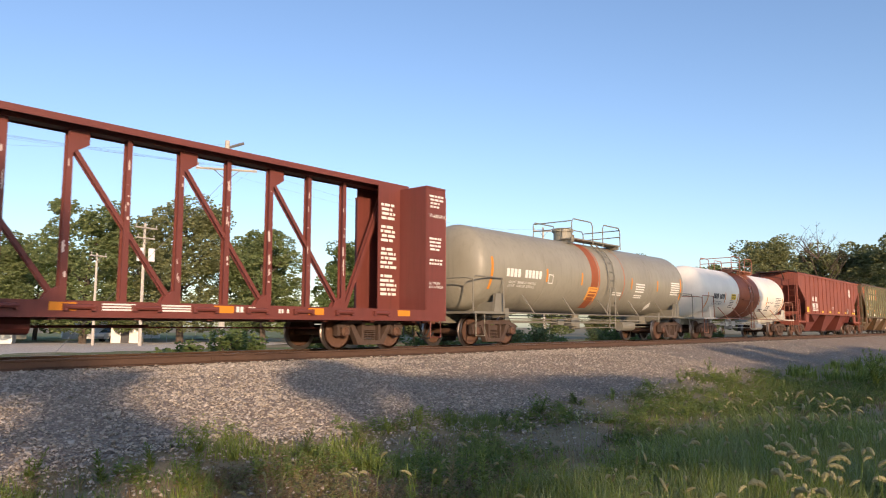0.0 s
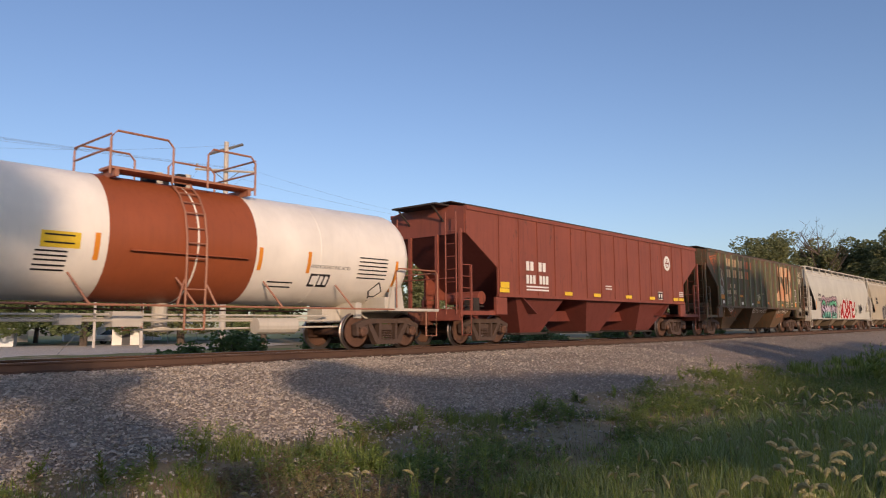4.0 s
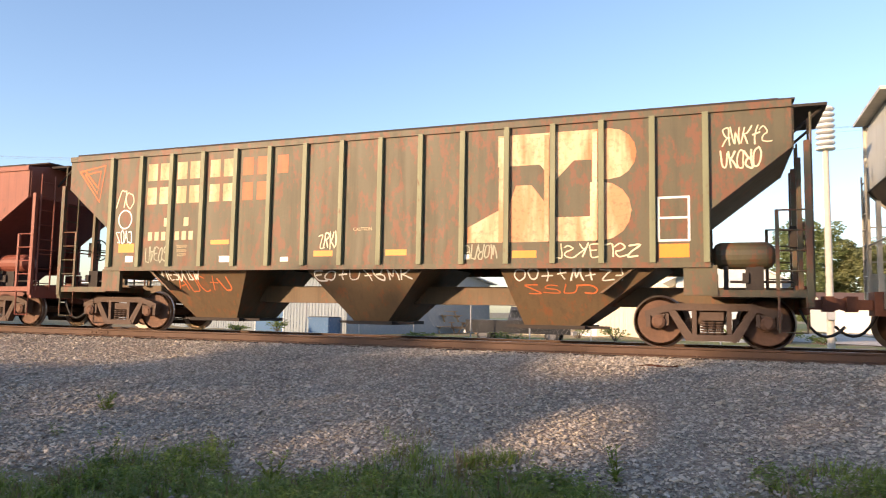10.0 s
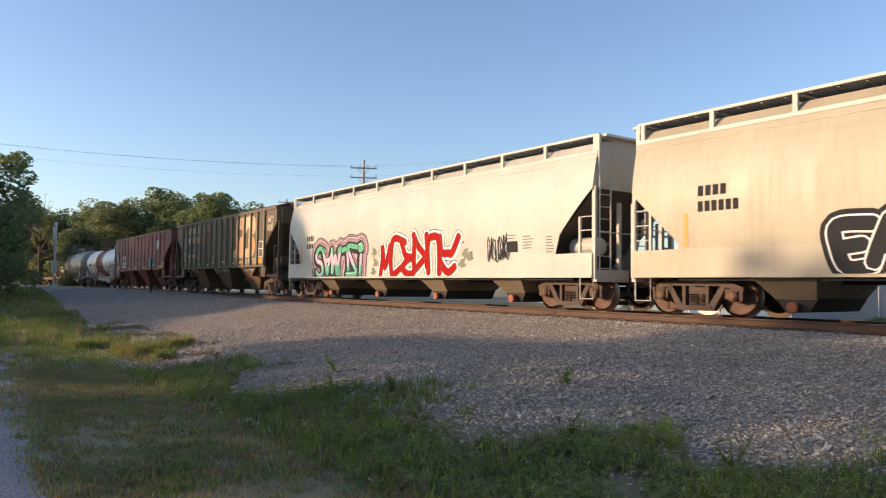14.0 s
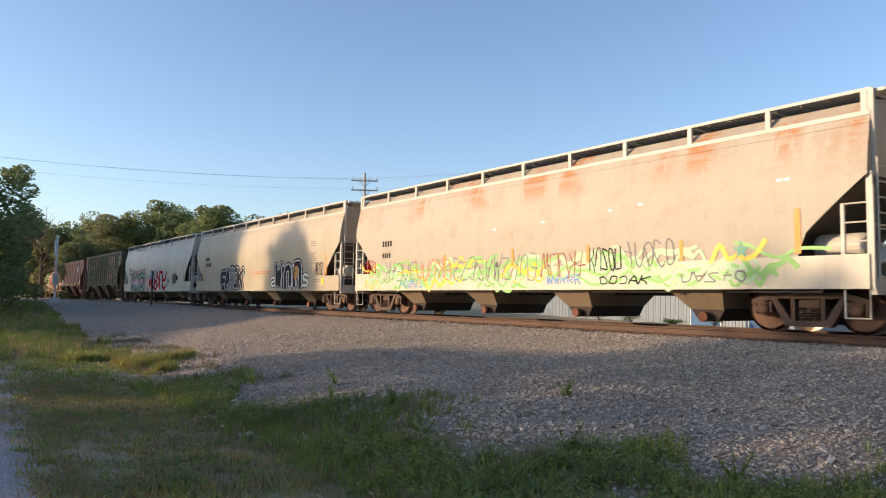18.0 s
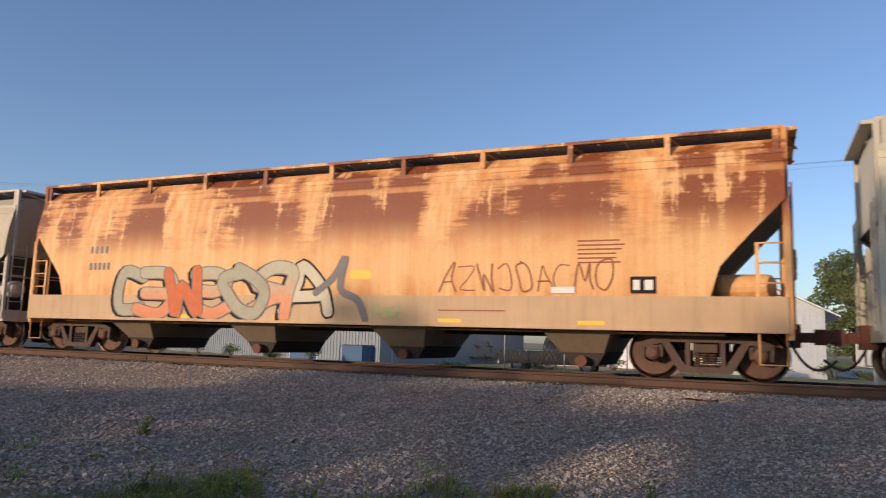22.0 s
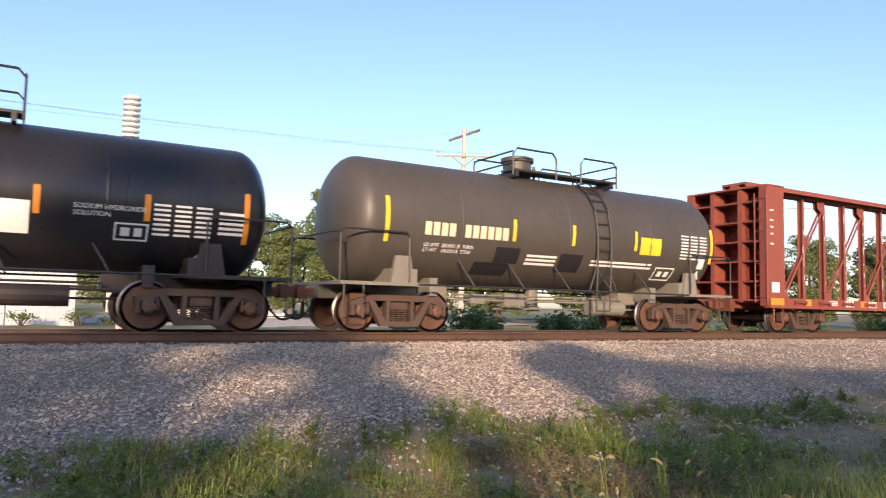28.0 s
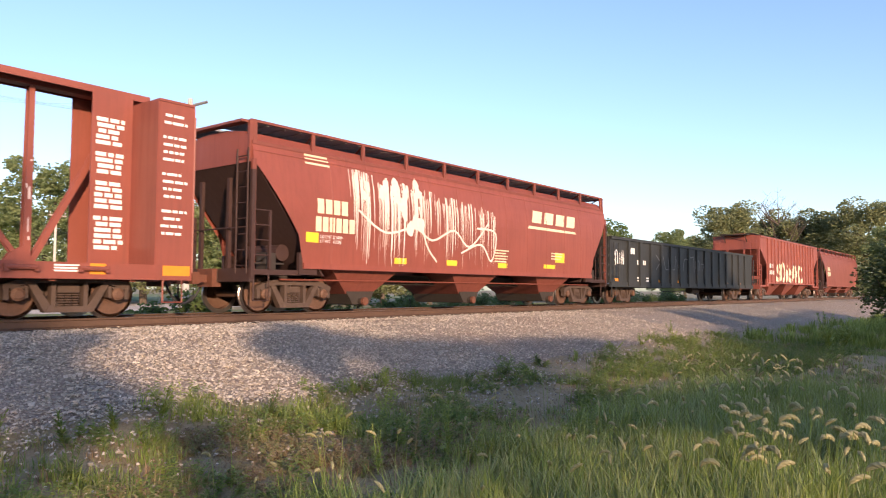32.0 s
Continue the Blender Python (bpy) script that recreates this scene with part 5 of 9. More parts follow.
def car_5():
    car, surf = ribbed_hopper("rust-stained dark green covered hopper car with pale green ribs", 8.08, 6.78, 1.49, 4.16, 3.42, 2.40, 6.77, BNGREEN, RIBGREEN, BAYBROWN, HOP_RIBS, BAYS3, 0.085, 0.10, 0.34)
    old = plain("old_cream_paint", (0.62, 0.47, 0.28), 0.6, 0.3, 5)
    cream, orange = worn_paint("lettering_cream", (0.68, 0.52, 0.30), (0.46, 0.27, 0.13)), worn_paint("lettering_orange", (0.55, 0.15, 0.045), (0.36, 0.11, 0.045))
    rows = {3.51: [(-5.64, 3), (-5.28, 1), (-4.78, 0), (-4.42, 2), (-4.05, 5), (-3.85, 3), (-3.48, 0), (-2.96, 4), (-2.58, 0), (-2.06, 3)], 2.95: [(-5.64, 3), (-5.28, 0), (-4.78, 0), (-4.42, 4), (-3.85, 3), (-3.48, 2), (-2.96, 0), (-2.58, 3)]}
    for z, row in rows.items():
        for x, k in row:
            mark("letter_block", car, cream if x < -3.05 else orange, surf, [rect(x + 0.015, x + (0.29 if k < 5 else 0.1), z, z + 0.40)], 0.004)
    mark("number_bar", car, old, surf, chars(-5.1, 2.42, 0.2, "#  #", 0.7, 0.25) + chars(-5.55, 2.1, 0.2, "### ###", 0.6, 0.38))
    words("200000\n200800\n 62200", -4.7, 1.92, 0.07, surf, old, car)
    words("CAUTION", -0.15, 2.2, 0.07, surf, old, car)
    # the emblem: two round-ended bars cut by a slanting stroke
    def lobe(x0, x1, z0, z1):
        r = (z1 - z0) / 2
        return [(x0, z0), (x1, z0)] + [(x1 + r * math.sin(a), (z0 + z1) / 2 - r * math.cos(a)) for a in [k * math.pi / 8 for k in range(1, 8)]] + [(x1, z1), (x0, z1)]
    ember = worn_paint("emblem_orange", (0.50, 0.17, 0.06), (0.72, 0.50, 0.30))
    pale = worn_paint("emblem_cream", (0.74, 0.56, 0.36), (0.58, 0.22, 0.09))
    mark("emblem", car, ember, surf, [rect(2.96, 3.85, 3.36, 3.96), lobe(4.75, 5.08, 3.02, 3.96), rect(3.85, 4.75, 3.40, 3.96), [(3.75, 3.40), (4.42, 3.40), (4.05, 3.02)]], 0.004)
    mark("emblem", car, pale, surf, [lobe(4.72, 4.92, 1.9, 2.98), [(3.32, 2.98), (3.62, 2.98), (4.1, 2.35), (3.1, 2.35)], rect(3.1, 4.72, 1.9, 2.35)], 0.004)
    mark("emblem", car, ember, surf, [[(2.36, 1.9), (2.36, 2.2), (2.95, 2.5), (3.05, 2.5), (3.05, 1.9)]], 0.004)
    mark("emblem_over_rib", car, pale, lambda x, z: -1.629, [rect(x - 0.045, x + 0.045, 1.9, 3.9) for x in (3.05, 3.93, 4.82)], 0.0)
    mark("reflector_strip", car, AMBER, surf, [rect(-6.43, -5.95, 1.83, 2.04), rect(-3.75, -3.25, 1.98, 2.08), rect(-1.08, -0.62, 1.68, 1.8), rect(0.6, 1.07, 1.68, 1.8), rect(3.25, 3.72, 1.6, 1.74), rect(5.93, 6.43, 1.58, 1.82)])
    mark("label_panel", car, WHITE, surf, [rect(5.9, 6.45, 2.62, 2.66), rect(5.9, 6.45, 1.86, 1.9), rect(5.9, 5.94, 1.86, 2.66), rect(6.41, 6.45, 1.86, 2.66), rect(5.9, 6.45, 2.26, 2.3), rect(-6.2, -5.97, 1.6, 1.75), rect(-3.5, -3.2, 1.58, 1.72), rect(-1.9, -1.7, 1.58, 1.68), rect(2.2, 2.4, 1.58, 1.68)])
    for a in ((-6.5, -6.02, 2.06, 2.35, WHITE, 4, 4), (-6.5, -6.02, 2.9, 3.3, CREAM, 5, 2), (-5.6, -4.95, 1.62, 1.95, SAGE, 6, 5), (6.98, 7.75, 3.52, 3.82, CREAM, 7, 5), (6.95, 7.6, 3.12, 3.42, CREAM, 17, 5), (-0.95, -0.45, 1.85, 2.2, CREAM, 8, 4), (2.3, 2.95, 1.6, 1.85, SAGE, 9, 5), (4.0, 5.6, 1.6, 1.85, CREAM, 10, 7)):
        tag_writing(car, surf, *a[:4], a[4], a[5], a[6], 0.028)
    bm = bmesh.new()
    for r in (1.0, 0.62):
        ribbon(bm, [(-7.32 + r * a, 3.62 + r * b) for a, b in ((-0.45, 0.22), (0.36, 0.34), (0.22, -0.55), (-0.45, 0.22))], 0.045, surf, 0.007)
    ribbon(bm, [(-7.6, 3.85), (-7.2, 3.45)], 0.04, surf, 0.0075)
    part("sprayed_triangle", bm, CORAL, car)
    ringm = bmesh.new()
    stroke(ringm, [(-6.26 + 0.2 * math.cos(a), 2.62 + 0.22 * math.sin(a)) for a in [k * 0.45 for k in range(15)]], 0.035, surf, 0.007)
    part("sprayed_scrawl", ringm, WHITE, car)
    def bay_surf(x, z):
        return -(0.8 + (1.42 - 0.8) * (z - 0.34) / (1.49 - 0.34))
    for x0, x1, sd in ((-5.4, -4.2, 11), (-1.2, 1.1, 12), (3.2, 5.4, 13)):
        tag_writing(car, bay_surf, x0, x1, 1.2, 1.42, WHITE, sd, 8, 0.03)
    tag_writing(car, bay_surf, -4.9, -3.4, 0.95, 1.3, CORAL, 14, 5, 0.03)
    tag_writing(car, bay_surf, 3.4, 4.8, 0.95, 1.12, CORAL, 15, 4, 0.025)
    return car


def car_6():
    car, surf = curved_hopper("clean white covered hopper car with green and red sprayed murals", 9.0, 7.75, 7.75, HWHITE, HWHITE, RAILPALE, BAYTAN, zr=3.99, z_open=3.05, cap_mats=[CAPRED])
    mark("number_bar", car, BLACK, surf, chars(-7.1, 2.4, 0.2, "####", 0.6, 0.25) + chars(-7.1, 2.08, 0.2, "#####", 0.6, 0.2))
    minty = bands("green_lilac_spray", [(0.0, (0.03, 0.27, 0.19)), (0.36, (0.05, 0.36, 0.25)), (0.46, (0.50, 0.37, 0.50)), (0.78, (0.55, 0.42, 0.54)), (0.86, (0.07, 0.42, 0.22)), (1.0, (0.06, 0.36, 0.19))], 0.9, 2.2)
    piece(car, surf, ["snake", "peak", "wave", "gate", "bolt", "post"], -6.15, -2.1, 0.88, 2.14, 0.185, [minty], BLACK, 21, 0.035, [(BLACK, 0.72), (MAUVE, 0.66), (BLACK, 0.55), (PINK, 0.51), (BLACK, 0.38), (MAUVE, 0.34)], (BLACK, -0.08, -0.05, 0.20), WHITE, mess=0.55)
    piece(car, surf, ["wave", "bent", "loop", "fork", "hook", "arms"], -1.0, 3.4, 0.90, 2.32, 0.215, [REDP], DARKRED, 28, 0.022, [(BLACK, 0.25), (WHITE, 0.20)], (WHITE, 0.05, -0.04, 0.12), None, mess=1.0)
    tag_writing(car, surf, 5.0, 5.95, 1.35, 2.0, BLACK, 23, 8, 0.04)
    for x, z, g in ((-1.25, 1.75, 1), (-1.15, 1.35, 1), (-1.3, 1.05, 1), (3.5, 1.95, -1), (3.75, 1.55, -1), (3.6, 1.25, -1), (3.95, 1.45, -1)):
        leaf = [(x, z), (x - g * 0.12, z + 0.13), (x - g * 0.3, z + 0.16), (x - g * 0.26, z + 0.04), (x - g * 0.36, z - 0.04), (x - g * 0.14, z - 0.09)]
        mark("sprayed_leaf", car, GREYS, surf, [[(x + (a - x) * 1.15, z + (b - z) * 1.2) for a, b in leaf]], 0.0042)
        mark("sprayed_leaf", car, LEAFG, surf, [leaf], 0.0056)
    mark("reflector_strip", car, AMBER, surf, [rect(-7.72, -7.62, 1.5, 2.2), rect(-1.55, -1.45, 1.5, 1.95)])
    mark("placard", car, BLACK, surf, [rect(5.85, 6.3, 1.55, 1.85)])
    mark("stencil_text", car, GREYS, surf, lines(6.5, 6.95, 1.95, 5, 0.08, 0.03, rng) + lines(7.4, 7.7, 1.9, 6, 0.08, 0.03, rng) + lines(5.8, 6.3, 2.0, 2, 0.08, 0.03, rng))
    return car


def car_7():
    car, surf = curved_hopper("tan covered hopper car with black and white sprayed lettering", 9.15, 7.9, 7.83, HTAN, HTAN, RAILPALE, BAYTAN, straight=True, zr=3.99, z_open=2.75, cap_mats=[CAPRED])
    mark("number_bar", car, BLACK, surf, chars(-7.4, 2.55, 0.22, "####", 0.6, 0.2) + chars(-7.4, 2.22, 0.22, "######", 0.56, 0.18))
    piece(car, surf, ["comb", "peak", "loop", "ring", "fork"], -4.6, -1.45, 0.95, 2.05, 0.26, [BLACK, BLACK, GREYS], WHITE, 31, 0.035, [(BLACK, 0.26)], (BLACK, 0.06, -0.05, 0.12))
    tag_writing(car, surf, -1.5, -1.1, 1.55, 2.05, TEAL, 37, 2, 0.03)
    piece(car, surf, ["wave", "post", "hook", "peak", "gate"], 2.95, 5.55, 0.95, 2.1, 0.27, [BLACK, BLACK, BLACK, GREYS], WHITE, 33, 0.05, [(BLACK, 0.24)], (BLACK, 0.05, -0.04, 0.12))
    mark("sprayed_leaf", car, AMBER, surf, [[(4.95, 1.35), (5.25, 1.4), (5.3, 1.95), (5.02, 1.9)]], 0.0165)
    piece(car, surf, ["snake"], 2.35, 2.8, 1.0, 1.5, 0.11, [WHITE], BLACK, 35, 0.03)
    piece(car, surf, ["snake"], 5.75, 6.3, 1.0, 1.6, 0.12, [WHITE], BLACK, 36, 0.035)
    tag_writing(car, surf, 7.05, 7.75, 1.5, 2.0, BLACK, 34, 6, 0.035)
    mark("reflector_strip", car, AMBER, surf, [rect(7.98, 8.08, 1.5, 2.35), rect(-0.2, -0.12, 1.5, 1.95), rect(-7.75, -7.65, 1.5, 2.2)])
    mark("stencil_text", car, GREYS, surf, lines(6.55, 7.15, 2.9, 3, 0.09, 0.035, rng) + lines(6.55, 7.2, 2.4, 7, 0.075, 0.03, rng) + lines(7.0, 7.9, 1.3, 2, 0.08, 0.03, rng))
    mark("stencil_text", car, CORAL, surf, lines(0.2, 2.2, 1.75, 2, 0.09, 0.03, rng))
    mark("notice_label", car, YELLOW, surf, [rect(7.6, 7.85, 1.1, 1.35)], 0.012)
    return car


def car_8():
    car, surf = curved_hopper("rust-streaked pale covered hopper car with tangled green graffiti", 9.15, 7.9, 7.8, HRUSTY, SILL, RAILPALE, BAYTAN, zr=3.99, z_open=2.85)
    mark("number_bar", car, BLACK, surf, chars(-7.15, 2.38, 0.2, "####", 0.6, 0.25) + chars(-7.15, 1.98, 0.17, "####", 0.6, 0.25))
    r8 = random.Random(80)
    for k in range(84):
        x = -8.6 + 15.6 * k / 84
        w = r8.uniform(0.8, 1.9)
        m = r8.choice((LIME, MINT, MINT, LIME, YELLOW))
        bm = bmesh.new()
        z = r8.uniform(0.95, 1.65)
        pts = [(x + w * i / 6, z + r8.uniform(-0.18, 0.22)) for i in range(7)]
        stroke(bm, curve2(pts, 3), r8.uniform(0.05, 0.12), surf, 0.0045 + 0.0002 * (k % 5))
        tagged(part("sprayed_swirl", bm, m, car), kind="stuff")
    for k, (x0, x1, z0, z1, m) in enumerate(((-8.4, -7.6, 1.5, 1.9, REDP), (-7.0, -5.0, 1.2, 1.8, GREYS), (-5.0, -3.0, 1.2, 1.8, CORAL), (-3.0, -1.0, 1.1, 1.8, GREYS), (-1.0, 0.9, 1.15, 1.85, GREYS), (1.0, 2.6, 1.2, 1.8, BROWNP), (2.7, 3.7, 1.3, 1.85, BLACK), (3.8, 5.2, 1.4, 1.95, GREYS), (1.2, 2.4, 1.0, 1.2, SKYB), (-6.0, -4.6, 0.95, 1.2, SKYB), (5.3, 6.9, 1.0, 1.2, GREYS), (3.0, 4.5, 0.98, 1.15, BLACK))):
        tag_writing(car, surf, x0, x1, z0, z1, m, 300 + k, 5, 0.036)
    mark("sprayed_star", car, TEAL, surf, [[(6.75 + (0.2 if i % 2 == 0 else 0.08) * math.sin(i * math.pi / 5), 1.62 + (0.2 if i % 2 == 0 else 0.08) * math.cos(i * math.pi / 5)) for i in range(10)]], 0.008)
    mark("reflector_strip", car, AMBER, surf, [rect(7.85, 7.97, 1.5, 2.35), rect(-0.2, -0.1, 1.5, 1.98), rect(-3.4, -3.3, 1.5, 1.95), rect(2.6, 2.7, 1.5, 1.95), rect(5.3, 5.4, 1.45, 1.9)], 0.009)
    mark("stencil_text", car, WHITE, surf, [rect(x, x + 0.12, z, z + 0.06) for x, z in ((7.5, 2.9), (7.65, 2.9), (3.3, 2.7), (4.2, 2.75), (1.0, 2.6), (-1.0, 2.55))])
    return car


def car_9():
    car, surf = curved_hopper("cream covered hopper car with faint vertical seams", 9.35, 8.2, 7.9, HCREAM, HCREAM, RAILPALE, BAYTAN, straight=True, zr=3.95, z_open=2.55, seams=[-8.0 + 1.23 * k for k in range(14)], cap_mats=[GREYS, SKYB])
    mark("number_bar", car, BLACK, surf, chars(-7.35, 2.24, 0.27, "####", 0.55, 0.4) + chars(-7.35, 1.86, 0.27, "######", 0.5, 0.2))
    words("LD LMT 219900\nLT WT   66100", -7.3, 1.55, 0.06, surf, BLACK, car)
    mark("reflector_strip", car, AMBER, surf, [rect(x, x + 0.1, 1.45, 1.85) for x in (-4.6, -2.12, 0.24, 2.62, 5.4)] + [rect(-8.05, -7.95, 1.45, 2.3), rect(8.02, 8.14, 1.4, 2.3)])
    disc = lambda cx, cz, r: [(cx + r * math.cos(k * math.pi / 8), cz + r * math.sin(k * math.pi / 8)) for k in range(16)]
    mark("round_label", car, YELLOW, surf, [disc(x, 1.55, 0.13) for x in (-5.36, -1.64, 2.2, 5.98)])
    mark("stencil_text", car, GREYS, surf, lines(3.75, 4.7, 2.15, 9, 0.1, 0.035, rng) + lines(6.6, 7.5, 1.6, 3, 0.09, 0.03, rng) + lines(-1.2, -0.8, 1.62, 3, 0.07, 0.03, rng))
    mark("plate_box", car, GREYS, surf, [rect(-6.05, -5.8, 2.4, 2.42), rect(-6.05, -5.8, 2.18, 2.2), rect(-6.05, -6.03, 2.18, 2.42), rect(-5.82, -5.8, 2.18, 2.42)])
    tag_writing(car, surf, 7.3, 7.9, 1.55, 1.85, SAGE, 41, 6, 0.02)
    return car


def car_10():
    car, surf = curved_hopper("heavily rusted orange covered hopper car with sprayed lettering", 9.1, 7.9, 7.76, HORANGE, PEACHSILL, HORANGE, BAYTAN, zr=3.99, z_open=3.1)
    mark("number_bar", car, GREYS, surf, chars(-6.95, 2.5, 0.18, "####", 0.5, 0.45) + chars(-6.95, 2.08, 0.18, "#####", 0.5, 0.35))
    peach = bands("orange_sage_spray", [(0.0, (0.62, 0.20, 0.07)), (0.4, (0.66, 0.26, 0.10)), (0.62, (0.50, 0.34, 0.20)), (1.0, (0.38, 0.40, 0.28))], 0.95, 2.2)
    piece(car, surf, ["bent", "comb", "wave", "snake", "ring", "loop"], -5.9, -0.8, 0.93, 2.2, 0.27, [SAGE, peach, CORAL, peach, SAGE, peach], GREYS, 58, 0.028, [], (BLACK, -0.08, -0.03, 0.06), mess=1.1)
    piece(car, surf, ["peak"], -0.9, 0.2, 0.95, 2.2, 0.24, [PALESAGE], BLACK, 53, 0.05)
    bm = bmesh.new()
    ribbon(bm, curve2([(-0.1, 1.5), (0.35, 1.85), (0.62, 2.25), (0.52, 1.6), (0.95, 1.35), (1.15, 0.95)], 6), 0.16, surf, 0.012, 0.9)
    part("sprayed_stroke", bm, GREYS, car)
    tag_writing(car, surf, 2.85, 6.3, 1.55, 2.1, BROWNP, 55, 9, 0.03)
    tag_writing(car, surf, 1.3, 2.0, 1.0, 1.25, LIME, 56, 4, 0.025)
    mark("placard", car, BLACK, surf, [rect(6.55, 7.0, 1.5, 1.8)])
    mark("placard_text", car, WHITE, surf, [rect(6.6, 6.72, 1.56, 1.74), rect(6.8, 6.95, 1.56, 1.74), rect(5.1, 5.55, 1.5, 1.62)], 0.008)
    mark("notice_label", car, YELLOW, surf, [rect(0.76, 1.25, 1.8, 1.98)])
    mark("reflector_strip", car, YELLOW, lambda x, z: -1.585, [rect(x, x + 0.5, 0.92, 1.0) for x in (-3.9, -1.2, 2.8, 5.6)], 0.0)
    mark("stencil_text", car, BROWNP, surf, lines(5.6, 6.6, 2.45, 6, 0.08, 0.03, rng) + lines(2.8, 4.6, 1.15, 1, 0.08, 0.025, rng))
    return car


def car_11():
    car, surf = curved_hopper("grey-white covered hopper car with faint seams and outlined graffiti", 9.68, 8.4, 8.27, HGREY, SILL, SILL, BAYTAN, zb=1.45, straight=True, zr=3.92, z_open=2.78, seams=[-7.9 + 1.75 * k for k in range(10)], bays=(-6.05, -2.0, 2.0, 6.05), cap_mats=[WHITE, SKYB], bay_w=1.15, bay_z=0.3)
    mark("number_bar", car, BLACK, surf, chars(-7.85, 2.42, 0.21, "####", 0.62, 0.3) + chars(-7.85, 2.12, 0.21, "######", 0.6, 0.22))
    words("LD LMT 220100\nLT WT   66900", -7.85, 1.68, 0.065, surf, BLACK, car)
    tag_writing(car, surf, -7.5, -6.4, 1.75, 2.1, REDP, 61, 6, 0.045)
    piece(car, surf, ["ring", "snake", "loop", "wave", "bent", "peak"], -5.1, -1.9, 0.95, 2.05, 0.27, [PALESAGE, SAGE, PALESAGE], GREYS, 62, 0.013, mess=1.3)
    piece(car, surf, ["ring", "loop", "comb", "hook", "snake"], -1.5, 1.7, 0.95, 1.95, 0.26, [SAGE, PALESAGE, PALESAGE], GREYS, 64, 0.013, mess=1.3)
    mark("reflector_strip", car, AMBER, surf, [rect(-8.36, -8.27, 1.5, 2.4), rect(-5.4, -5.3, 1.5, 1.93), rect(-1.76, -1.66, 1.5, 1.93), rect(1.55, 1.65, 1.48, 1.93), rect(5.25, 5.35, 1.48, 1.93), rect(8.25, 8.35, 1.48, 2.4)])
    mark("plate_box", car, GREYS, surf, [rect(-5.48, -5.25, 2.46, 2.48), rect(-5.48, -5.25, 2.25, 2.27), rect(-5.48, -5.46, 2.25, 2.48), rect(-5.27, -5.25, 2.25, 2.48)])
    mark("placard", car, BLACK, surf, [rect(7.3, 7.75, 1.5, 1.78)])
    mark("stencil_text", car, GREYS, surf, lines(6.6, 7.0, 1.9, 6, 0.08, 0.03, rng) + lines(5.6, 5.8, 1.55, 3, 0.06, 0.025, rng))
    drip = plain("rust_drip", (0.50, 0.34, 0.18), 0.6, 0.3, 6, 0, 0.05)
    for k in range(10):
        x = -7.9 + 1.75 * k + 0.03
        z = 3.05 + 0.5 * rng.random()
        mark("rust_run", car, drip, surf, [[(x, 3.84), (x + 0.035, 3.84), (x + 0.02, z), (x + 0.008, z)]], 0.003)
    mark("rust_line", car, FADED, surf, [rect(4.7, 6.0, 2.6, 2.62), rect(6.3, 7.0, 2.6, 2.615), rect(-2.8, -2.1, 2.85, 2.865)])
    return car


def car_12():
    car, surf = curved_hopper("pale grey covered hopper car with black scrawled tag", 9.15, 7.9, 7.84, HGREY2, SILL, SILL, BAYTAN, zr=3.99, z_open=3.08, bays=(-5.6, -1.87, 1.87, 5.6))
    mark("number_bar", car, BLACK, surf, chars(-7.24, 2.44, 0.22, "####", 0.6, 0.45) + chars(-7.24, 2.06, 0.22, "#####", 0.6, 0.25))
    words("LD LMT 199800\nLT WT   66200", -7.24, 1.72, 0.06, surf, BLACK, car)
    tag_writing(car, surf, -5.75, -4.2, 2.2, 2.6, GREYS, 71, 6, 0.05)
    tag_writing(car, surf, -5.7, -4.3, 1.78, 2.15, GREYS, 72, 6, 0.05)
    bm = bmesh.new()
    stroke(bm, curve2([(-4.0, 2.9), (-3.7, 2.5), (-3.35, 2.7), (-3.6, 3.0), (-3.75, 2.75), (-3.3, 2.5), (-3.6, 2.2), (-3.8, 1.6), (-3.4, 1.1), (-2.9, 1.3), (-2.6, 1.0)], 6), 0.035, surf, 0.007)
    stroke(bm, curve2([(-3.4, 2.5), (-2.4, 2.9), (-0.8, 2.8), (0.6, 2.3), (1.2, 1.6), (0.4, 1.1)], 6), 0.03, surf, 0.007)
    part("sprayed_scrawl", bm, GREYS, car)
    mark("reflector_strip", car, AMBER, surf, [rect(-7.8, -7.7, 1.45, 2.25), rect(-5.48, -5.38, 1.45, 1.8), rect(-2.05, -1.93, 1.45, 1.8), rect(5.3, 5.39, 1.45, 1.78), rect(7.8, 7.89, 1.45, 2.25), rect(1.6, 1.7, 1.45, 1.8)])
    mark("notice_label", car, YELLOW, surf, [rect(4.5, 5.28, 1.48, 1.72)])
    mark("placard", car, BLACK, surf, [rect(5.72, 6.1, 1.62, 1.88)])
    mark("stencil_text", car, GREYS, surf, lines(5.66, 6.7, 2.28, 4, 0.09, 0.035, rng) + lines(4.2, 4.5, 1.6, 3, 0.06, 0.02, rng) + lines(6.2, 7.0, 1.75, 3, 0.1, 0.03, rng))
    return car


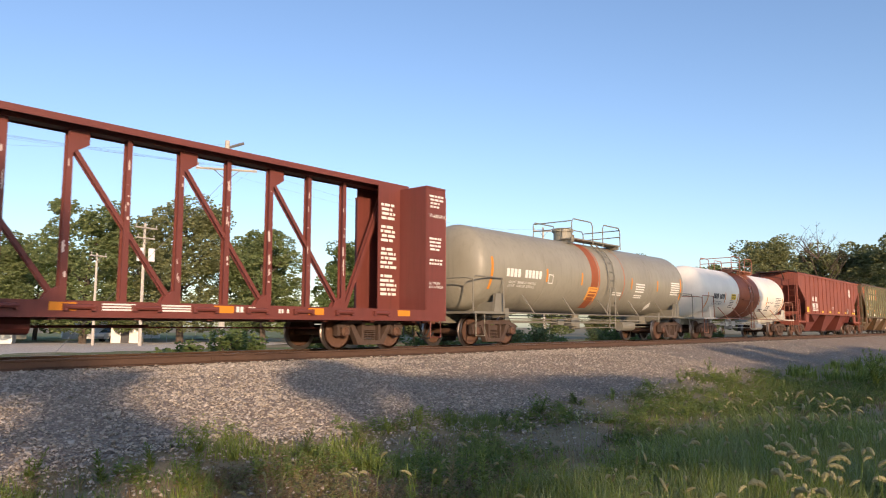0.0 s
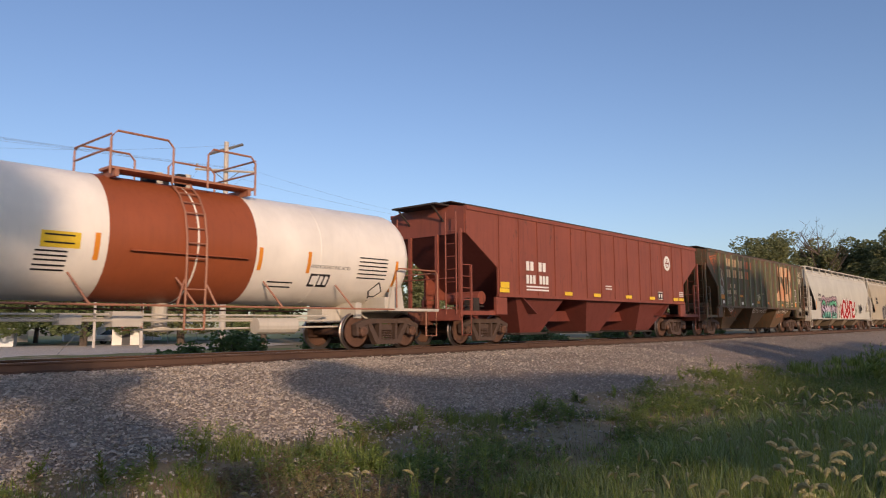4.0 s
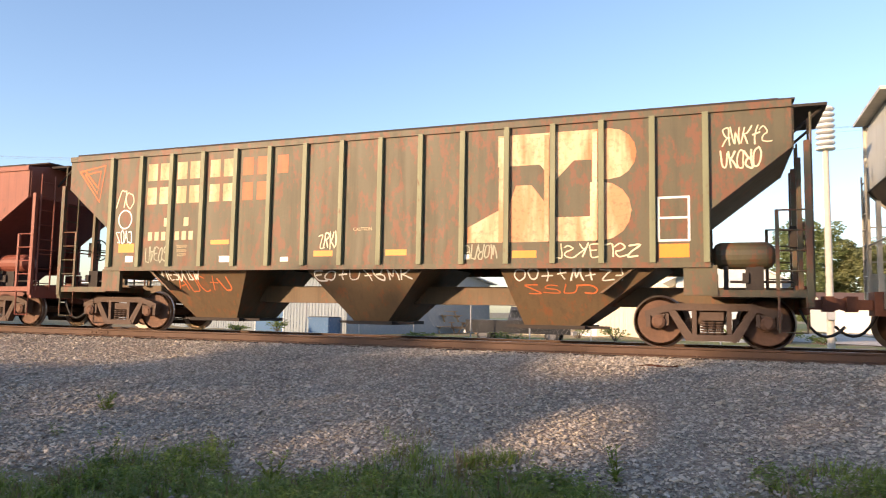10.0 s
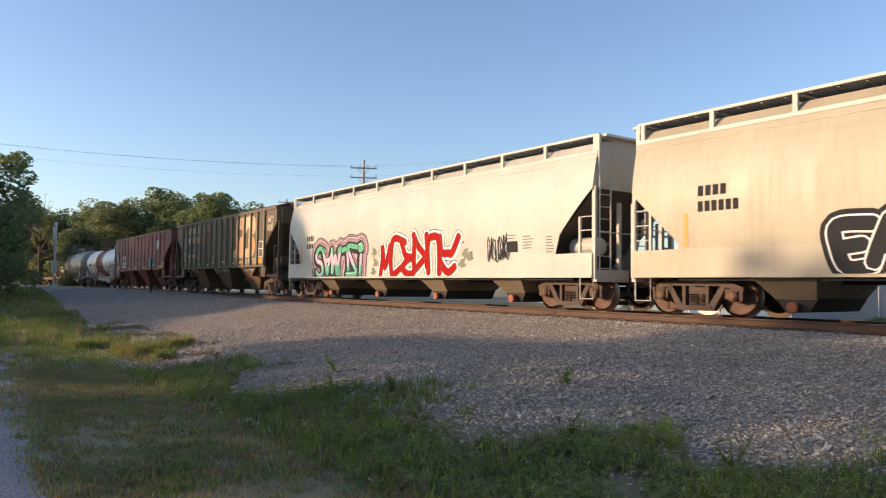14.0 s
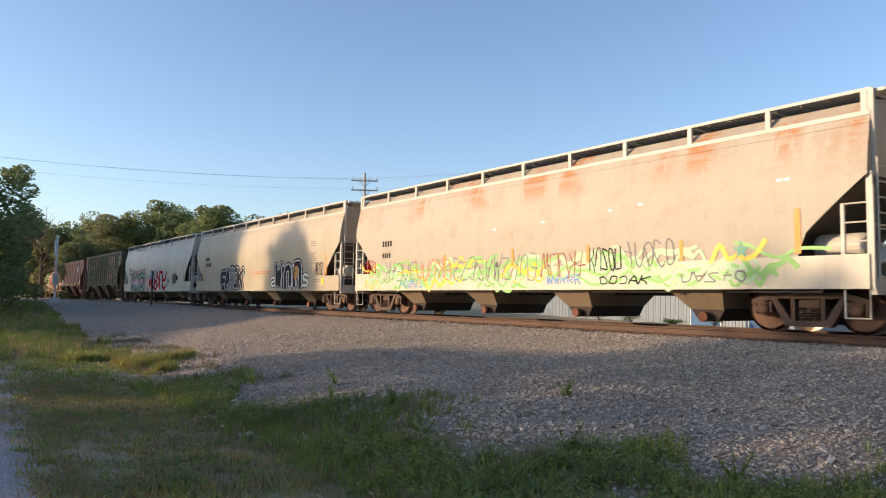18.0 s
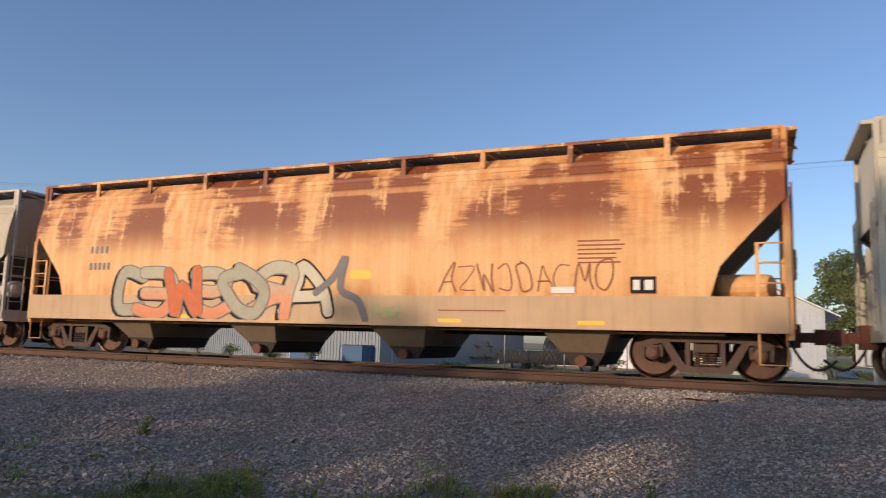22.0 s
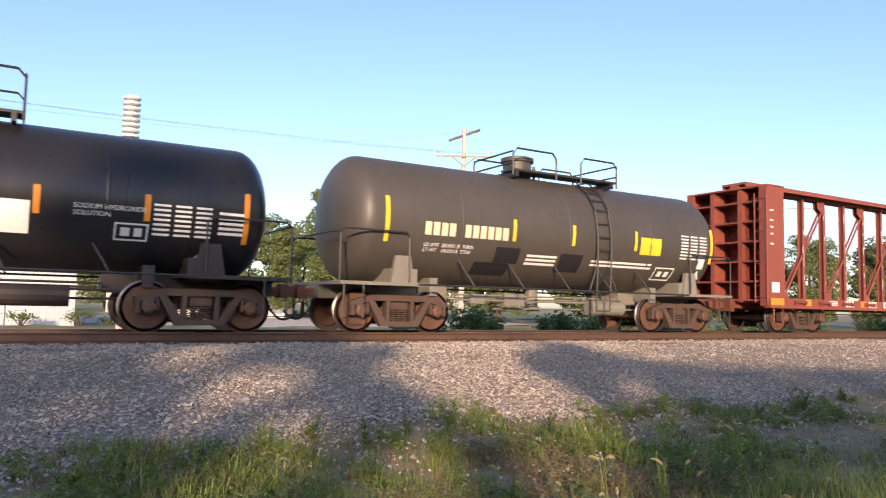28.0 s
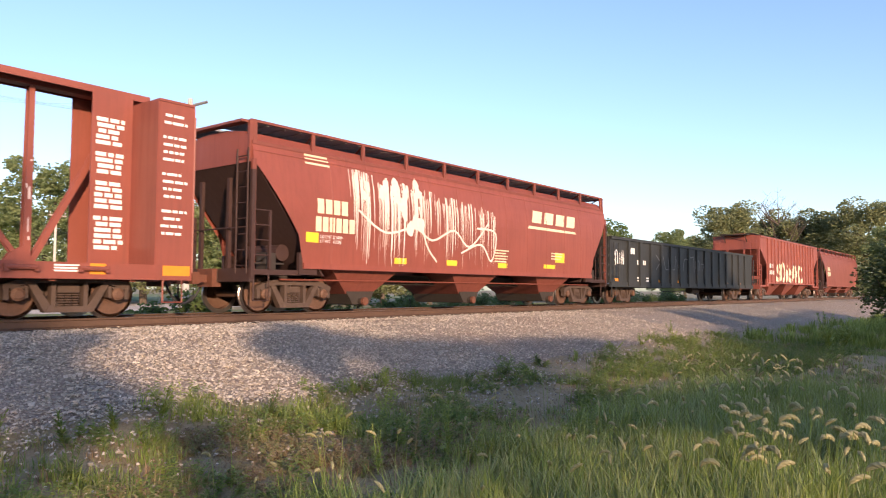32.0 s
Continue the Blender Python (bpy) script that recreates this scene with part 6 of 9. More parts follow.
def car_13():
    car, surf = tank_car("glossy black tank car with white stencils", 1.30, 2.33, 5.95, 4.64, TBLACK, paint("frame_black", (0.04, 0.032, 0.027), 0.55, 0.4, 0.5), RAILBLACK, (-1.4, 1.65), 0.35, "valves")
    mark("number_bar", car, WHITE, surf, chars(-4.48, 1.98, 0.26, "#### ####", 0.58, 0.2))
    words("LD LMT  200400 LB  90900 KG\nLT WT    62600 LB  28400 KG", -4.25, 1.8, 0.07, surf, WHITE, car)
    amber_bars(car, surf, (-5.32, 5.3), 1.65, 2.6, 0.1)
    amber_bars(car, surf, (-2.9, -1.22, 1.86, 3.56), 1.95, 2.42, 0.1)
    mark("notice_text", car, AMBER, surf, wordlines(-2.4, -1.75, (1.9, 2.03, 2.13, 2.2), 0.05, rng))
    mark("notice_label", car, WHITE, surf, [rect(1.36, 1.82, 1.62, 2.15)])
    words("SODIUM HYDROXIDE\nSOLUTION", 2.45, 2.1, 0.085, surf, WHITE, car)
    mark("placard", car, WHITE, surf, [rect(3.1, 3.65, 1.6, 1.63), rect(3.1, 3.65, 1.87, 1.9), rect(3.1, 3.13, 1.6, 1.9), rect(3.62, 3.65, 1.6, 1.9), rect(3.2, 3.35, 1.68, 1.82), rect(3.42, 3.55, 1.68, 1.82)])
    mark("notice_text", car, WHITE, surf, [rect(3.72 + 0.36 * c, 4.0 + 0.36 * c, 1.72 + 0.085 * k, 1.76 + 0.085 * k) for c in range(3) for k in range(7)] + [rect(4.85, 5.3, 1.8 + 0.09 * k, 1.85 + 0.09 * k) for k in range(5)] + [rect(-2.3, -1.85, 1.55 + 0.07 * k, 1.58 + 0.07 * k) for k in range(5)] + [rect(0.7, 1.25, z, z + 0.04) for z in (2.1, 2.02)])
    mark("hazard_diamond", car, WHITE, surf, [[(4.42, 1.3), (4.62, 1.1), (4.82, 1.3), (4.62, 1.5)]])
    part("saddle_box", B((-4.95, -4.35, -1.32, -1.18, 1.38, 1.72)), RAILBLACK, car)
    return car


def car_14():
    car, surf = tank_car("charcoal tank car with a drum hatch and paint-out patches", 1.40, 2.46, 5.65, 4.3, TGREY, RAILGREY, RAILBLACK, (-1.25, 2.1), 1.1, "drum", 0.56)
    mark("number_bar", car, CREAM, surf, chars(-3.9, 2.1, 0.28, "#### ######", 0.56, 0.16))
    words("LD LMT  202400 LB  91800\nLT WT    60600 LB  27500", -3.88, 1.86, 0.08, surf, WHITE, car)
    amber_bars(car, surf, (-4.85, 5.1), 1.9, 2.85, 0.1, YELLOW)
    amber_bars(car, surf, (-1.6, 0.17, 2.24), 2.1, 2.6, 0.09, YELLOW)
    mark("notice_label", car, YELLOW, surf, [rect(2.45, 3.2, 2.02, 2.46)])
    mark("notice_text", car, WHITE, surf, [rect(3.95 + 0.36 * c, 4.22 + 0.36 * c, 1.98 + 0.085 * k, 2.02 + 0.085 * k) for c in range(3) for k in range(8)] + [rect(-1.1, -0.2, z, z + 0.05) for z in (1.78, 1.69, 1.6)] + [rect(0.9, 3.0, z, z + 0.05) for z in (1.75, 1.66)])
    mark("paint_out_patch", car, BLACK, surf, [rect(-2.48, -1.5, 1.32, 1.6), rect(-2.0, -1.32, 1.6, 1.95), rect(-0.1, 0.6, 1.48, 1.9)], 0.009)
    mark("placard", car, WHITE, surf, [rect(3.2, 3.9, 1.4, 1.43), rect(3.2, 3.9, 1.7, 1.73), rect(3.2, 3.23, 1.4, 1.73), rect(3.87, 3.9, 1.4, 1.73), rect(3.35, 3.5, 1.5, 1.63), rect(3.6, 3.75, 1.5, 1.63)])
    mark("hazard_diamond", car, WHITE, surf, [[(4.65, 1.5), (4.82, 1.3), (5.0, 1.5), (4.82, 1.7)], rect(4.72, 4.95, 1.75, 2.0)])
    return car


def car_16():
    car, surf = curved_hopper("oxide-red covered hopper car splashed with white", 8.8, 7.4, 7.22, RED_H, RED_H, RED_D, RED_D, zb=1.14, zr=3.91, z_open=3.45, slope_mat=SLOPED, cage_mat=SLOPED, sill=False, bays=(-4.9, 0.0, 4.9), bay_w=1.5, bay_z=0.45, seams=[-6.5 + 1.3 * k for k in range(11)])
    mark("number_bar", car, CREAM, surf, chars(-7.0, 2.42, 0.36, "####", 0.58, 0.16) + chars(-7.05, 1.98, 0.36, "######", 0.5, 0.12))
    words("LD LMT 223800\nLT WT   62200", -6.9, 1.82, 0.08, surf, WHITE, car)
    splash = plain("splashed_white", (0.68, 0.60, 0.52), 0.6, 0.2, 5)
    r6 = random.Random(16)
    bm = bmesh.new()
    for k in range(210):
        x = -5.9 + r6.random() ** 1.1 * 6.6
        top = 3.72 - (x + 5.9) * 0.09 - r6.random() * 0.35
        ln = r6.uniform(0.3, 2.3) * (1.0 if x < -3.6 else 0.8)
        w = r6.uniform(0.01, 0.04) * (2.4 if top > 3.2 and r6.random() < 0.5 else 1)
        patch(bm, [(x, top), (x + w, top), (x + w * 0.4, max(top - ln, 1.2)), (x + 0.2 * w, max(top - ln, 1.2))], surf, 0.005 + 0.00002 * k, 0.3)
    tagged(part("splash", bm, splash, car, "white liquid splashed and run down the side"), kind="stuff")
    bm = bmesh.new()
    for k in range(16):
        x, z = -5.5 + r6.random() * 2.4, 3.55 - r6.random() ** 1.5 * 1.3
        r = r6.uniform(0.06, 0.2)
        patch(bm, [(x + r * r6.uniform(0.6, 1) * math.cos(a), z + 1.5 * r * r6.uniform(0.6, 1) * math.sin(a)) for a in [i * math.pi / 4 for i in range(8)]], surf, 0.009 + 0.00004 * k, 0.2)
    tagged(part("splash", bm, splash, car), kind="stuff")
    bm = bmesh.new()
    for pts in ([(-5.6, 2.6), (-4.6, 2.1), (-3.4, 2.3), (-2.6, 2.0), (-1.6, 2.35), (-0.8, 1.9), (0.2, 2.7)], [(-1.2, 1.7), (-0.2, 2.0), (0.4, 1.5), (0.6, 2.4), (-0.4, 2.5)], [(-3.2, 2.9), (-2.9, 1.9), (-2.4, 1.4)]):
        stroke(bm, curve2(pts, 5), 0.06, surf, 0.012)
    part("sprayed_scrawl", bm, splash, car)
    mark("swoosh_emblem", car, CREAM, surf, [[(2.6, 2.72), (6.1, 2.72), (6.0, 2.8), (2.7, 2.82)]] + [[(x, 2.95), (x + 0.62, 2.95), (x + 0.78, 3.38), (x + 0.16, 3.38)] for x in (2.9, 3.72, 4.54, 5.36)])
    mark("reflector_strip", car, YELLOW, surf, [rect(-7.35, -6.95, 1.7, 1.94), rect(-4.2, -3.7, 1.28, 1.44), rect(-1.9, -1.4, 1.3, 1.46), rect(0.8, 1.35, 1.3, 1.46), rect(4.5, 5.2, 1.6, 1.95), rect(3.7, 4.5, 1.36, 1.5)])
    mark("stencil_text", car, CREAM, surf, lines(-7.3, -6.4, 3.8, 3, 0.1, 0.05, rng) + lines(0.6, 1.4, 1.85, 5, 0.09, 0.04, rng) + lines(4.2, 5.2, 1.9, 3, 0.1, 0.04, rng))
    return car


def gondola():
    car = thing("gondola_car", "black high-sided gondola car", "gondola car", "train")
    h, z0, z1 = 10.35, 0.9, 2.86
    for t in (-1, 1):
        part("side_sheet", B((-h, h, min(t * 1.46, t * 1.50), max(t * 1.46, t * 1.50), z0, z1)), GOND, car)
        part("top_chord", B((-h, h, min(t * 1.44, t * 1.58), max(t * 1.44, t * 1.58), z1 - 0.1, z1 + 0.02)), GOND, car)
        part("side_sill", B((-h, h, min(t * 1.44, t * 1.56), max(t * 1.44, t * 1.56), z0 - 0.16, z0 + 0.05)), GOND, car)
        for k in range(15):
            x = -8.6 + 17.2 * k / 14
            bm = bmesh.new()
            prism(bm, [(x - 0.1, z0 - 0.1), (x + 0.1, z0 - 0.1), (x + 0.07, z1 - 0.1), (x - 0.07, z1 - 0.1)], t * 1.50, t * 1.60)
            part("side_post", bm, GOND, car)
    for s in (-1, 1):
        part("end_sheet", B((s * h - 0.03, s * h + 0.03, -1.46, 1.46, z0, z1)), GOND, car)
        for z in (1.2, 1.6, 2.0, 2.4):
            part("end_rib", B((min(s * h, s * (h + 0.12)), max(s * h, s * (h + 0.12)), -1.46, 1.46, z, z + 0.1)), GOND, car)
        bogie(car, s * 8.05)
        ladder(car, s * (h - 0.35), -1.62, 1.0, 2.6, GOND, "x", 0.45, 4, 0.016)
        stirrup(car, s * (h - 0.35), GOND, 0.32, 0.85, -1.5)
    part("floor_plate", B((-h, h, -1.44, 1.44, z0 - 0.1, z0 - 0.04)), GOND, car)
    underframe(car, h + 0.1, GOND, deck=0.88)
    brake_gear(car, 1.5, DARK)
    surf = lambda x, z: -1.50
    mark("number_bar", car, WHITE, surf, chars(-8.45, 2.2, 0.26, "###") + chars(-7.6, 1.75, 0.2, "### ##"))
    tag_writing(car, surf, -10.0, -9.0, 1.7, 2.25, WHITE, 91, 6, 0.04)
    tag_writing(car, surf, -5.5, 1.5, 1.6, 2.3, GREYS, 92, 8, 0.05)
    mark("reflector_strip", car, AMBER, surf, [rect(x, x + 0.35, 0.98, 1.1) for x in (-5.2, -2.7, 0.0, 2.5, 5.0, 7.5, -9.9)])
    mark("stencil_text", car, WHITE, surf, [rect(-7.6, -7.2, z, z + 0.06) for z in (1.0, 1.12)] + [rect(-6.6, -6.3, z, z + 0.06) for z in (1.0, 1.12)])
    return car


def car_18():
    car, surf = ribbed_hopper("red ribbed covered hopper car with pale graffiti", 8.7, 7.2, 1.2, 4.25, 3.4, 2.4, 7.0, RED_H, RED_H, RED_D, [-7.0 + 0.933 * k for k in range(16)], [(-5.9, -2.9, -4.8, -3.6), (-1.45, 1.45, -0.5, 0.5), (2.9, 5.9, 3.6, 4.8)], 0.06, 0.08, 0.34)
    piece(car, surf, ["snake", "ring", "wave", "loop", "peak", "fork", "bent"], -4.6, 3.0, 1.25, 2.6, 0.3, [CREAM], GREYS, 95, 0.05, zmin=1.22)
    mark("number_bar", car, WHITE, surf, chars(-6.6, 2.2, 0.3, "####") + chars(-6.6, 1.75, 0.28, "######", 0.5), 0.03)
    return car


def car_19():
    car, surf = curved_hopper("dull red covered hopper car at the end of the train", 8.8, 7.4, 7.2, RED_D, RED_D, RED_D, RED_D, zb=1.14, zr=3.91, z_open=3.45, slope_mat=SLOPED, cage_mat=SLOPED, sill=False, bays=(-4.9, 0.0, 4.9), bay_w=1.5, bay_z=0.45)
    mark("number_bar", car, CREAM, surf, chars(-7.0, 2.42, 0.36, "####", 0.58, 0.16) + chars(-7.05, 1.98, 0.36, "######", 0.5, 0.12))
    return car


for make, c in ((car_1, -63.5), (car_2, -42.2), (car_3, -25.5), (car_4, -8.48), (car_5, 9.53), (car_6, 28.17), (car_7, 47.56), (car_8, 67.2), (car_9, 86.79), (car_10, 106.42), (car_11, 126.58), (car_12, 146.74), (car_13, 163.29), (car_14, 176.32), (car_15, 195.46), (car_16, 217.38), (gondola, 236.97), (car_18, 257.9), (car_19, 277.6)):
    TRAIN.append((make(), c))

# ---- ground, track bed and road ----
def smooth(a, b, x):
    t = min(max((x - a) / (b - a), 0.0), 1.0)
    return t * t * (3 - 2 * t)


def fbm(x, y, s):
    return noise.noise((x * s, y * s, 3.7)) + 0.5 * noise.noise((x * s * 2.1, y * s * 2.1, 8.1))


PROFILE_Y = [-400, -6, 1.2, 4.4, 6.4, 7.6, 11.7, 13.2, 16.8, 18.3, 20.6, 24, 30, 4000]
PROFILE_Z = [-1.0, -1.0, -1.0, -1.10, -1.0, -0.86, -0.29, -0.235, -0.235, -0.29, -0.85, -0.95, -0.9, -0.9]
TOE_X = [-60, -30, -22, -14, -10, -6, -3, 0, 4, 10, 16, 22, 40, 90]
TOE_Y = [6.6, 5.3, 4.8, 3.9, 4.2, 5.4, 6.6, 6.9, 7.9, 7.5, 7.8, 8.1, 6.6, 6.5]


def toe(x):
    return float(np.interp(x, TOE_X, TOE_Y)) + 0.35 * noise.noise((x * 0.7, 0, 0)) + 0.15 * noise.noise((x * 2.3, 5, 0))


def height(x, y):
    z = float(np.interp(y, PROFILE_Y, PROFILE_Z))
    # near the crossing the gravel lies almost level with the rails
    k = smooth(-30, -54, x) * smooth(0.5, 6, y) * (1 - smooth(17, 26, y))
    z += (-0.06 - z) * k
    # the bed spreads wider on this stretch
    w = smooth(-24, -18, x) * (1 - smooth(-9, -4, x)) * smooth(3.2, 6.5, y) * (1 - smooth(8, 11.5, y))
    z += 0.22 * w
    if 1.5 < y < 12.8 or y > 19:
        z += 0.045 * fbm(x, y, 0.55) * (1 if y < 30 else 2)
    return z


def grid(name, xs, ys, mat, zf, keep=None, smooth_it=True):
    idx, vs, fs = {}, [], []
    for i, x in enumerate(xs):
        for j, y in enumerate(ys):
            idx[i, j] = len(vs)
            vs.append((x, y, zf(x, y)))
    for i in range(len(xs) - 1):
        for j in range(len(ys) - 1):
            if keep is None or keep((xs[i] + xs[i + 1]) / 2, (ys[j] + ys[j + 1]) / 2):
                fs.append((idx[i, j], idx[i + 1, j], idx[i + 1, j + 1], idx[i, j + 1]))
    me = bpy.data.meshes.new(name)
    me.from_pydata(vs, [], fs)
    me.materials.append(mat)
    if smooth_it:
        me.shade_smooth()
    return new(name, me)


def ground_material(name, one, two, bare, dark):
    m, t, b = nodes_of(name)
    v = coords(t, (1, 1, 1))
    a, c2, f = noise_of(t, 0.35, v, 4), noise_of(t, 2.6, v, 5), noise_of(t, 40, v, 4)
    c = mixed(t, ramp(t, a, [(0.35, G3(0)), (0.65, G3(1))]), one, two)
    c = mixed(t, ramp(t, c2, [(0.5, G3(0)), (0.72, G3(0.8))]), c, bare)
    c = mixed(t, ramp(t, f, [(0.4, G3(0)), (0.8, G3(0.6))]), c, dark)
    t.links.new(c, b.inputs["Base Color"])
    b.inputs["Roughness"].default_value = 0.95
    bumped(t, b, f, 0.6, 0.03)
    return m


def gravel_material(name, col, scale=26.0, var=0.45, dist=0.025):
    m, t, b = nodes_of(name)
    v = coords(t, (1, 1, 1))
    vo = t.nodes.new("ShaderNodeTexVoronoi")
    vo.inputs["Scale"].default_value = scale
    t.links.new(v, vo.inputs["Vector"])
    sep = t.nodes.new("ShaderNodeSeparateColor")
    t.links.new(vo.outputs["Color"], sep.inputs[0])
    big = noise_of(t, 0.5, v, 4)
    lo, hi = tuple(x * (1 - var) for x in col), tuple(min(1, x * (1 + var)) for x in col)
    c = mixed(t, sep.outputs[0], lo, hi)
    c = mixed(t, ramp(t, big, [(0.35, G3(0)), (0.7, G3(0.45))]), c, tuple(x * y for x, y in zip(col, (0.95, 0.72, 0.55))))
    # shade in the gaps between stones, painted as darker cell edges
    c = mixed(t, ramp(t, vo.outputs["Distance"], [(0.3, G3(0)), (0.75, G3(0.5))]), c, tuple(x * 0.35 for x in col))
    t.links.new(c, b.inputs["Base Color"])
    b.inputs["Roughness"].default_value = 0.9
    inv = t.nodes.new("ShaderNodeMath")
    inv.operation = "SUBTRACT"
    inv.inputs[0].default_value = 1.0
    t.links.new(vo.outputs["Distance"], inv.inputs[1])
    bumped(t, b, inv.outputs[0], 0.9, dist)
    return m


EARTH = ground_material("grassy_earth", (0.24, 0.215, 0.105), (0.32, 0.255, 0.15), (0.38, 0.28, 0.185), (0.13, 0.105, 0.06))
BALLAST = gravel_material("crushed_stone", (0.35, 0.30, 0.245), 32.0, 0.38, 0.035)
ROADMAT = gravel_material("packed_gravel_road", (0.36, 0.34, 0.34), 38.0, 0.25, 0.008)
LOTMAT = gravel_material("pale_gravel_lot", (0.74, 0.66, 0.55), 14.0, 0.2, 0.01)
STONE = plain("ballast_stone", (0.42, 0.37, 0.305), 0.85, 0.28, 9, 0, 0.3, 0.008, island=True)
RAILM = plain("rail_side_rust", (0.098, 0.056, 0.037), 0.75, 0.3, 3, 0.1)
RAILTOP = plain("rail_head_polished", (0.40, 0.34, 0.31), 0.32, 0.15, 5, 0.9)
TIE = plain("creosoted_tie", (0.07, 0.05, 0.036), 0.9, 0.35, 5, 0, 0.4, 0.02, obj_random=True)

near_x = [-70 + 0.8 * k for k in range(176)]
xs = [-3000, -1200, -500, -250, -140, -95] + near_x + [95, 140, 250, 500, 1200, 3000]
ys = [-3000, -800, -250, -90, -40, -20, -10, -6] + [-4 + 0.5 * k for k in range(60)] + [27, 30, 36, 44, 54, 66, 80, 100, 140, 220, 400, 900, 3000]
tagged(grid("ground", xs, ys, EARTH, height), "weedy grass and bare earth beside the railway", "ground", "", "structure")
bx = [-120 + 1.2 * k for k in range(60)] + [-48 + 0.5 * k for k in range(220)] + [62 + 1.5 * k for k in range(90)]
by = [2.4 + 0.3 * k for k in range(72)]
bed = grid("ballast_bed", bx, by, BALLAST, lambda x, y: height(x, y) + 0.035 - 0.10 * (1 - smooth(-0.5, 0.5, min(y - toe(x), 23 - y))), lambda x, y: y > toe(x) - 0.35 and y < 23.2)
tagged(bed, "grey-brown crushed stone ballast shoulder under the track", "ballast", "", "structure")
road = grid("road", [-110 + 1.0 * k for k in range(126)], [-5 + 0.35 * k for k in range(20)], ROADMAT, lambda x, y: height(x, y) + 0.02 - 0.08 * smooth(-0.3, 0.4, y - float(np.interp(x, (-30, -14, -10.6, -6.4, 0), (1.7, 1.6, 1.47, 1.07, 0.85))) + 0.12 * fbm(x, 0, 0.8)) - 0.08 * smooth(-4, -5, y))
tagged(road, "grey packed gravel lane with worn edges", "road", "", "structure")
lot = [(-1, 56), (4, 70), (12, 78), (26, 70), (44, 62), (40, 52), (24, 43), (12, 42), (5, 47)]
bm = bmesh.new()
bm.faces.new([bm.verts.new((x, y, -0.86)) for x, y in lot])
tagged(part("gravel_lot", bm, LOTMAT, None), "pale dusty gravel lot behind the tracks", "gravel lot", "", "structure")


LAWN = ground_material("lawn_turf", (0.135, 0.175, 0.050), (0.190, 0.205, 0.075), (0.23, 0.21, 0.10), (0.09, 0.12, 0.035))
lawn = grid("lawn_near", [-18 + 1.5 * k for k in range(60)], [19.2 + 1.0 * k for k in range(25)], LAWN, lambda x, y: height(x, y) + 0.03 - 0.06 * (1 - smooth(19.2, 21.0, y)))
tagged(lawn, "mown green lawn strip behind the railway", "lawn", "", "structure")
lawn = grid("lawn_far", [-60, -30, 0, 20, 40, 60, 90, 130], [79, 90, 110, 140, 180], LAWN, lambda x, y: -0.84)
tagged(lawn, "green lawn beyond the gravel lot", "lawn", "", "structure")


def stones():
    """Loose ballast stones, joined: rough broken lumps."""
    rs = np.random.RandomState(5)
    cells = []
    for x0, x1, dens in ((-60, -34, 14), (-34, -20, 60), (-20, -10, 200), (-10, 12, 540), (12, 24, 190), (24, 44, 55), (44, 75, 14)):
        n = int((x1 - x0) * 10.0 * dens)
        X, Y = rs.uniform(x0, x1, n), 3.2 + 10.75 * rs.uniform(0, 1, n) ** 1.15
        cells.append(np.stack([X, Y], 1))
    P = np.concatenate(cells)
    keep = []
    for x, y in P:
        d = y - toe(x)
        keep.append(d > 0 or (d > -2.6 and rs.rand() < 0.5 * math.exp(d * 1.1)))
    P = P[np.array(keep)]
    n = len(P)
    Z = np.array([height(x, y) + 0.035 for x, y in P])
    cube = np.array([(1, 0.3, -0.4), (-0.2, 1, -0.4), (-0.9, -0.6, -0.4), (0.7, -0.8, 0.5), (0.5, 0.8, 0.6), (-0.9, 0.2, 0.7)], float) * 1.15
    quads = np.array([(3, 4, 5), (0, 4, 3), (0, 1, 4), (1, 5, 4), (1, 2, 5), (2, 3, 5), (2, 0, 3)])
    size = rs.uniform(0.0095, 0.020, (n, 1, 1)) * (1 + (rs.rand(n, 1, 1) > 0.93) * 0.7)
    V = cube[None] * size * rs.uniform(0.6, 1.3, (n, 6, 3)) * np.stack([rs.uniform(0.8, 1.5, n), rs.uniform(0.8, 1.2, n), rs.uniform(0.5, 0.9, n)], 1)[:, None]
    a = rs.uniform(0, 6.28, n)
    tl = rs.uniform(-0.6, 0.6, n)
    c, s = np.cos(a)[:, None], np.sin(a)[:, None]
    x, y, z = V[..., 0], V[..., 1], V[..., 2]
    ct, st = np.cos(tl)[:, None], np.sin(tl)[:, None]
    x, z = x * ct - z * st, x * st + z * ct
    V = np.stack([x * c - y * s + P[:, :1], x * s + y * c + P[:, 1:], z + Z[:, None] + 0.4 * size[:, :, 0]], -1)
    me = bpy.data.meshes.new("ballast_stones")
    me.from_pydata(V.reshape(-1, 3).tolist(), [], (quads[None] + 6 * np.arange(n)[:, None, None]).reshape(-1, 3).tolist())
    me.materials.append(STONE)
    tagged(new("ballast_stones", me), "loose grey and tan ballast stones on the shoulder", "ballast stones", "", "stuff")


stones()


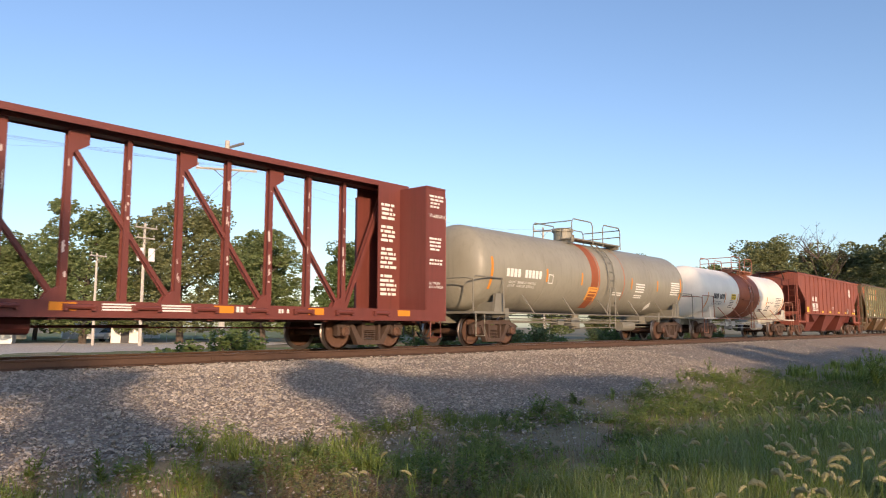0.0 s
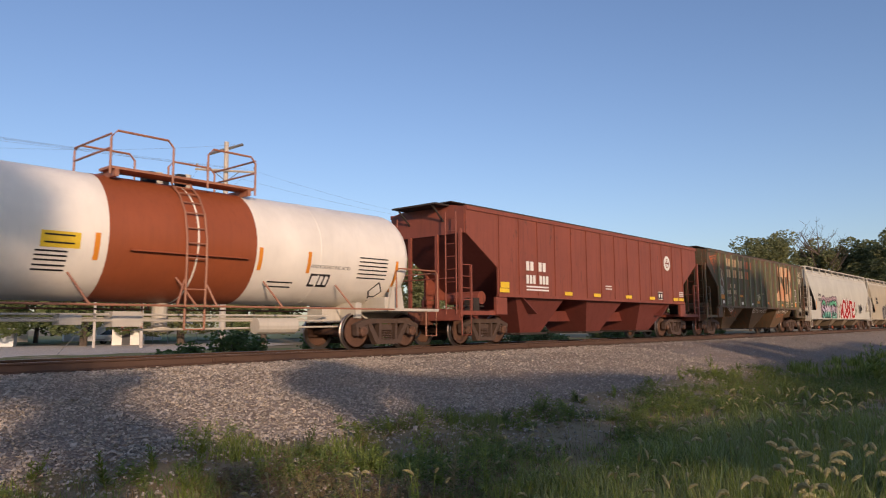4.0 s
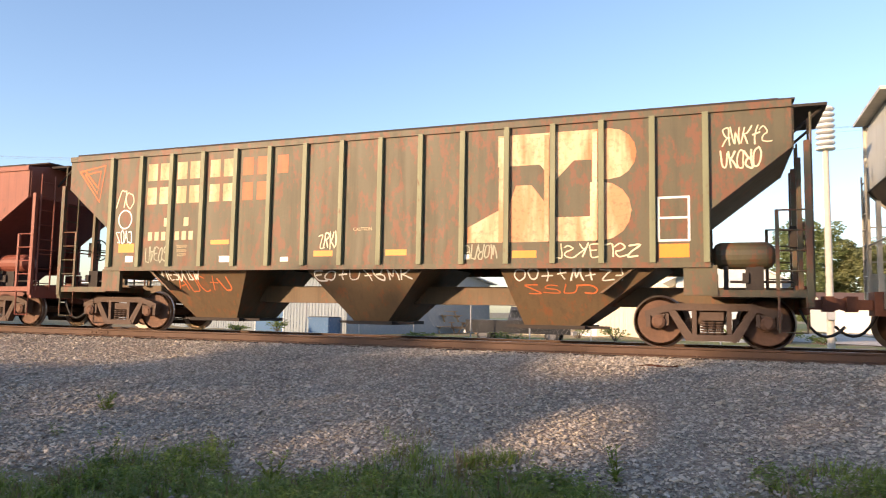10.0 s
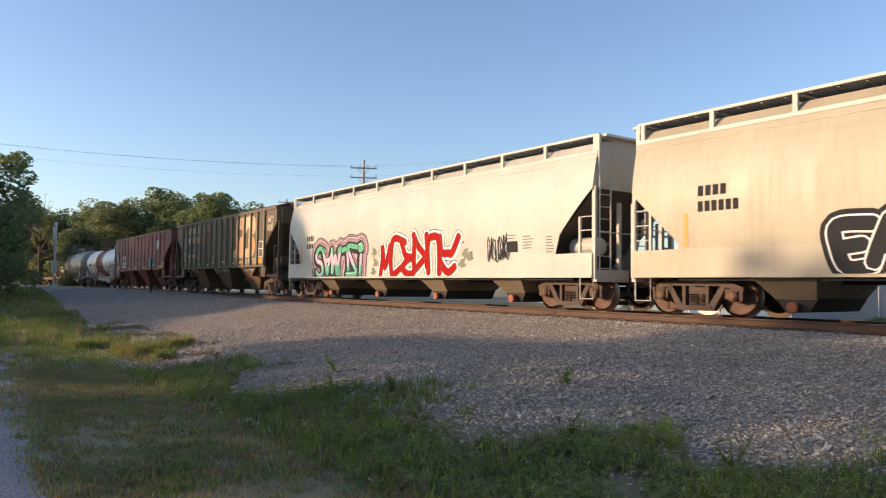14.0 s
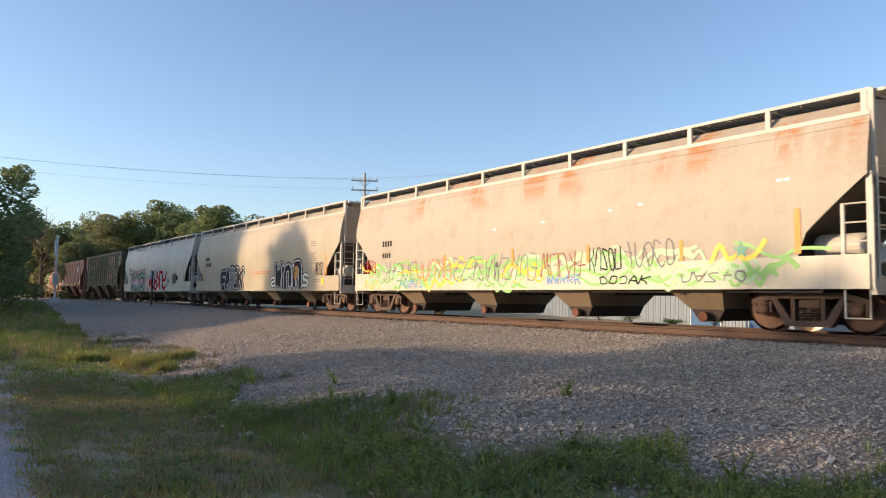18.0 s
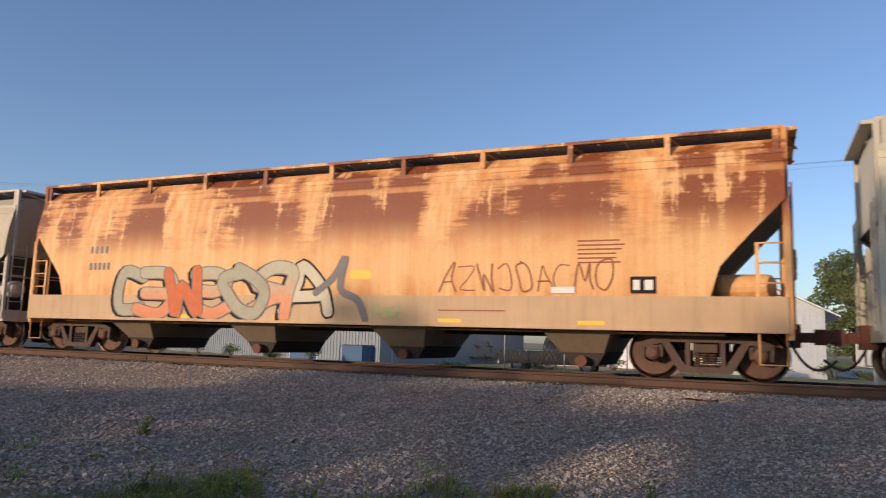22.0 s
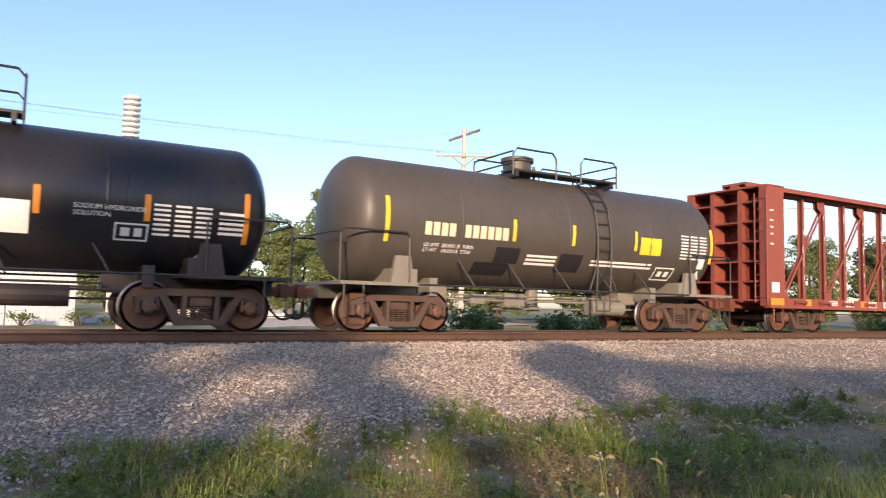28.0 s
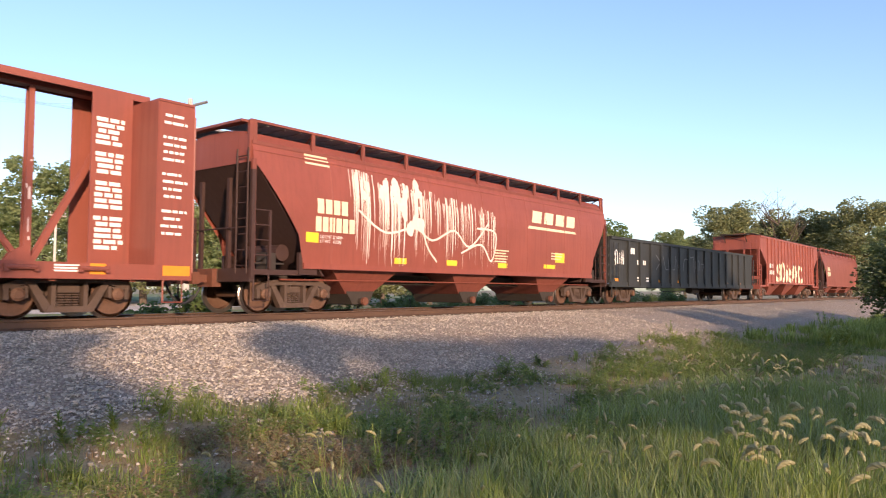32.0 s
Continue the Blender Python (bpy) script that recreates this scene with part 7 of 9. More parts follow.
def track():
    sec = [(-0.07, -0.185), (0.07, -0.185), (0.07, -0.172), (0.012, -0.15), (0.009, -0.05), (0.036, -0.035), (0.036, -0.006), (0.028, 0.0), (-0.028, 0.0), (-0.036, -0.006), (-0.036, -0.035), (-0.009, -0.05), (-0.012, -0.15), (-0.07, -0.172)]
    bm = bmesh.new()
    L = 11.9
    rings(bm, [[(x, y, z) for y, z in sec] for x in (-L / 2 + 0.004, L / 2 - 0.004)])
    bm.faces.ensure_lookup_table()
    for f in bm.faces:
        if all(v.co.z > -0.01 for v in f.verts):
            f.material_index = 1
    me = mesh_of(bm, RAILM, RAILTOP)
    bar = mesh_of(B((-0.3, 0.3, -0.035, -0.014, -0.14, -0.06), *[(x - 0.02, x + 0.02, -0.05, -0.035, -0.115, -0.08) for x in (-0.22, -0.08, 0.08, 0.22)]), RAILM)
    for name, y in (("rail_near", TRACK_Y - 0.755), ("rail_far", TRACK_Y + 0.755)):
        r = thing(name, "rusty steel running rail with a worn bright head", "rail", "", "structure")
        for k in range(-22, 26):
            x = k * L + 3.1 + (0 if "near" in name else 5.5)
            shared("rail_length", me, r, Matrix.Translation((x, y, 0)))
            if abs(x) < 70:
                shared("joint_bar", bar, r, Matrix.Translation((x + L / 2, y, 0)))
    tie = mesh_of(B((-0.11, 0.11, -1.32, 1.32, -0.36, -0.19)), TIE)
    plate = mesh_of(B((-0.1, 0.1, -0.17, 0.17, -0.19, -0.178), (-0.04, -0.015, -0.1, -0.075, -0.178, -0.15), (0.015, 0.04, 0.075, 0.1, -0.178, -0.15)), RAILM)
    bedt = thing("track_ties", "weathered creosoted wooden ties half buried in ballast", "ties", "", "structure")
    for k in range(-110, 140):
        x = k * 0.52
        shared("tie", tie, bedt, pose(x, TRACK_Y + 0.03 * noise.noise((k, 0, 0)), 0.005 * (k % 3), 0, 0, 0.6 * noise.noise((k * 1.7, 3, 0))))
    for k in range(-50, 60):
        for y in (-0.755, 0.755):
            shared("tie_plate", plate, bedt, Matrix.Translation((k * 0.52, TRACK_Y + y, 0)))


track()

# ---- things behind the track ----
POLEW = plain("pale_pole", (0.50, 0.46, 0.40), 0.85, 0.2, 3)
WIRE = plain("wire", (0.16, 0.16, 0.165), 0.6, 0.1, 3)
GLASSI = plain("insulator", (0.30, 0.30, 0.30), 0.3, 0.1, 9)
SIGW = plain("white_enamel", (0.78, 0.78, 0.76), 0.45, 0.08, 4)
ALU = plain("dull_aluminium", (0.45, 0.46, 0.47), 0.45, 0.15, 5, 0.6)
BLUEWALL = plain("blue_grey_cladding", (0.25, 0.30, 0.33), 0.6, 0.12, 1.2, 0, 0.1)
GREYWALL = plain("silver_cladding", (0.50, 0.55, 0.58), 0.5, 0.12, 1.2, 0.2, 0.1)
TANWALL = plain("cream_cladding", (0.74, 0.66, 0.50), 0.6, 0.08, 1.0, 0, 0.1)
WHITEWALL = plain("white_cladding", (0.80, 0.79, 0.75), 0.6, 0.06, 1.0, 0, 0.1)
ROOFW = plain("white_metal_roof", (0.72, 0.73, 0.74), 0.45, 0.08, 1.0, 0.2)
ROOFB = plain("brown_shingle_roof", (0.17, 0.10, 0.075), 0.9, 0.3, 4)
DOORD = plain("dark_opening", (0.06, 0.06, 0.065), 0.7, 0.2, 3)
WOOD = plain("pale_lumber", (0.42, 0.28, 0.15), 0.8, 0.3, 6)
CARBLK = plain("car_black", (0.03, 0.032, 0.036), 0.25, 0.1, 3, 0.2)
GLASS = plain("dark_glass", (0.03, 0.035, 0.04), 0.08, 0.1, 3)
BLUEB = plain("bin_blue", (0.06, 0.14, 0.26), 0.6, 0.15, 3)
REDM = plain("machine_red", (0.40, 0.07, 0.04), 0.5, 0.25, 4)


def put(ob, x, y, z=-0.9, rz=0.0):
    ob.matrix_basis = pose(x, y, z, 0, 0, rz)
    return ob


def pole(x, y, top, base=-0.9, r=0.15, arms=(), label="tall weathered wooden utility pole with a crossarm", mat=None):
    """arms: (height, half length, bearing in degrees, pins)."""
    p = thing("utility_pole", label, "utility pole", "poles along the track")
    part("shaft", tube(bmesh.new(), [(0, 0, 0), (0, 0, (top - base) / 2), (0, 0, top - base)], r, 10, 0, r * 0.68), mat or POLEW, p)
    for z, hl, brg, pins in arms:
        d = Vector((math.cos(radians(brg)), math.sin(radians(brg)), 0))
        n = Vector((-d.y, d.x, 0)) * (r + 0.05)
        part("crossarm", tube(bmesh.new(), [d * -hl + n * -1 + Vector((0, 0, z - base)), d * hl + n * -1 + Vector((0, 0, z - base))], 0.06, 4), mat or POLEW, p)
        for s in (-1, 1):
            part("arm_brace", Tb([d * s * hl * 0.45 + n * -1 + Vector((0, 0, z - base)), n * -0.8 + Vector((0, 0, z - base - 0.55))], 0.02), WIRE, p)
        for k in range(pins):
            u = -hl + 0.1 + (2 * hl - 0.2) * k / max(pins - 1, 1)
            o = d * u - n + Vector((0, 0, z - base + 0.06))
            part("insulator", tube(Tb([o, o + Vector((0, 0, 0.14))], 0.02), [o + Vector((0, 0, 0.1)), o + Vector((0, 0, 0.22))], 0.055, 8), GLASSI, p)
    return put(p, x, y, base)


def wire(a, b, sag=0.6, r=0.004, name="overhead_wire"):
    a, b = Vector(a), Vector(b)
    pts = [a.lerp(b, t) - Vector((0, 0, sag * 4 * t * (1 - t))) for t in (k / 14 for k in range(15))]
    tagged(part(name, Tb(pts, r, 4), WIRE, None), "thin dark overhead wire strung between utility poles", "wire", "overhead wires")


BIG = pole(20.3, 32.4, 10.1, r=0.17, arms=((8.55, 1.5, -30, 2),))
part("upper_arm", Tb([(-0.75, 0.35, 10.3), (0.75, -0.35, 10.95)], 0.075, 4), WIRE, BIG, "dark slanting upper arm")
part("guy_wire", Tb([(0, 0, 9.0), (-5.5, 6, 0.2)], 0.012, 4), WIRE, BIG)
pole(22.4, 35.8, 5.4, label="short pale wooden stub pole beside a taller one")
pole(63.1, 41.2, 10.9, r=0.15, arms=((10.5, 1.1, -40, 3),))
TR = pole(26.8, 54.0, 8.6, r=0.14, arms=((8.2, 1.0, 10, 3), (7.4, 0.8, 10, 2)), label="wooden utility pole with white transformer cans")
for s in (-0.45, 0.45):
    part("transformer", tube(bmesh.new(), [(s, -0.35, 6.5), (s, -0.35, 7.5)], 0.25, 12), SIGW, TR, "white transformer can")
pole(25.2, 58.5, 6.4, r=0.12, arms=((6.2, 0.8, 20, 2),))
pole(-52.6, 29.6, 11.0, r=0.15, arms=((10.3, 1.1, 60, 4), (9.5, 1.1, 60, 3)))
pole(-55.6, 30.6, 9.0, r=0.13, arms=((8.8, 1.0, 60, 3),))
pole(-83, 36, 11.0, r=0.14, arms=((10.6, 1.0, 60, 3),))
pole(-62.0, -6.0, 11.2, r=0.15, base=-1.0, arms=((10.6, 1.1, 60, 4),))
for dz, k in ((10.5, 0.0), (10.45, 0.9), (9.65, 0.3), (10.5, -0.8)):
    wire((-52.6 + 0.45 * k, 29.6 + 0.8 * k, dz), (-62 + 0.4 * k, -6 + 0.8 * k, dz + 0.3), 0.7)
    wire((-52.6 + 0.45 * k, 29.6 + 0.8 * k, dz), (20.3 + k, 32.2 - 0.5 * k, 8.7), 1.6)
wire((-83, 36, 10.8), (-52.6, 29.6, 10.4), 0.6)
for k in (-1.3, 1.3):
    wire((20.3 + 0.87 * k, 32.4 - 0.5 * k, 8.7), (63.1, 41.2, 10.7), 1.0)
    wire((20.3 + 0.87 * k, 32.4 - 0.5 * k, 8.7), (26.8, 54, 8.3), 0.6)
wire((20.7, 32.2, 10.0), (4.2, 35.1, 7.8), 0.4)


def siren():
    s = thing("warning_siren", "white stacked-disc warning siren on a wooden pole", "siren")
    part("shaft", tube(bmesh.new(), [(0, 0, 0), (0, 0, 8.8)], 0.16, 10, 0, 0.12), POLEW, s)
    for k in range(8):
        z = 8.75 + 0.25 * k
        prof = [(0.14, z), (0.37, z + 0.02), (0.40, z + 0.07), (0.30, z + 0.16), (0.14, z + 0.2)]
        bm = bmesh.new()
        rings(bm, [[(r * math.cos(a), r * math.sin(a), zz) for a in (2 * math.pi * i / 20 for i in range(20))] for r, zz in prof])
        part("horn_disc", bm, SIGW, s)
    part("junction_box", B((-0.16, 0.16, -0.32, -0.14, 1.4, 2.0)), ALU, s)
    put(s, 4.2, 35.1)


siren()


def clad_wall(parent, x0, x1, z0, z1, y, mat, pitch=0.9):
    """Ribbed sheet cladding, sheet by sheet, on the side that faces -y."""
    n = max(1, round((x1 - x0) / pitch))
    w = (x1 - x0) / n
    bm = B((0.004, w - 0.004, -0.02, 0.03, 0, z1 - z0))
    k = max(2, round(w / 0.3))
    for i in range(k):
        u = w * (i + 0.5) / k
        box(bm, u - 0.025, u + 0.025, -0.055, -0.019, 0, z1 - z0)
    me = mesh_of(bm, mat)
    for i in range(n):
        shared("cladding_sheet", me, parent, Matrix.Translation((x0 + i * w, y, z0)))


def building(label, w, d, h, ridge, wall, roof, x, y, rz=0.0, gable_front=False, z=-0.95, over=0.4, cat="shed"):
    """A plain metal building; its front lies on y = 0 and runs from x = 0 to w."""
    b = thing("shed_building", label, cat)
    clad_wall(b, 0, w, 0, h, 0, wall)
    part("wall", B((0, 0.06, 0.03, d, 0, h), (w - 0.06, w, 0.03, d, 0, h), (0, w, d - 0.06, d, 0, h)), wall, b)
    bm = bmesh.new()
    if gable_front:
        for s, e in ((-over, w / 2), (w + over, w / 2)):
            zl = h - (ridge - h) * over / (w / 2)
            rings(bm, [[(s, yy, zl), (e, yy, ridge), (e, yy, ridge + 0.08), (s, yy, zl + 0.08)] for yy in (-over, d + over)])
        g = bmesh.new()
        prism(g, [(0, h), (w, h), (w / 2, ridge - 0.02)], -0.03, 0.05)
        part("gable", g, wall, b)
    else:
        for s, e in ((-over, d / 2), (d + over, d / 2)):
            zl = h - (ridge - h) * over / (d / 2)
            rings(bm, [[(xx, s, zl), (xx, e, ridge), (xx, e, ridge + 0.08), (xx, s, zl + 0.08)] for xx in (-over, w + over)])
        for xx in (0.03, w - 0.05):
            g = bmesh.new()
            rings(g, [[(xx, 0, h), (xx, d, h), (xx, d / 2, ridge - 0.02)], [(xx + 0.05, 0, h), (xx + 0.05, d, h), (xx + 0.05, d / 2, ridge - 0.02)]])
            part("gable", g, wall, b)
    part("roof", bm, roof, b)
    return put(b, x, y, z, rz), b


def opening(b, x0, x1, z0, z1, mat, name, y=-0.07):
    part(name, B((x0, x1, y, y + 0.06, z0, z1)), mat, b)
    part(name + "_frame", B((x0 - 0.07, x0, y - 0.02, y + 0.06, z0, z1), (x1, x1 + 0.07, y - 0.02, y + 0.06, z0, z1), (x0 - 0.07, x1 + 0.07, y - 0.02, y + 0.06, z1, z1 + 0.07)), SIGW, b)


_, wh = building("long blue-grey metal warehouse with ribbed cladding", 40, 14, 3.6, 5.0, BLUEWALL, ROOFW, -58.5, 51.5, -19.5)
opening(wh, 31, 34, 0, 2.6, BLUEB, "roller_door")
_, tb = building("cream metal building with a low gable roof", 11.5, 16, 4.3, 6.6, TANWALL, ROOFW, -14.2, 50.5, 0, True)
opening(tb, 9.6, 10.1, 2.1, 3.1, DOORD, "window")
opening(tb, 3.0, 6.0, 0, 3.2, SIGW, "roller_door")
_, gs = building("silver-grey corrugated shed with a white gable roof", 5.6, 12, 3.7, 5.1, GREYWALL, ROOFW, -2.6, 44.4, 0, True, over=0.7)
_, wb = building("long white building with a brown shingle roof", 12.0, 10, 2.7, 4.1, WHITEWALL, ROOFB, 9.5, 79.5, 3)
opening(wb, 9.2, 11.2, 0, 2.1, DOORD, "door")
part("porch_roof", B((8.6, 11.9, -2.2, 0, 2.3, 2.42), (8.7, 8.85, -2.15, -2.0, 0, 2.3), (11.6, 11.75, -2.15, -2.0, 0, 2.3)), ROOFW, wb)
_, ws = building("small white garden shed with double doors", 2.4, 2.4, 1.9, 2.55, WHITEWALL, ROOFW, 30.0, 66.0, -35, True, over=0.15)
opening(ws, 0.85, 1.55, 0, 1.5, DOORD, "door")
_, hs = building("pale house with a grey roof among trees", 11, 8, 2.8, 5.0, WHITEWALL, ROOFB, 36, 92, -20, cat="house")
opening(hs, 2, 3.2, 1.0, 2.1, GLASS, "window")
opening(hs, 6, 7, 0, 2.1, DOORD, "door")
_, h2 = building("cream house with a brown roof beyond the lot", 9, 8, 2.7, 4.8, TANWALL, ROOFB, 24, 96, -10, cat="house")
opening(h2, 2, 3.2, 1.0, 2.1, GLASS, "window")
opening(h2, 5, 6.2, 1.0, 2.1, GLASS, "window")


def canopy():
    c = thing("party_canopy", "pale blue-grey canopy tent on thin poles", "canopy")
    bm = bmesh.new()
    rings(bm, [[(-1.6, -1.6, 2.0), (1.6, -1.6, 2.0), (1.6, 1.6, 2.0), (-1.6, 1.6, 2.0)], [(-0.05, -0.05, 2.9), (0.05, -0.05, 2.9), (0.05, 0.05, 2.9), (-0.05, 0.05, 2.9)]])
    part("cover", bm, plain("canopy_cloth", (0.45, 0.50, 0.56), 0.8, 0.1, 3), c)
    for x in (-1.55, 1.55):
        for y in (-1.55, 1.55):
            part("pole", Tb([(x, y, 0), (x, y, 2.05)], 0.03), ALU, c)
    put(c, 38.5, 70.5)


canopy()


def wheel_at(parent, x, y, r=0.36):
    bm = bmesh.new()
    lathe(bm, [(r * 0.6, y - 0.11), (r, y - 0.1), (r, y + 0.1), (r * 0.6, y + 0.11)], 18)
    for v in bm.verts:
        v.co.x += x
        v.co.z += r
    t = part("tyre", bm, RUBBER, parent)
    bm = bmesh.new()
    lathe(bm, [(0.05, y - 0.125), (r * 0.6, y - 0.118), (r * 0.6, y + 0.118), (0.05, y + 0.125)], 14)
    for v in bm.verts:
        v.co.x += x
        v.co.z += r
    part("rim", bm, GREYS, parent)


def vehicle(label, kind, L, coat, x, y, rz):
    v = thing(kind, label, kind.replace("_", " "))
    bm = bmesh.new()
    h = L / 2
    if kind == "pickup_truck":
        prism(bm, [(-h, 0.45), (h, 0.45), (h, 0.95), (h - 0.1, 1.05), (h - 1.5, 1.12), (-h, 1.12)], -0.95, 0.95)
        part("body", bm, coat, v)
        bm = bmesh.new()
        rings(bm, [[(-0.5, -0.9, 1.12), (h - 1.4, -0.9, 1.12), (h - 1.4, 0.9, 1.12), (-0.5, 0.9, 1.12)], [(-0.35, -0.75, 1.8), (h - 2.2, -0.75, 1.8), (h - 2.2, 0.75, 1.8), (-0.35, 0.75, 1.8)]])
        part("cab", bm, coat, v)
        part("side_window", B((-0.3, 0.75, -0.875, -0.86, 1.25, 1.65)), GLASS, v)
    else:
        prism(bm, [(-h, 0.35), (h, 0.35), (h, 0.75), (h - 1.0, 0.9), (-h + 0.5, 0.95), (-h, 0.85)], -0.88, 0.88)
        part("body", bm, coat, v)
        bm = bmesh.new()
        rings(bm, [[(-h + 0.5, -0.84, 0.92), (h - 1.1, -0.84, 0.9), (h - 1.1, 0.84, 0.9), (-h + 0.5, 0.84, 0.92)], [(-h + 1.2, -0.68, 1.42), (h - 2.0, -0.68, 1.42), (h - 2.0, 0.68, 1.42), (-h + 1.2, 0.68, 1.42)]])
        part("cabin", bm, GLASS, v)
        part("roof", B((-h + 1.25, h - 2.05, -0.66, 0.66, 1.42, 1.46)), coat, v)
    for sx in (-1, 1):
        for sy in (-0.82, 0.82):
            wheel_at(v, sx * (h - 0.95), sy)
    part("headlight", B((h - 0.02, h + 0.02, -0.85, -0.55, 0.7, 0.85)), SIGW, v)
    part("bumper", B((h, h + 0.1, -0.9, 0.9, 0.42, 0.58), (-h - 0.1, -h, -0.9, 0.9, 0.42, 0.58)), ALU, v)
    put(v, x, y, -0.93, rz)


vehicle("black pickup truck parked behind a chain-link fence", "pickup_truck", 5.4, CARBLK, -9.9, 36.9, 4)
vehicle("white saloon car parked on the gravel lot", "car", 4.6, SIGW, 34.5, 74.0, 10)
box_ = thing("utility_cabinet", "grey steel utility cabinet standing on the lawn", "utility cabinet")
part("body", B((-1.3, 1.3, -0.7, 0.7, 0.1, 1.5)), ALU, box_)
part("door", B((-1.2, -0.05, -0.74, -0.7, 0.25, 1.35)), GREYWALL, box_)
part("door", B((0.05, 1.2, -0.74, -0.7, 0.25, 1.35)), GREYWALL, box_)
part("lid", B((-1.38, 1.38, -0.8, 0.78, 1.5, 1.6)), SIGW, box_)
part("plinth", B((-1.25, 1.25, -0.65, 0.65, -0.05, 0.1)), GREYWALL, box_)
put(box_, 22.4, 71.0, -0.85, -30)


def picnic_table(x, y, rz, z=-0.9):
    p = thing("picnic_table", "pale wooden picnic table with fixed benches", "picnic table", "picnic tables in the yard")
    for k in range(5):
        part("table_plank", B((-0.9, 0.9, -0.37 + 0.15 * k, -0.24 + 0.15 * k, 0.72, 0.76)), WOOD, p)
    for t in (-1, 1):
        for k in range(2):
            a = t * (0.62 + 0.15 * k)
            part("bench_plank", B((-0.9, 0.9, a - 0.065, a + 0.065, 0.42, 0.46)), WOOD, p)
    for sx in (-0.65, 0.65):
        part("bench_support", B((sx - 0.02, sx + 0.02, -0.85, 0.85, 0.33, 0.42)), WOOD, p)
        part("top_support", B((sx - 0.02, sx + 0.02, -0.36, 0.36, 0.63, 0.72)), WOOD, p)
        for t in (-1, 1):
            bm = bmesh.new()
            rings(bm, [[(sx + 0.021, t * (c - 0.05), zz), (sx + 0.021, t * (c + 0.05), zz), (sx + 0.06, t * (c + 0.05), zz), (sx + 0.06, t * (c - 0.05), zz)] for c, zz in ((0.68, 0.0), (0.24, 0.72))])
            part("leg", bm, WOOD, p)
    put(p, x, y, z, rz)


for k, (x, y) in enumerate(((-20.4, 47.5), (-18.2, 46.8), (-16.2, 47.4), (-22.6, 48.4))):
    picnic_table(x, y, 35 + 24 * k)
picnic_table(-18.0, 47.0, 64, -0.14)


def yard_tank(x, y, rz):
    t = thing("storage_tank", "rusty white cylinder tank on a steel stand", "tank")
    bm = bmesh.new()
    rings(bm, [[(xx, r * math.cos(a), 1.95 + r * math.sin(a)) for a in (2 * math.pi * i / 20 for i in range(20))] for xx, r in ((-1.3, 0.02), (-1.25, 0.4), (-1.1, 0.58), (1.1, 0.58), (1.25, 0.4), (1.3, 0.02))])
    part("vessel", bm, RAILPALE, t, "", True)
    for xx in (-0.8, 0.8):
        for s in (-1, 1):
            part("leg", Tb([(xx, s * 0.4, 1.6), (xx + 0.1, s * 0.7, 0)], 0.05), REDM, t)
        part("cross_brace", Tb([(xx, -0.6, 0.5), (xx, 0.6, 1.3)], 0.03), REDM, t)
    put(t, x, y, -0.9, rz)


yard_tank(-24.5, 49.5, 12)
bin_ = thing("waste_bin", "dark blue steel bin against the warehouse", "bin")
part("body", B((-0.9, 0.9, -0.5, 0.5, 0, 0.95)), BLUEB, bin_)
part("rim", B((-0.95, 0.95, -0.55, 0.55, 0.95, 1.03)), BLUEB, bin_)
part("lid", B((-0.9, 0.9, -0.5, 0.5, 1.03, 1.08)), RUBBER, bin_)
put(bin_, -22.3, 38.2, -0.93, -19)


def fence():
    f = thing("chain_link_fence", "galvanised chain-link fence with a pipe top rail", "fence")
    pts = [Vector((-20.5 + 2.9 * k, 33.2 + 0.42 * k, 0)) for k in range(8)]
    for p in pts:
        part("fence_post", Tb([p, p + Vector((0, 0, 1.95))], 0.035, 8), ALU, f)
    for a, b in zip(pts, pts[1:]):
        part("top_rail", Tb([a + Vector((0, 0, 1.9)), b + Vector((0, 0, 1.9))], 0.025, 6), ALU, f)
        bm = bmesh.new()
        for k in range(15):
            u = k / 14
            tube(bm, [a.lerp(b, u), a.lerp(b, min(u + 0.35, 1)) + Vector((0, 0, 1.85 * min(1, (1 - u) / 0.35)))], 0.0018, 3)
            tube(bm, [a.lerp(b, u), a.lerp(b, max(u - 0.35, 0)) + Vector((0, 0, 1.85 * min(1, u / 0.35)))], 0.0018, 3)
        part("wire_mesh", bm, ALU, f)
    put(f, 0, 0, -0.92)


fence()


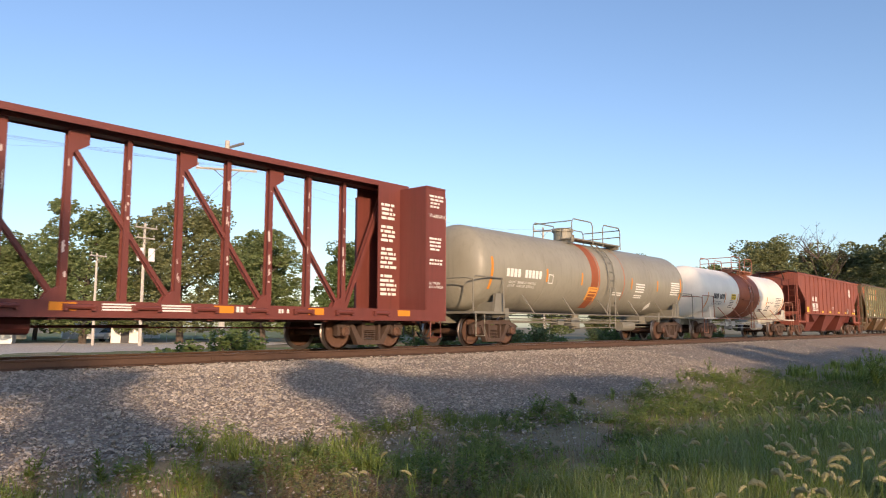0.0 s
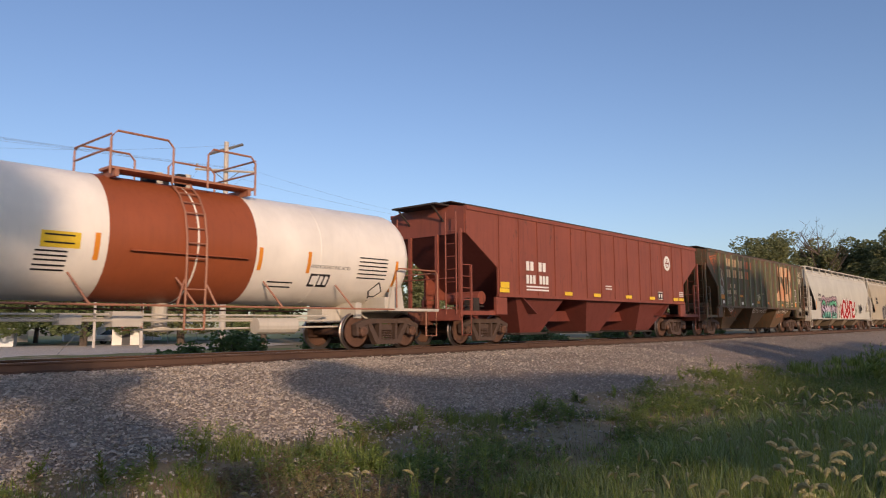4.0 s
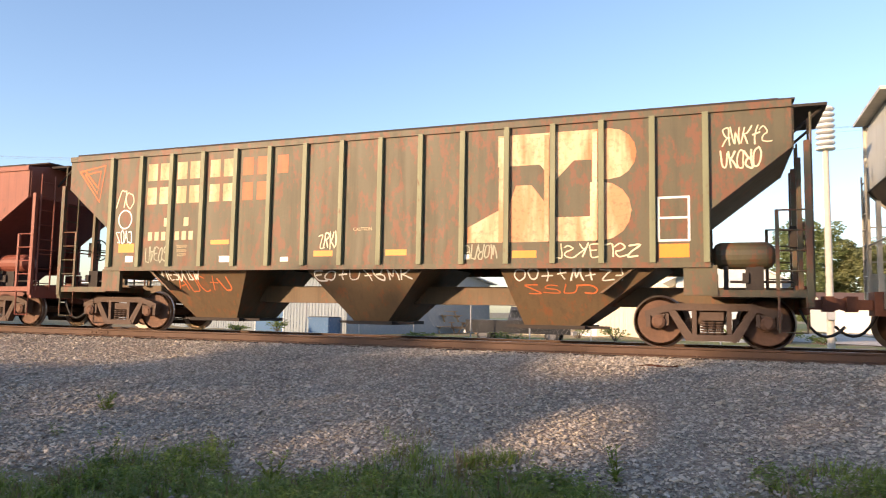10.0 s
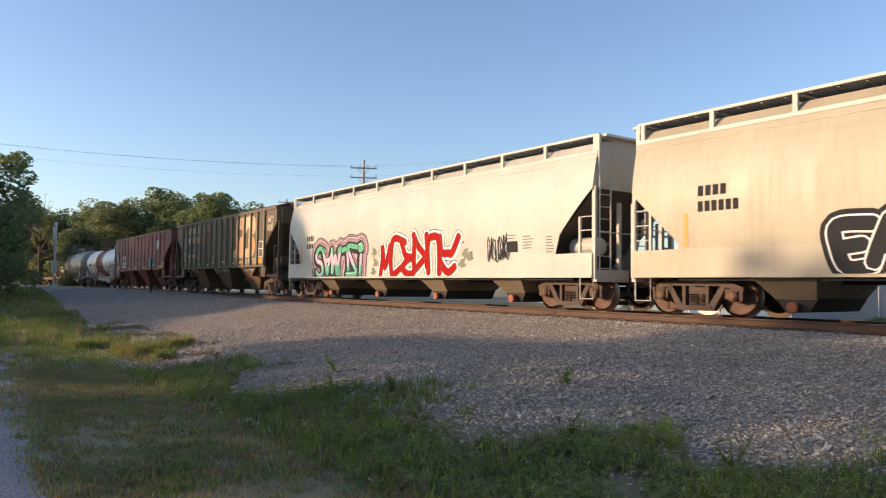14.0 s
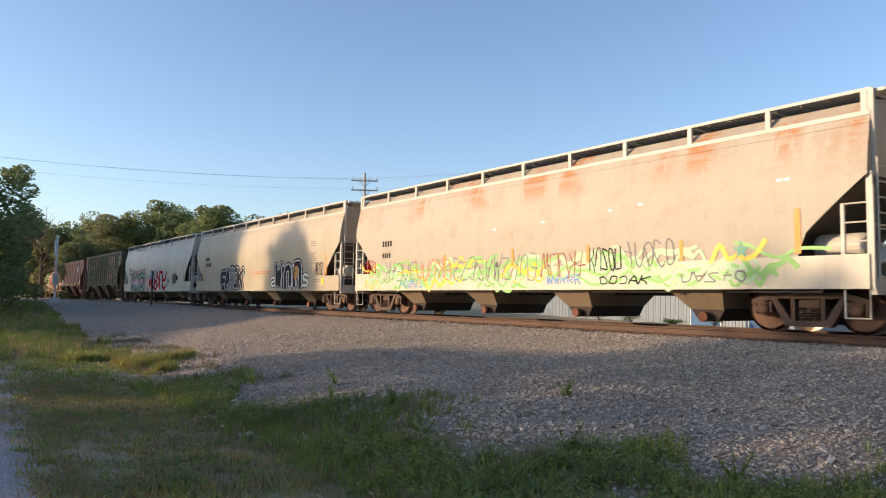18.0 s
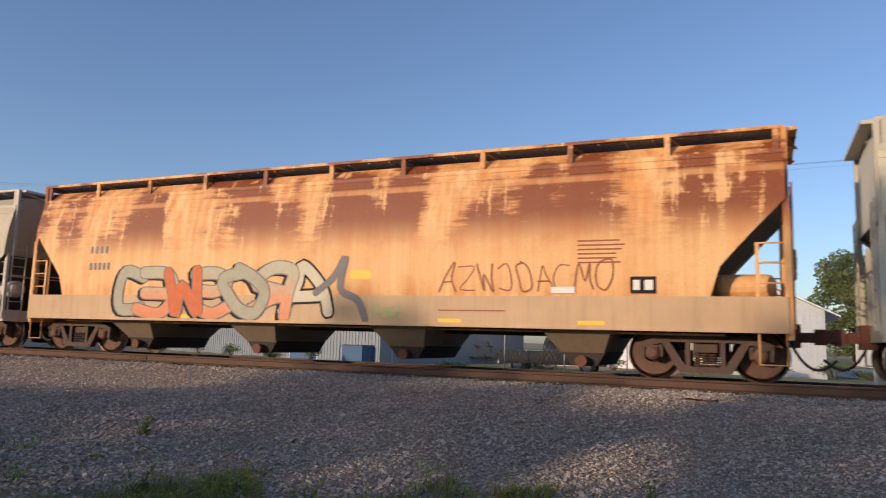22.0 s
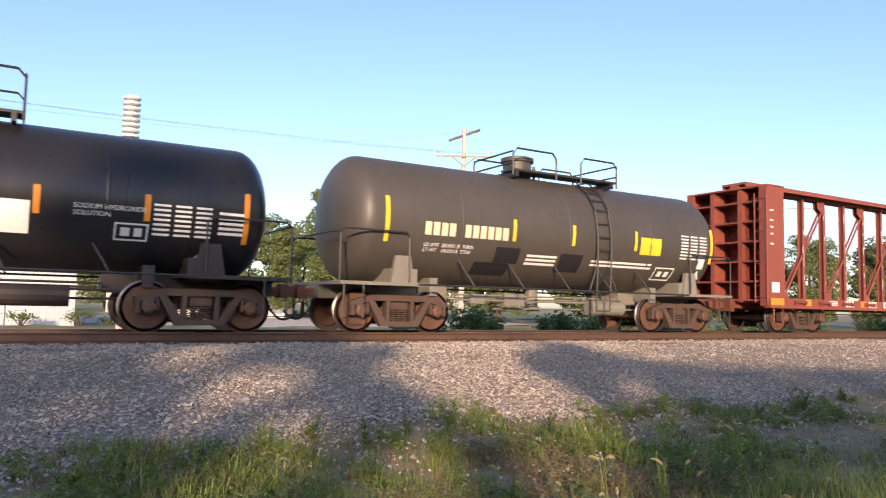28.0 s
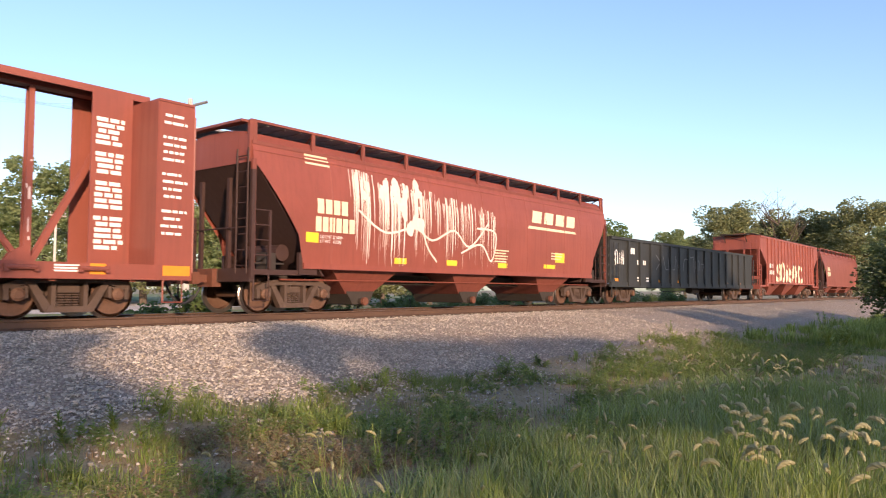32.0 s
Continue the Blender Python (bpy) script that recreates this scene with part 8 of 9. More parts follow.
def crossing_signal():
    s = thing("crossing_signal", "aluminium level-crossing signal mast with lamps and crossbuck", "crossing signal")
    part("mast", Tb([(0, 0, 0), (0, 0, 4.5)], 0.07, 10), ALU, s)
    part("base", B((-0.3, 0.3, -0.3, 0.3, -0.2, 0.25)), ALU, s)
    part("junction_box", B((-0.7, -0.1, -0.2, 0.2, 1.15, 1.95)), ALU, s)
    for a in (-45, 45):
        bm = bmesh.new()
        box(bm, -0.65, 0.65, -0.02, 0.02, -0.11, 0.11)
        bmesh.ops.rotate(bm, verts=bm.verts, matrix=Matrix.Rotation(radians(a), 3, "Y"))
        for v in bm.verts:
            v.co += Vector((0.02, -0.1 if a > 0 else -0.15, 3.8))
        part("crossbuck_board", bm, SIGW, s)
    part("lamp_arm", Tb([(-0.6, -0.12, 2.75), (0.6, -0.12, 2.75)], 0.04), ALU, s)
    for x in (-0.5, 0.5):
        disc = tube(bmesh.new(), [(x, -0.22, 2.75), (x, -0.18, 2.75)], 0.3, 20)
        l = part("lamp_background", disc, BLACK, s)
        part("lamp_lens", tube(bmesh.new(), [(x, -0.26, 2.75), (x, -0.221, 2.75)], 0.15, 16), REDM, l)
    part("bell", Tb([(0, 0, 4.5), (0, 0, 4.68)], 0.12, 12), ALU, s)
    put(s, -57.8, 7.7, 0.05, -8)


crossing_signal()
mp = thing("marker_post", "thin dark trackside post with a white plate", "marker post")
part("post", Tb([(0, 0, 0), (0, 0, 2.4)], 0.05, 6), DARK, mp)
part("plate", B((-0.18, 0.18, -0.07, -0.05, 1.9, 2.45)), SIGW, mp)
put(mp, -46.9, 11.6, -0.35, -60)
for lab, x, y, z, w, mat in (("crumpled white paper lying on the ballast", 1.9, 8.9, -0.62, 0.16, SIGW), ("dark strip of bark lying on the ballast", -1.1, 11.9, -0.22, 0.7, COUPLE), ("small white litter lying in the grass", -8.4, 3.3, -1.02, 0.09, SIGW)):
    bm = bmesh.new()
    pts = [(-w / 2, 0), (-w * 0.1, 0.04), (w * 0.3, -0.03), (w / 2, 0.02)]
    rings(bm, [[(px, -0.035 + o, 0.01 + 0.03 * (i % 2)), (px, 0.035 + o, 0.02), (px, 0.02 + o, 0.0)] for i, (px, o) in enumerate(pts)])
    o = tagged(part("litter_scrap", bm, mat, None), lab, "litter")
    o.matrix_basis = pose(x, y, z, 0, 0, 12)

# ---- plants ----
LEAF_A = leafy("tree_leaves", (0.165, 0.225, 0.080), (0.290, 0.335, 0.145), 0.5)
LEAF_B = leafy("tree_leaves_olive", (0.190, 0.220, 0.092), (0.310, 0.320, 0.150), 0.5)
# LEAF_D: the shade on the trackside bushes is put into the leaf colour
LEAF_D = leafy("shaded_bush_leaves", (0.070, 0.100, 0.032), (0.125, 0.160, 0.058), 0.35)
LEAF_C = leafy("shrub_leaves", (0.120, 0.180, 0.050), (0.200, 0.265, 0.085), 0.5)
GRASS_A = leafy("grass_green", (0.140, 0.210, 0.032), (0.260, 0.320, 0.070), 0.35)
GRASS_B = leafy("grass_straw", (0.310, 0.255, 0.115), (0.430, 0.360, 0.190), 0.35)
GRASS_C = leafy("grass_lime", (0.235, 0.320, 0.058), (0.380, 0.450, 0.115), 0.35)
GRASS_D = leafy("dead_grass", (0.22, 0.155, 0.085), (0.36, 0.26, 0.15), 0.2)
GRASS_F = leafy("grass_gold", (0.40, 0.27, 0.08), (0.52, 0.38, 0.15), 0.35)
GRASS_E = leafy("grass_pale", (0.32, 0.39, 0.15), (0.46, 0.50, 0.22), 0.35)
WEED_A = leafy("weed_green", (0.155, 0.235, 0.058), (0.265, 0.345, 0.108), 0.4)
WEED_B = leafy("weed_olive", (0.225, 0.26, 0.088), (0.35, 0.37, 0.155), 0.4)
SEED = leafy("foxtail_seed", (0.40, 0.38, 0.18), (0.55, 0.50, 0.28), 0.4)
BARK = plain("bark", (0.11, 0.085, 0.065), 0.95, 0.35, 4, 0, 0.6, 0.03)


def quads_mesh(name, centres, size, mat, rs, flat=0.0, long=1.0):
    """Small leaf blades, each a bent pair of triangles, turned at random."""
    n = len(centres)
    a = rs.uniform(0, 2 * math.pi, n)
    t = np.arccos(rs.uniform(-1, 1, n)) * (1 - flat)
    u = np.stack([np.cos(a), np.sin(a), np.zeros(n)], 1)
    w = np.stack([-np.sin(a) * np.cos(t), np.cos(a) * np.cos(t), np.sin(t)], 1)
    s = (rs.uniform(0.6, 1.3, n) * size)[:, None]
    c = np.asarray(centres)
    nn = np.cross(u, w)
    V = np.stack([c - u * s * 0.5 * long, c - w * s * 0.28 + nn * s * 0.08, c + u * s * 0.5 * long, c + w * s * 0.28 + nn * s * 0.08], 1)
    me = bpy.data.meshes.new(name)
    me.from_pydata(V.reshape(-1, 3).tolist(), [], (np.arange(n)[:, None] * 4 + np.arange(4)).tolist())
    me.materials.append(mat)
    return me


def tree_parts(h, spread, seed, leaf_mat, leaves=21000, leaf=0.30, low=0.14, bare=False):
    rs = np.random.RandomState(seed)
    r = random.Random(seed)
    bm = bmesh.new()
    top = Vector((r.uniform(-0.4, 0.4), r.uniform(-0.4, 0.4), h * 0.72))
    tube(bm, [(0, 0, 0), top * 0.35 + Vector((0.1, 0, 0)), top * 0.7, top], h * 0.026, 8, 0, h * 0.007)
    tips = []
    for k in range(15 if not bare else 26):
        z = h * r.uniform(low, 0.7)
        a = r.uniform(0, 6.28)
        p0 = top * (z / top.z)
        ln = spread * r.uniform(0.55, 1.0) * (1.15 - 0.5 * (z / h))
        p2 = p0 + Vector((math.cos(a) * ln, math.sin(a) * ln, h * r.uniform(0.08, 0.28)))
        p1 = (p0 + p2) / 2 + Vector((0, 0, -0.03 * h))
        tube(bm, [p0, p1, p2], h * 0.009, 5, 0, h * 0.002)
        tips += [p2, (p1 + p2) / 2]
        if bare:
            for _ in range(5):
                q = p1.lerp(p2, r.random())
                tip = q + Vector((r.uniform(-1, 1), r.uniform(-1, 1), r.uniform(0.4, 1.4))) * h * 0.09
                tube(bm, [q, tip], 0.025, 3, 0, 0.01)
                for _ in range(3):
                    tube(bm, [q.lerp(tip, 0.6), q.lerp(tip, 0.6) + Vector((r.uniform(-1, 1), r.uniform(-1, 1), r.uniform(0.2, 1.2))) * h * 0.05], 0.014, 3, 0, 0.006)
    trunk = mesh_of(bm, BARK)
    if bare:
        return trunk, None
    clumps = []
    for p in tips + [top, top + Vector((0, 0, h * 0.1))]:
        clumps.append((p, r.uniform(0.16, 0.26) * spread))
    for _ in range(64):
        a, v = r.uniform(0, 6.28), r.uniform(-1, 1)
        rad = spread * (1 - 0.45 * max(v, 0) - 0.2 * max(-v, 0)) * r.uniform(0.5, 0.95)
        clumps.append((Vector((math.cos(a) * rad, math.sin(a) * rad, h * (0.53 + 0.41 * v))), r.uniform(0.17, 0.29) * spread))
    pts = []
    per = leaves // len(clumps)
    for c, rad in clumps:
        d = rs.normal(0, 1, (per, 3))
        d /= np.linalg.norm(d, axis=1)[:, None]
        rr = rad * rs.uniform(0.45, 1.0, (per, 1)) ** 0.5
        pts.append(np.array(c)[None] + d * rr * np.array([1.15, 1.15, 0.8]))
    pts = np.concatenate(pts)
    return trunk, quads_mesh("crown", pts, leaf, leaf_mat, rs)


KINDS = {
    "a": tree_parts(12, 4.2, 1, LEAF_A), "b": tree_parts(11, 3.6, 2, LEAF_A), "c": tree_parts(9, 3.6, 3, LEAF_B),
    "d": tree_parts(12, 4.6, 4, LEAF_B), "e": tree_parts(10, 4.2, 5, LEAF_C), "bare": tree_parts(14, 4.5, 6, None, bare=True),
}


def tree(kind, x, y, h, rz=0.0, label=None, z=-0.95):
    trunk, crown = KINDS[kind]
    base = {"a": 12, "b": 11, "c": 9, "d": 12, "e": 10, "bare": 14}[kind]
    t = thing("tree", label or ("bare leafless tree standing behind green woods" if kind == "bare" else "broad green deciduous tree in full leaf"), "tree", "trees behind the track")
    shared("trunk", trunk, t)
    if crown:
        shared("crown", crown, t)
    t.matrix_basis = pose(x, y, z, 0, 0, rz) @ Matrix.Diagonal((h / base, h / base, h / base, 1))


rt = random.Random(12)
for kind, x, y, h in (("a", 22, 71, 10.5), ("a", 27.5, 66, 13), ("d", 34.5, 62, 13.5), ("b", 40, 57, 11), ("e", 45.5, 50, 9.5), ("c", 50, 47, 9.5), ("d", 57, 47, 10), ("b", 64, 49, 10.5), ("a", 72, 46, 10), ("c", 80, 42, 10), ("e", 90, 44, 11),
                      ("b", 21, 96, 11), ("c", 15.5, 95, 11), ("a", 9.5, 95, 13.4), ("b", 20, 84, 9.5), ("e", 30, 84, 10), ("d", 38, 78, 12), ("a", 48, 72, 12), ("b", 60, 66, 12), ("d", 104, 32, 14.2), ("c", 112, 25, 13.5), ("d", 110, 16, 14), ("b", 95, 11, 9.5), ("a", 122, 34, 13), ("a", 128, 22, 14), ("b", 140, 54, 14), ("c", 152, 50, 13.5), ("e", 165, 60, 14), ("bare", 109, 26, 16), ("bare", 112, 33, 13.5),
                      ("a", -97, 25, 13.8), ("b", -88, 28.5, 13), ("d", -100, 19.5, 12.5), ("a", -111, 17, 12), ("e", -84, 33, 10.5), ("c", -92, 34, 12), ("b", -122, 12, 13), ("d", -126, 22, 13), ("e", -79, 38, 8.5), ("a", -105, 32, 13.5), ("bare", -112, 13, 13.5), ("d", -140, 14, 15), ("b", -135, 30, 15), ("a", -47.5, 2.8, 9.0), ("e", -90, 24, 8), ("c", -96, 16, 8.5), ("e", -87, 30.5, 8), ("b", -104, 24, 9), ("c", -117, 14.5, 9), ("c", -4, 92, 9), ("b", -40, 78, 9)):
    tree(kind, x, y, h, rt.uniform(0, 360))


def shrub(x, y, w, h, seed, label="dense green shrub growing along the fence line", mat=None, n=900, leaf=0.13, z=None):
    rs = np.random.RandomState(seed)
    s = thing("shrub", label, "shrub", "shrubs along the track")
    bm = bmesh.new()
    r = random.Random(seed)
    pts = []
    for _ in range(9):
        a = r.uniform(0, 6.28)
        tip = Vector((math.cos(a) * w * r.uniform(0.2, 0.8), math.sin(a) * w * 0.6 * r.uniform(0.2, 0.8), h * r.uniform(0.55, 0.95)))
        tube(bm, [(0, 0, 0), tip * 0.5 + Vector((0, 0, 0.1 * h)), tip], 0.03, 4, 0, 0.01)
        d = rs.normal(0, 1, (n // 9, 3))
        d /= np.linalg.norm(d, axis=1)[:, None]
        pts.append(np.array(tip * 0.8)[None] + d * rs.uniform(0.3, 1, (n // 9, 1)) * np.array([0.42 * w, 0.36 * w, 0.32 * h]))
    p = np.concatenate(pts)
    p[:, 2] = np.abs(p[:, 2]) + 0.03
    part("stem", bm, BARK, s)
    shared("foliage", quads_mesh("foliage", p, leaf, mat or LEAF_C, rs), s)
    put(s, x, y, height(x, y) - 0.03 if z is None else z)


for k in range(34):
    x = 12.5 + 1.55 * k + rt.uniform(-0.5, 0.5)
    shrub(x, 21.4 + 0.03 * x + rt.uniform(-0.7, 0.9), rt.uniform(0.9, 1.5), rt.uniform(0.9, 1.75), 40 + k, mat=rt.choice((LEAF_C, LEAF_A, LEAF_C)), n=540, leaf=0.17)
for k, (x, y) in enumerate(((-14, 33), (-10, 35), (-5.5, 40), (-3.3, 43), (0.5, 42.6), (-28, 37.5), (-33, 39.5), (-24.5, 36.5), (-38, 42), (5, 44.5), (-8, 43), (3.2, 43.2))):
    shrub(x, y, 1.1, rt.uniform(0.5, 1.0), 90 + k, "low weeds along a metal wall", n=300)
shrub(25.4, 2.9, 1.9, 3.4, 130, "dense bush beside the track with shade put into its leaf colour", LEAF_D, 7200, 0.13)
shrub(28.8, 2.0, 2.2, 3.6, 131, "dense bush beside the track with shade put into its leaf colour", LEAF_D, 6000, 0.14)


def blades(name, n, region, hmin, hmax, mats, seed, width=0.009, label="", clump=0.55, lean=0.95):
    """Grass, blade by blade, in tufts: a bent, tapering strip each."""
    rs = np.random.RandomState(seed)
    x0, x1, y0, y1, ok = region
    tufts = []
    tries = 0
    want = n // 16
    while len(tufts) < want and tries < want * 14:
        tries += 1
        x, y = rs.uniform(x0, x1), rs.uniform(y0, y1)
        if noise.noise((x * clump, y * clump, seed)) + 0.6 * noise.noise((x * 2.1, y * 2.1, seed + 3)) > ok(x, y):
            tufts.append((x, y, rs.uniform(0.6, 1.1)))
    T = np.array(tufts)
    k = np.repeat(np.arange(len(T)), 16)
    m = len(k)
    px = T[k, 0] + rs.normal(0, 0.055, m)
    py = T[k, 1] + rs.normal(0, 0.055, m)
    pz = np.repeat(np.array([height(a, b) for a, b, _ in tufts]), 16) - 0.02
    H = rs.uniform(hmin, hmax, m) * T[k, 2]
    a = rs.uniform(0, 2 * math.pi, m)
    bend = rs.uniform(0.1, lean, m) * H
    d = np.stack([np.cos(a), np.sin(a)], 1)
    s = np.stack([-np.sin(a), np.cos(a)], 1) * (width * rs.uniform(0.7, 1.3, m))[:, None]
    base = np.stack([px, py, pz], 1)
    z3 = lambda v, z: np.concatenate([v, z[:, None]], 1)
    o0, o1, o2 = z3(d * 0, H * 0), z3(d * (bend * 0.35)[:, None], H * 0.55), z3(d * bend[:, None], H)
    w0, w1 = z3(s, H * 0), z3(s * 0.8, H * 0)
    V = np.stack([base + o0 - w0, base + o0 + w0, base + o1 + w1, base + o1 - w1, base + o2], 1).reshape(-1, 3)
    i = np.arange(m) * 5
    faces = np.stack([i, i + 1, i + 2, i + 3], 1).tolist() + np.stack([i + 3, i + 2, i + 4], 1).tolist()
    me = bpy.data.meshes.new(name)
    me.from_pydata(V.tolist(), [], faces)
    for mm in mats:
        me.materials.append(mm)
    if len(mats) > 1:
        pick = np.repeat(rs.randint(0, len(mats), len(T)), 16).astype(np.int32)
        me.polygons.foreach_set("material_index", np.concatenate([pick, pick]))
    tagged(new(name, me), label, "grass", "", "stuff")


left_ok = lambda x, y: 0.1 if y < toe(x) - 0.5 else (0.45 if y < toe(x) + 0.3 else 9)
verge_ok = lambda x, y: -0.4 if y < min(toe(x) - 0.2, 3.4) else (-0.05 if y < toe(x) - 0.2 else 9)
blades("verge_grass", 92000, (-15, -1.2, 0.95, 5.2, verge_ok), 0.03, 0.10, [GRASS_C, GRASS_B, GRASS_A, GRASS_B, GRASS_D, GRASS_F], 31, 0.006, "short dry verge grass beside the lane")
blades("lane_edge_grass", 26000, (-34, -15, 1.45, 5.2, verge_ok), 0.05, 0.15, [GRASS_A, GRASS_B, GRASS_C], 42, 0.009, "short green and straw grass along the lane")
blades("ditch_grass", 40000, (-14, 2.5, 3.2, 7.9, lambda x, y: 9 if y > toe(x) + (1.4 if x < -3 else 0.45) else -0.28 + 0.62 * smooth(toe(x) - 1.2, toe(x) + 1.4, y)), 0.07, 0.26, [GRASS_A, GRASS_A, GRASS_C, GRASS_A, GRASS_D], 32, 0.006, "green ditch grass at the foot of the ballast")
blades("straw_patch", 9000, (-23, -14.5, 2.9, 5.6, lambda x, y: 0.12 + 0.9 * smooth(1.0, 4.6, math.hypot(x + 18.7, 2.2 * (y - 4.2)))), 0.14, 0.38, [GRASS_F, GRASS_B, GRASS_C, GRASS_C], 33, 0.007, "tall yellow grass patch lit by the sun")
blades("far_verge_grass", 34000, (-58, -20, 1.5, 6.6, lambda x, y: -0.1 if y < toe(x) else 9), 0.12, 0.35, [GRASS_A, GRASS_A, GRASS_B], 34, 0.012, "green verge grass along the lane")
blades("tall_grass", 30000, (2.2, 24, 1.0, 8.0, lambda x, y: (9 if y > toe(x) + 0.5 else -0.12 + 0.6 * smooth(toe(x) - 2.4, toe(x) + 0.5, y)) + (0.9 if ((x - 4.8) / 0.9) ** 2 + ((y - 5.7) / 0.7) ** 2 < 1 or ((x - 9.6) / 1.5) ** 2 + ((y - 5.9) / 0.55) ** 2 < 1 else 0)), 0.05, 0.20, [GRASS_A, WEED_A, GRASS_C, GRASS_B, GRASS_D], 35, 0.005, "tall green grass in the ditch")
blades("foreground_grass", 46000, (3.0, 13, 1.0, 4.4, lambda x, y: -0.35 if x > 3.6 else 0.2), 0.16, 0.42, [GRASS_C, GRASS_E, GRASS_E, GRASS_C, WEED_B], 36, 0.0055, "tall pale-tipped grass close to the lane", 0.6, 1.0)
blades("gravel_tufts", 6500, (0.6, 9.5, 5.2, 8.1, lambda x, y: 0.38 if ((x - 4.8) / 0.9) ** 2 + ((y - 5.7) / 0.7) ** 2 > 1 else 9), 0.07, 0.24, [GRASS_A, WEED_A, GRASS_C, WEED_B], 39, 0.005, "green grass tufts rooted in the gravel edge", 0.9)
blades("dead_litter", 70000, (-16, 15, 1.3, 8.2, lambda x, y: -0.3 if y < toe(x) + 0.2 else 0.3), 0.015, 0.05, [GRASS_D], 40, 0.005, "dead brown grass litter lying on bare earth", 0.4, 3.5)
blades("straw_litter", 9000, (3.4, 6.2, 4.7, 6.8, lambda x, y: -0.5), 0.02, 0.06, [GRASS_D, GRASS_B], 41, 0.006, "dry straw litter on a bare sunlit patch", 0.4, 3.5)
blades("bare_patch_litter", 9000, (7.6, 12.0, 5.0, 7.2, lambda x, y: -0.5), 0.015, 0.06, [GRASS_D, GRASS_B, GRASS_D], 43, 0.006, "dry straw litter on a bare patch of soil", 0.4, 3.5)
blades("far_grass", 16000, (24, 60, 2.0, 7.2, lambda x, y: -0.2 if y < toe(x) else 9), 0.2, 0.5, [GRASS_A, GRASS_C], 37, 0.016, "rough green grass along the track")
blades("lawn_grass", 26000, (-16, 50, 19.8, 30, lambda x, y: -0.1), 0.08, 0.25, [GRASS_A, GRASS_C], 38, 0.02, "mown green grass strip behind the track")


def sprigs(name, n, region, hmin, hmax, mats, seed, leaf, label, per=16):
    """Low leafy weeds, joined: upright stalks set with small pointed leaves, thick in patches."""
    rs = np.random.RandomState(seed)
    x0, x1, y0, y1, ok = region
    spots = []
    for _ in range(n * 12):
        if len(spots) >= n:
            break
        x, y = rs.uniform(x0, x1), rs.uniform(y0, y1)
        if noise.noise((x * 0.7, y * 0.7, seed)) + 0.5 * noise.noise((x * 2.3, y * 2.3, seed + 4)) > ok(x, y):
            spots.append((x, y, height(x, y) - 0.01))
    P = np.array(spots)
    m = len(P)
    H = rs.uniform(hmin, hmax, m) * (0.75 + 0.5 * np.array([noise.noise((x * 0.9, y * 0.9, seed + 9)) for x, y, _ in spots]))
    H = np.maximum(H, 0.04)
    a = rs.uniform(0, 6.283, m)
    tip = np.stack([np.cos(a) * H * 0.35, np.sin(a) * H * 0.35, H], 1)
    u = rs.uniform(0.08, 1.0, (m, per))
    base = P[:, None] + tip[:, None] * u[..., None] * np.stack([u, u, np.ones_like(u)], -1)
    b = rs.uniform(0, 6.283, (m, per))
    el = rs.uniform(-0.2, 0.9, (m, per))
    L = leaf * rs.uniform(0.55, 1.25, (m, per)) * (1.2 - 0.6 * u)
    d = np.stack([np.cos(b) * np.cos(el), np.sin(b) * np.cos(el), np.sin(el)], -1) * L[..., None]
    q = np.stack([-np.sin(b), np.cos(b), np.zeros_like(b)], -1) * (L * rs.uniform(0.12, 0.24, (m, per)))[..., None]
    droop = np.zeros_like(d)
    droop[..., 2] = -0.25 * L
    V = np.stack([base, base + d * 0.5 + q, base + d + droop, base + d * 0.5 - q], 2).reshape(-1, 3)
    k = m * per
    faces = (np.arange(k)[:, None] * 4 + np.arange(4)).tolist()
    s = np.stack([-np.sin(a), np.cos(a), np.zeros(m)], 1) * 0.0035
    S = np.stack([P - s, P + s, P + tip], 1).reshape(-1, 3)
    faces += (np.arange(m)[:, None] * 3 + np.arange(3) + 4 * k).tolist()
    me = bpy.data.meshes.new(name)
    me.from_pydata(np.concatenate([V, S]).tolist(), [], faces)
    for mm in mats:
        me.materials.append(mm)
    pick = rs.randint(0, len(mats), m).astype(np.int32)
    me.polygons.foreach_set("material_index", np.concatenate([np.repeat(pick, per), pick]))
    tagged(new(name, me), label, "weeds", "", "stuff")


sprigs("ditch_weeds", 5200, (-13, 2.6, 3.4, 8.0, lambda x, y: 9 if y > toe(x) + (1.2 if x < -3 else 0.5) else -0.2 + 0.7 * smooth(toe(x) - 0.9, toe(x) + 1.2, y)), 0.12, 0.34, [WEED_A, WEED_A, GRASS_C, WEED_B], 61, 0.075, "low leafy green weeds filling the ditch")
sprigs("verge_weeds", 2600, (-16, -1.5, 1.2, 4.6, lambda x, y: 0.12), 0.04, 0.12, [WEED_A, WEED_B, GRASS_B], 62, 0.045, "small flat weeds in the mown verge")
sprigs("bank_weeds", 5000, (1.6, 24, 3.6, 8.4, lambda x, y: (9 if y > toe(x) + 0.5 else -0.12 + 0.5 * smooth(toe(x) - 1.8, toe(x) + 0.5, y)) + (0.9 if ((x - 4.8) / 0.9) ** 2 + ((y - 5.7) / 0.7) ** 2 < 1 or ((x - 9.6) / 1.5) ** 2 + ((y - 5.9) / 0.55) ** 2 < 1 else 0)), 0.10, 0.36, [WEED_A, WEED_A, WEED_B, GRASS_C], 63, 0.08, "mixed leafy weeds at the foot of the ballast")
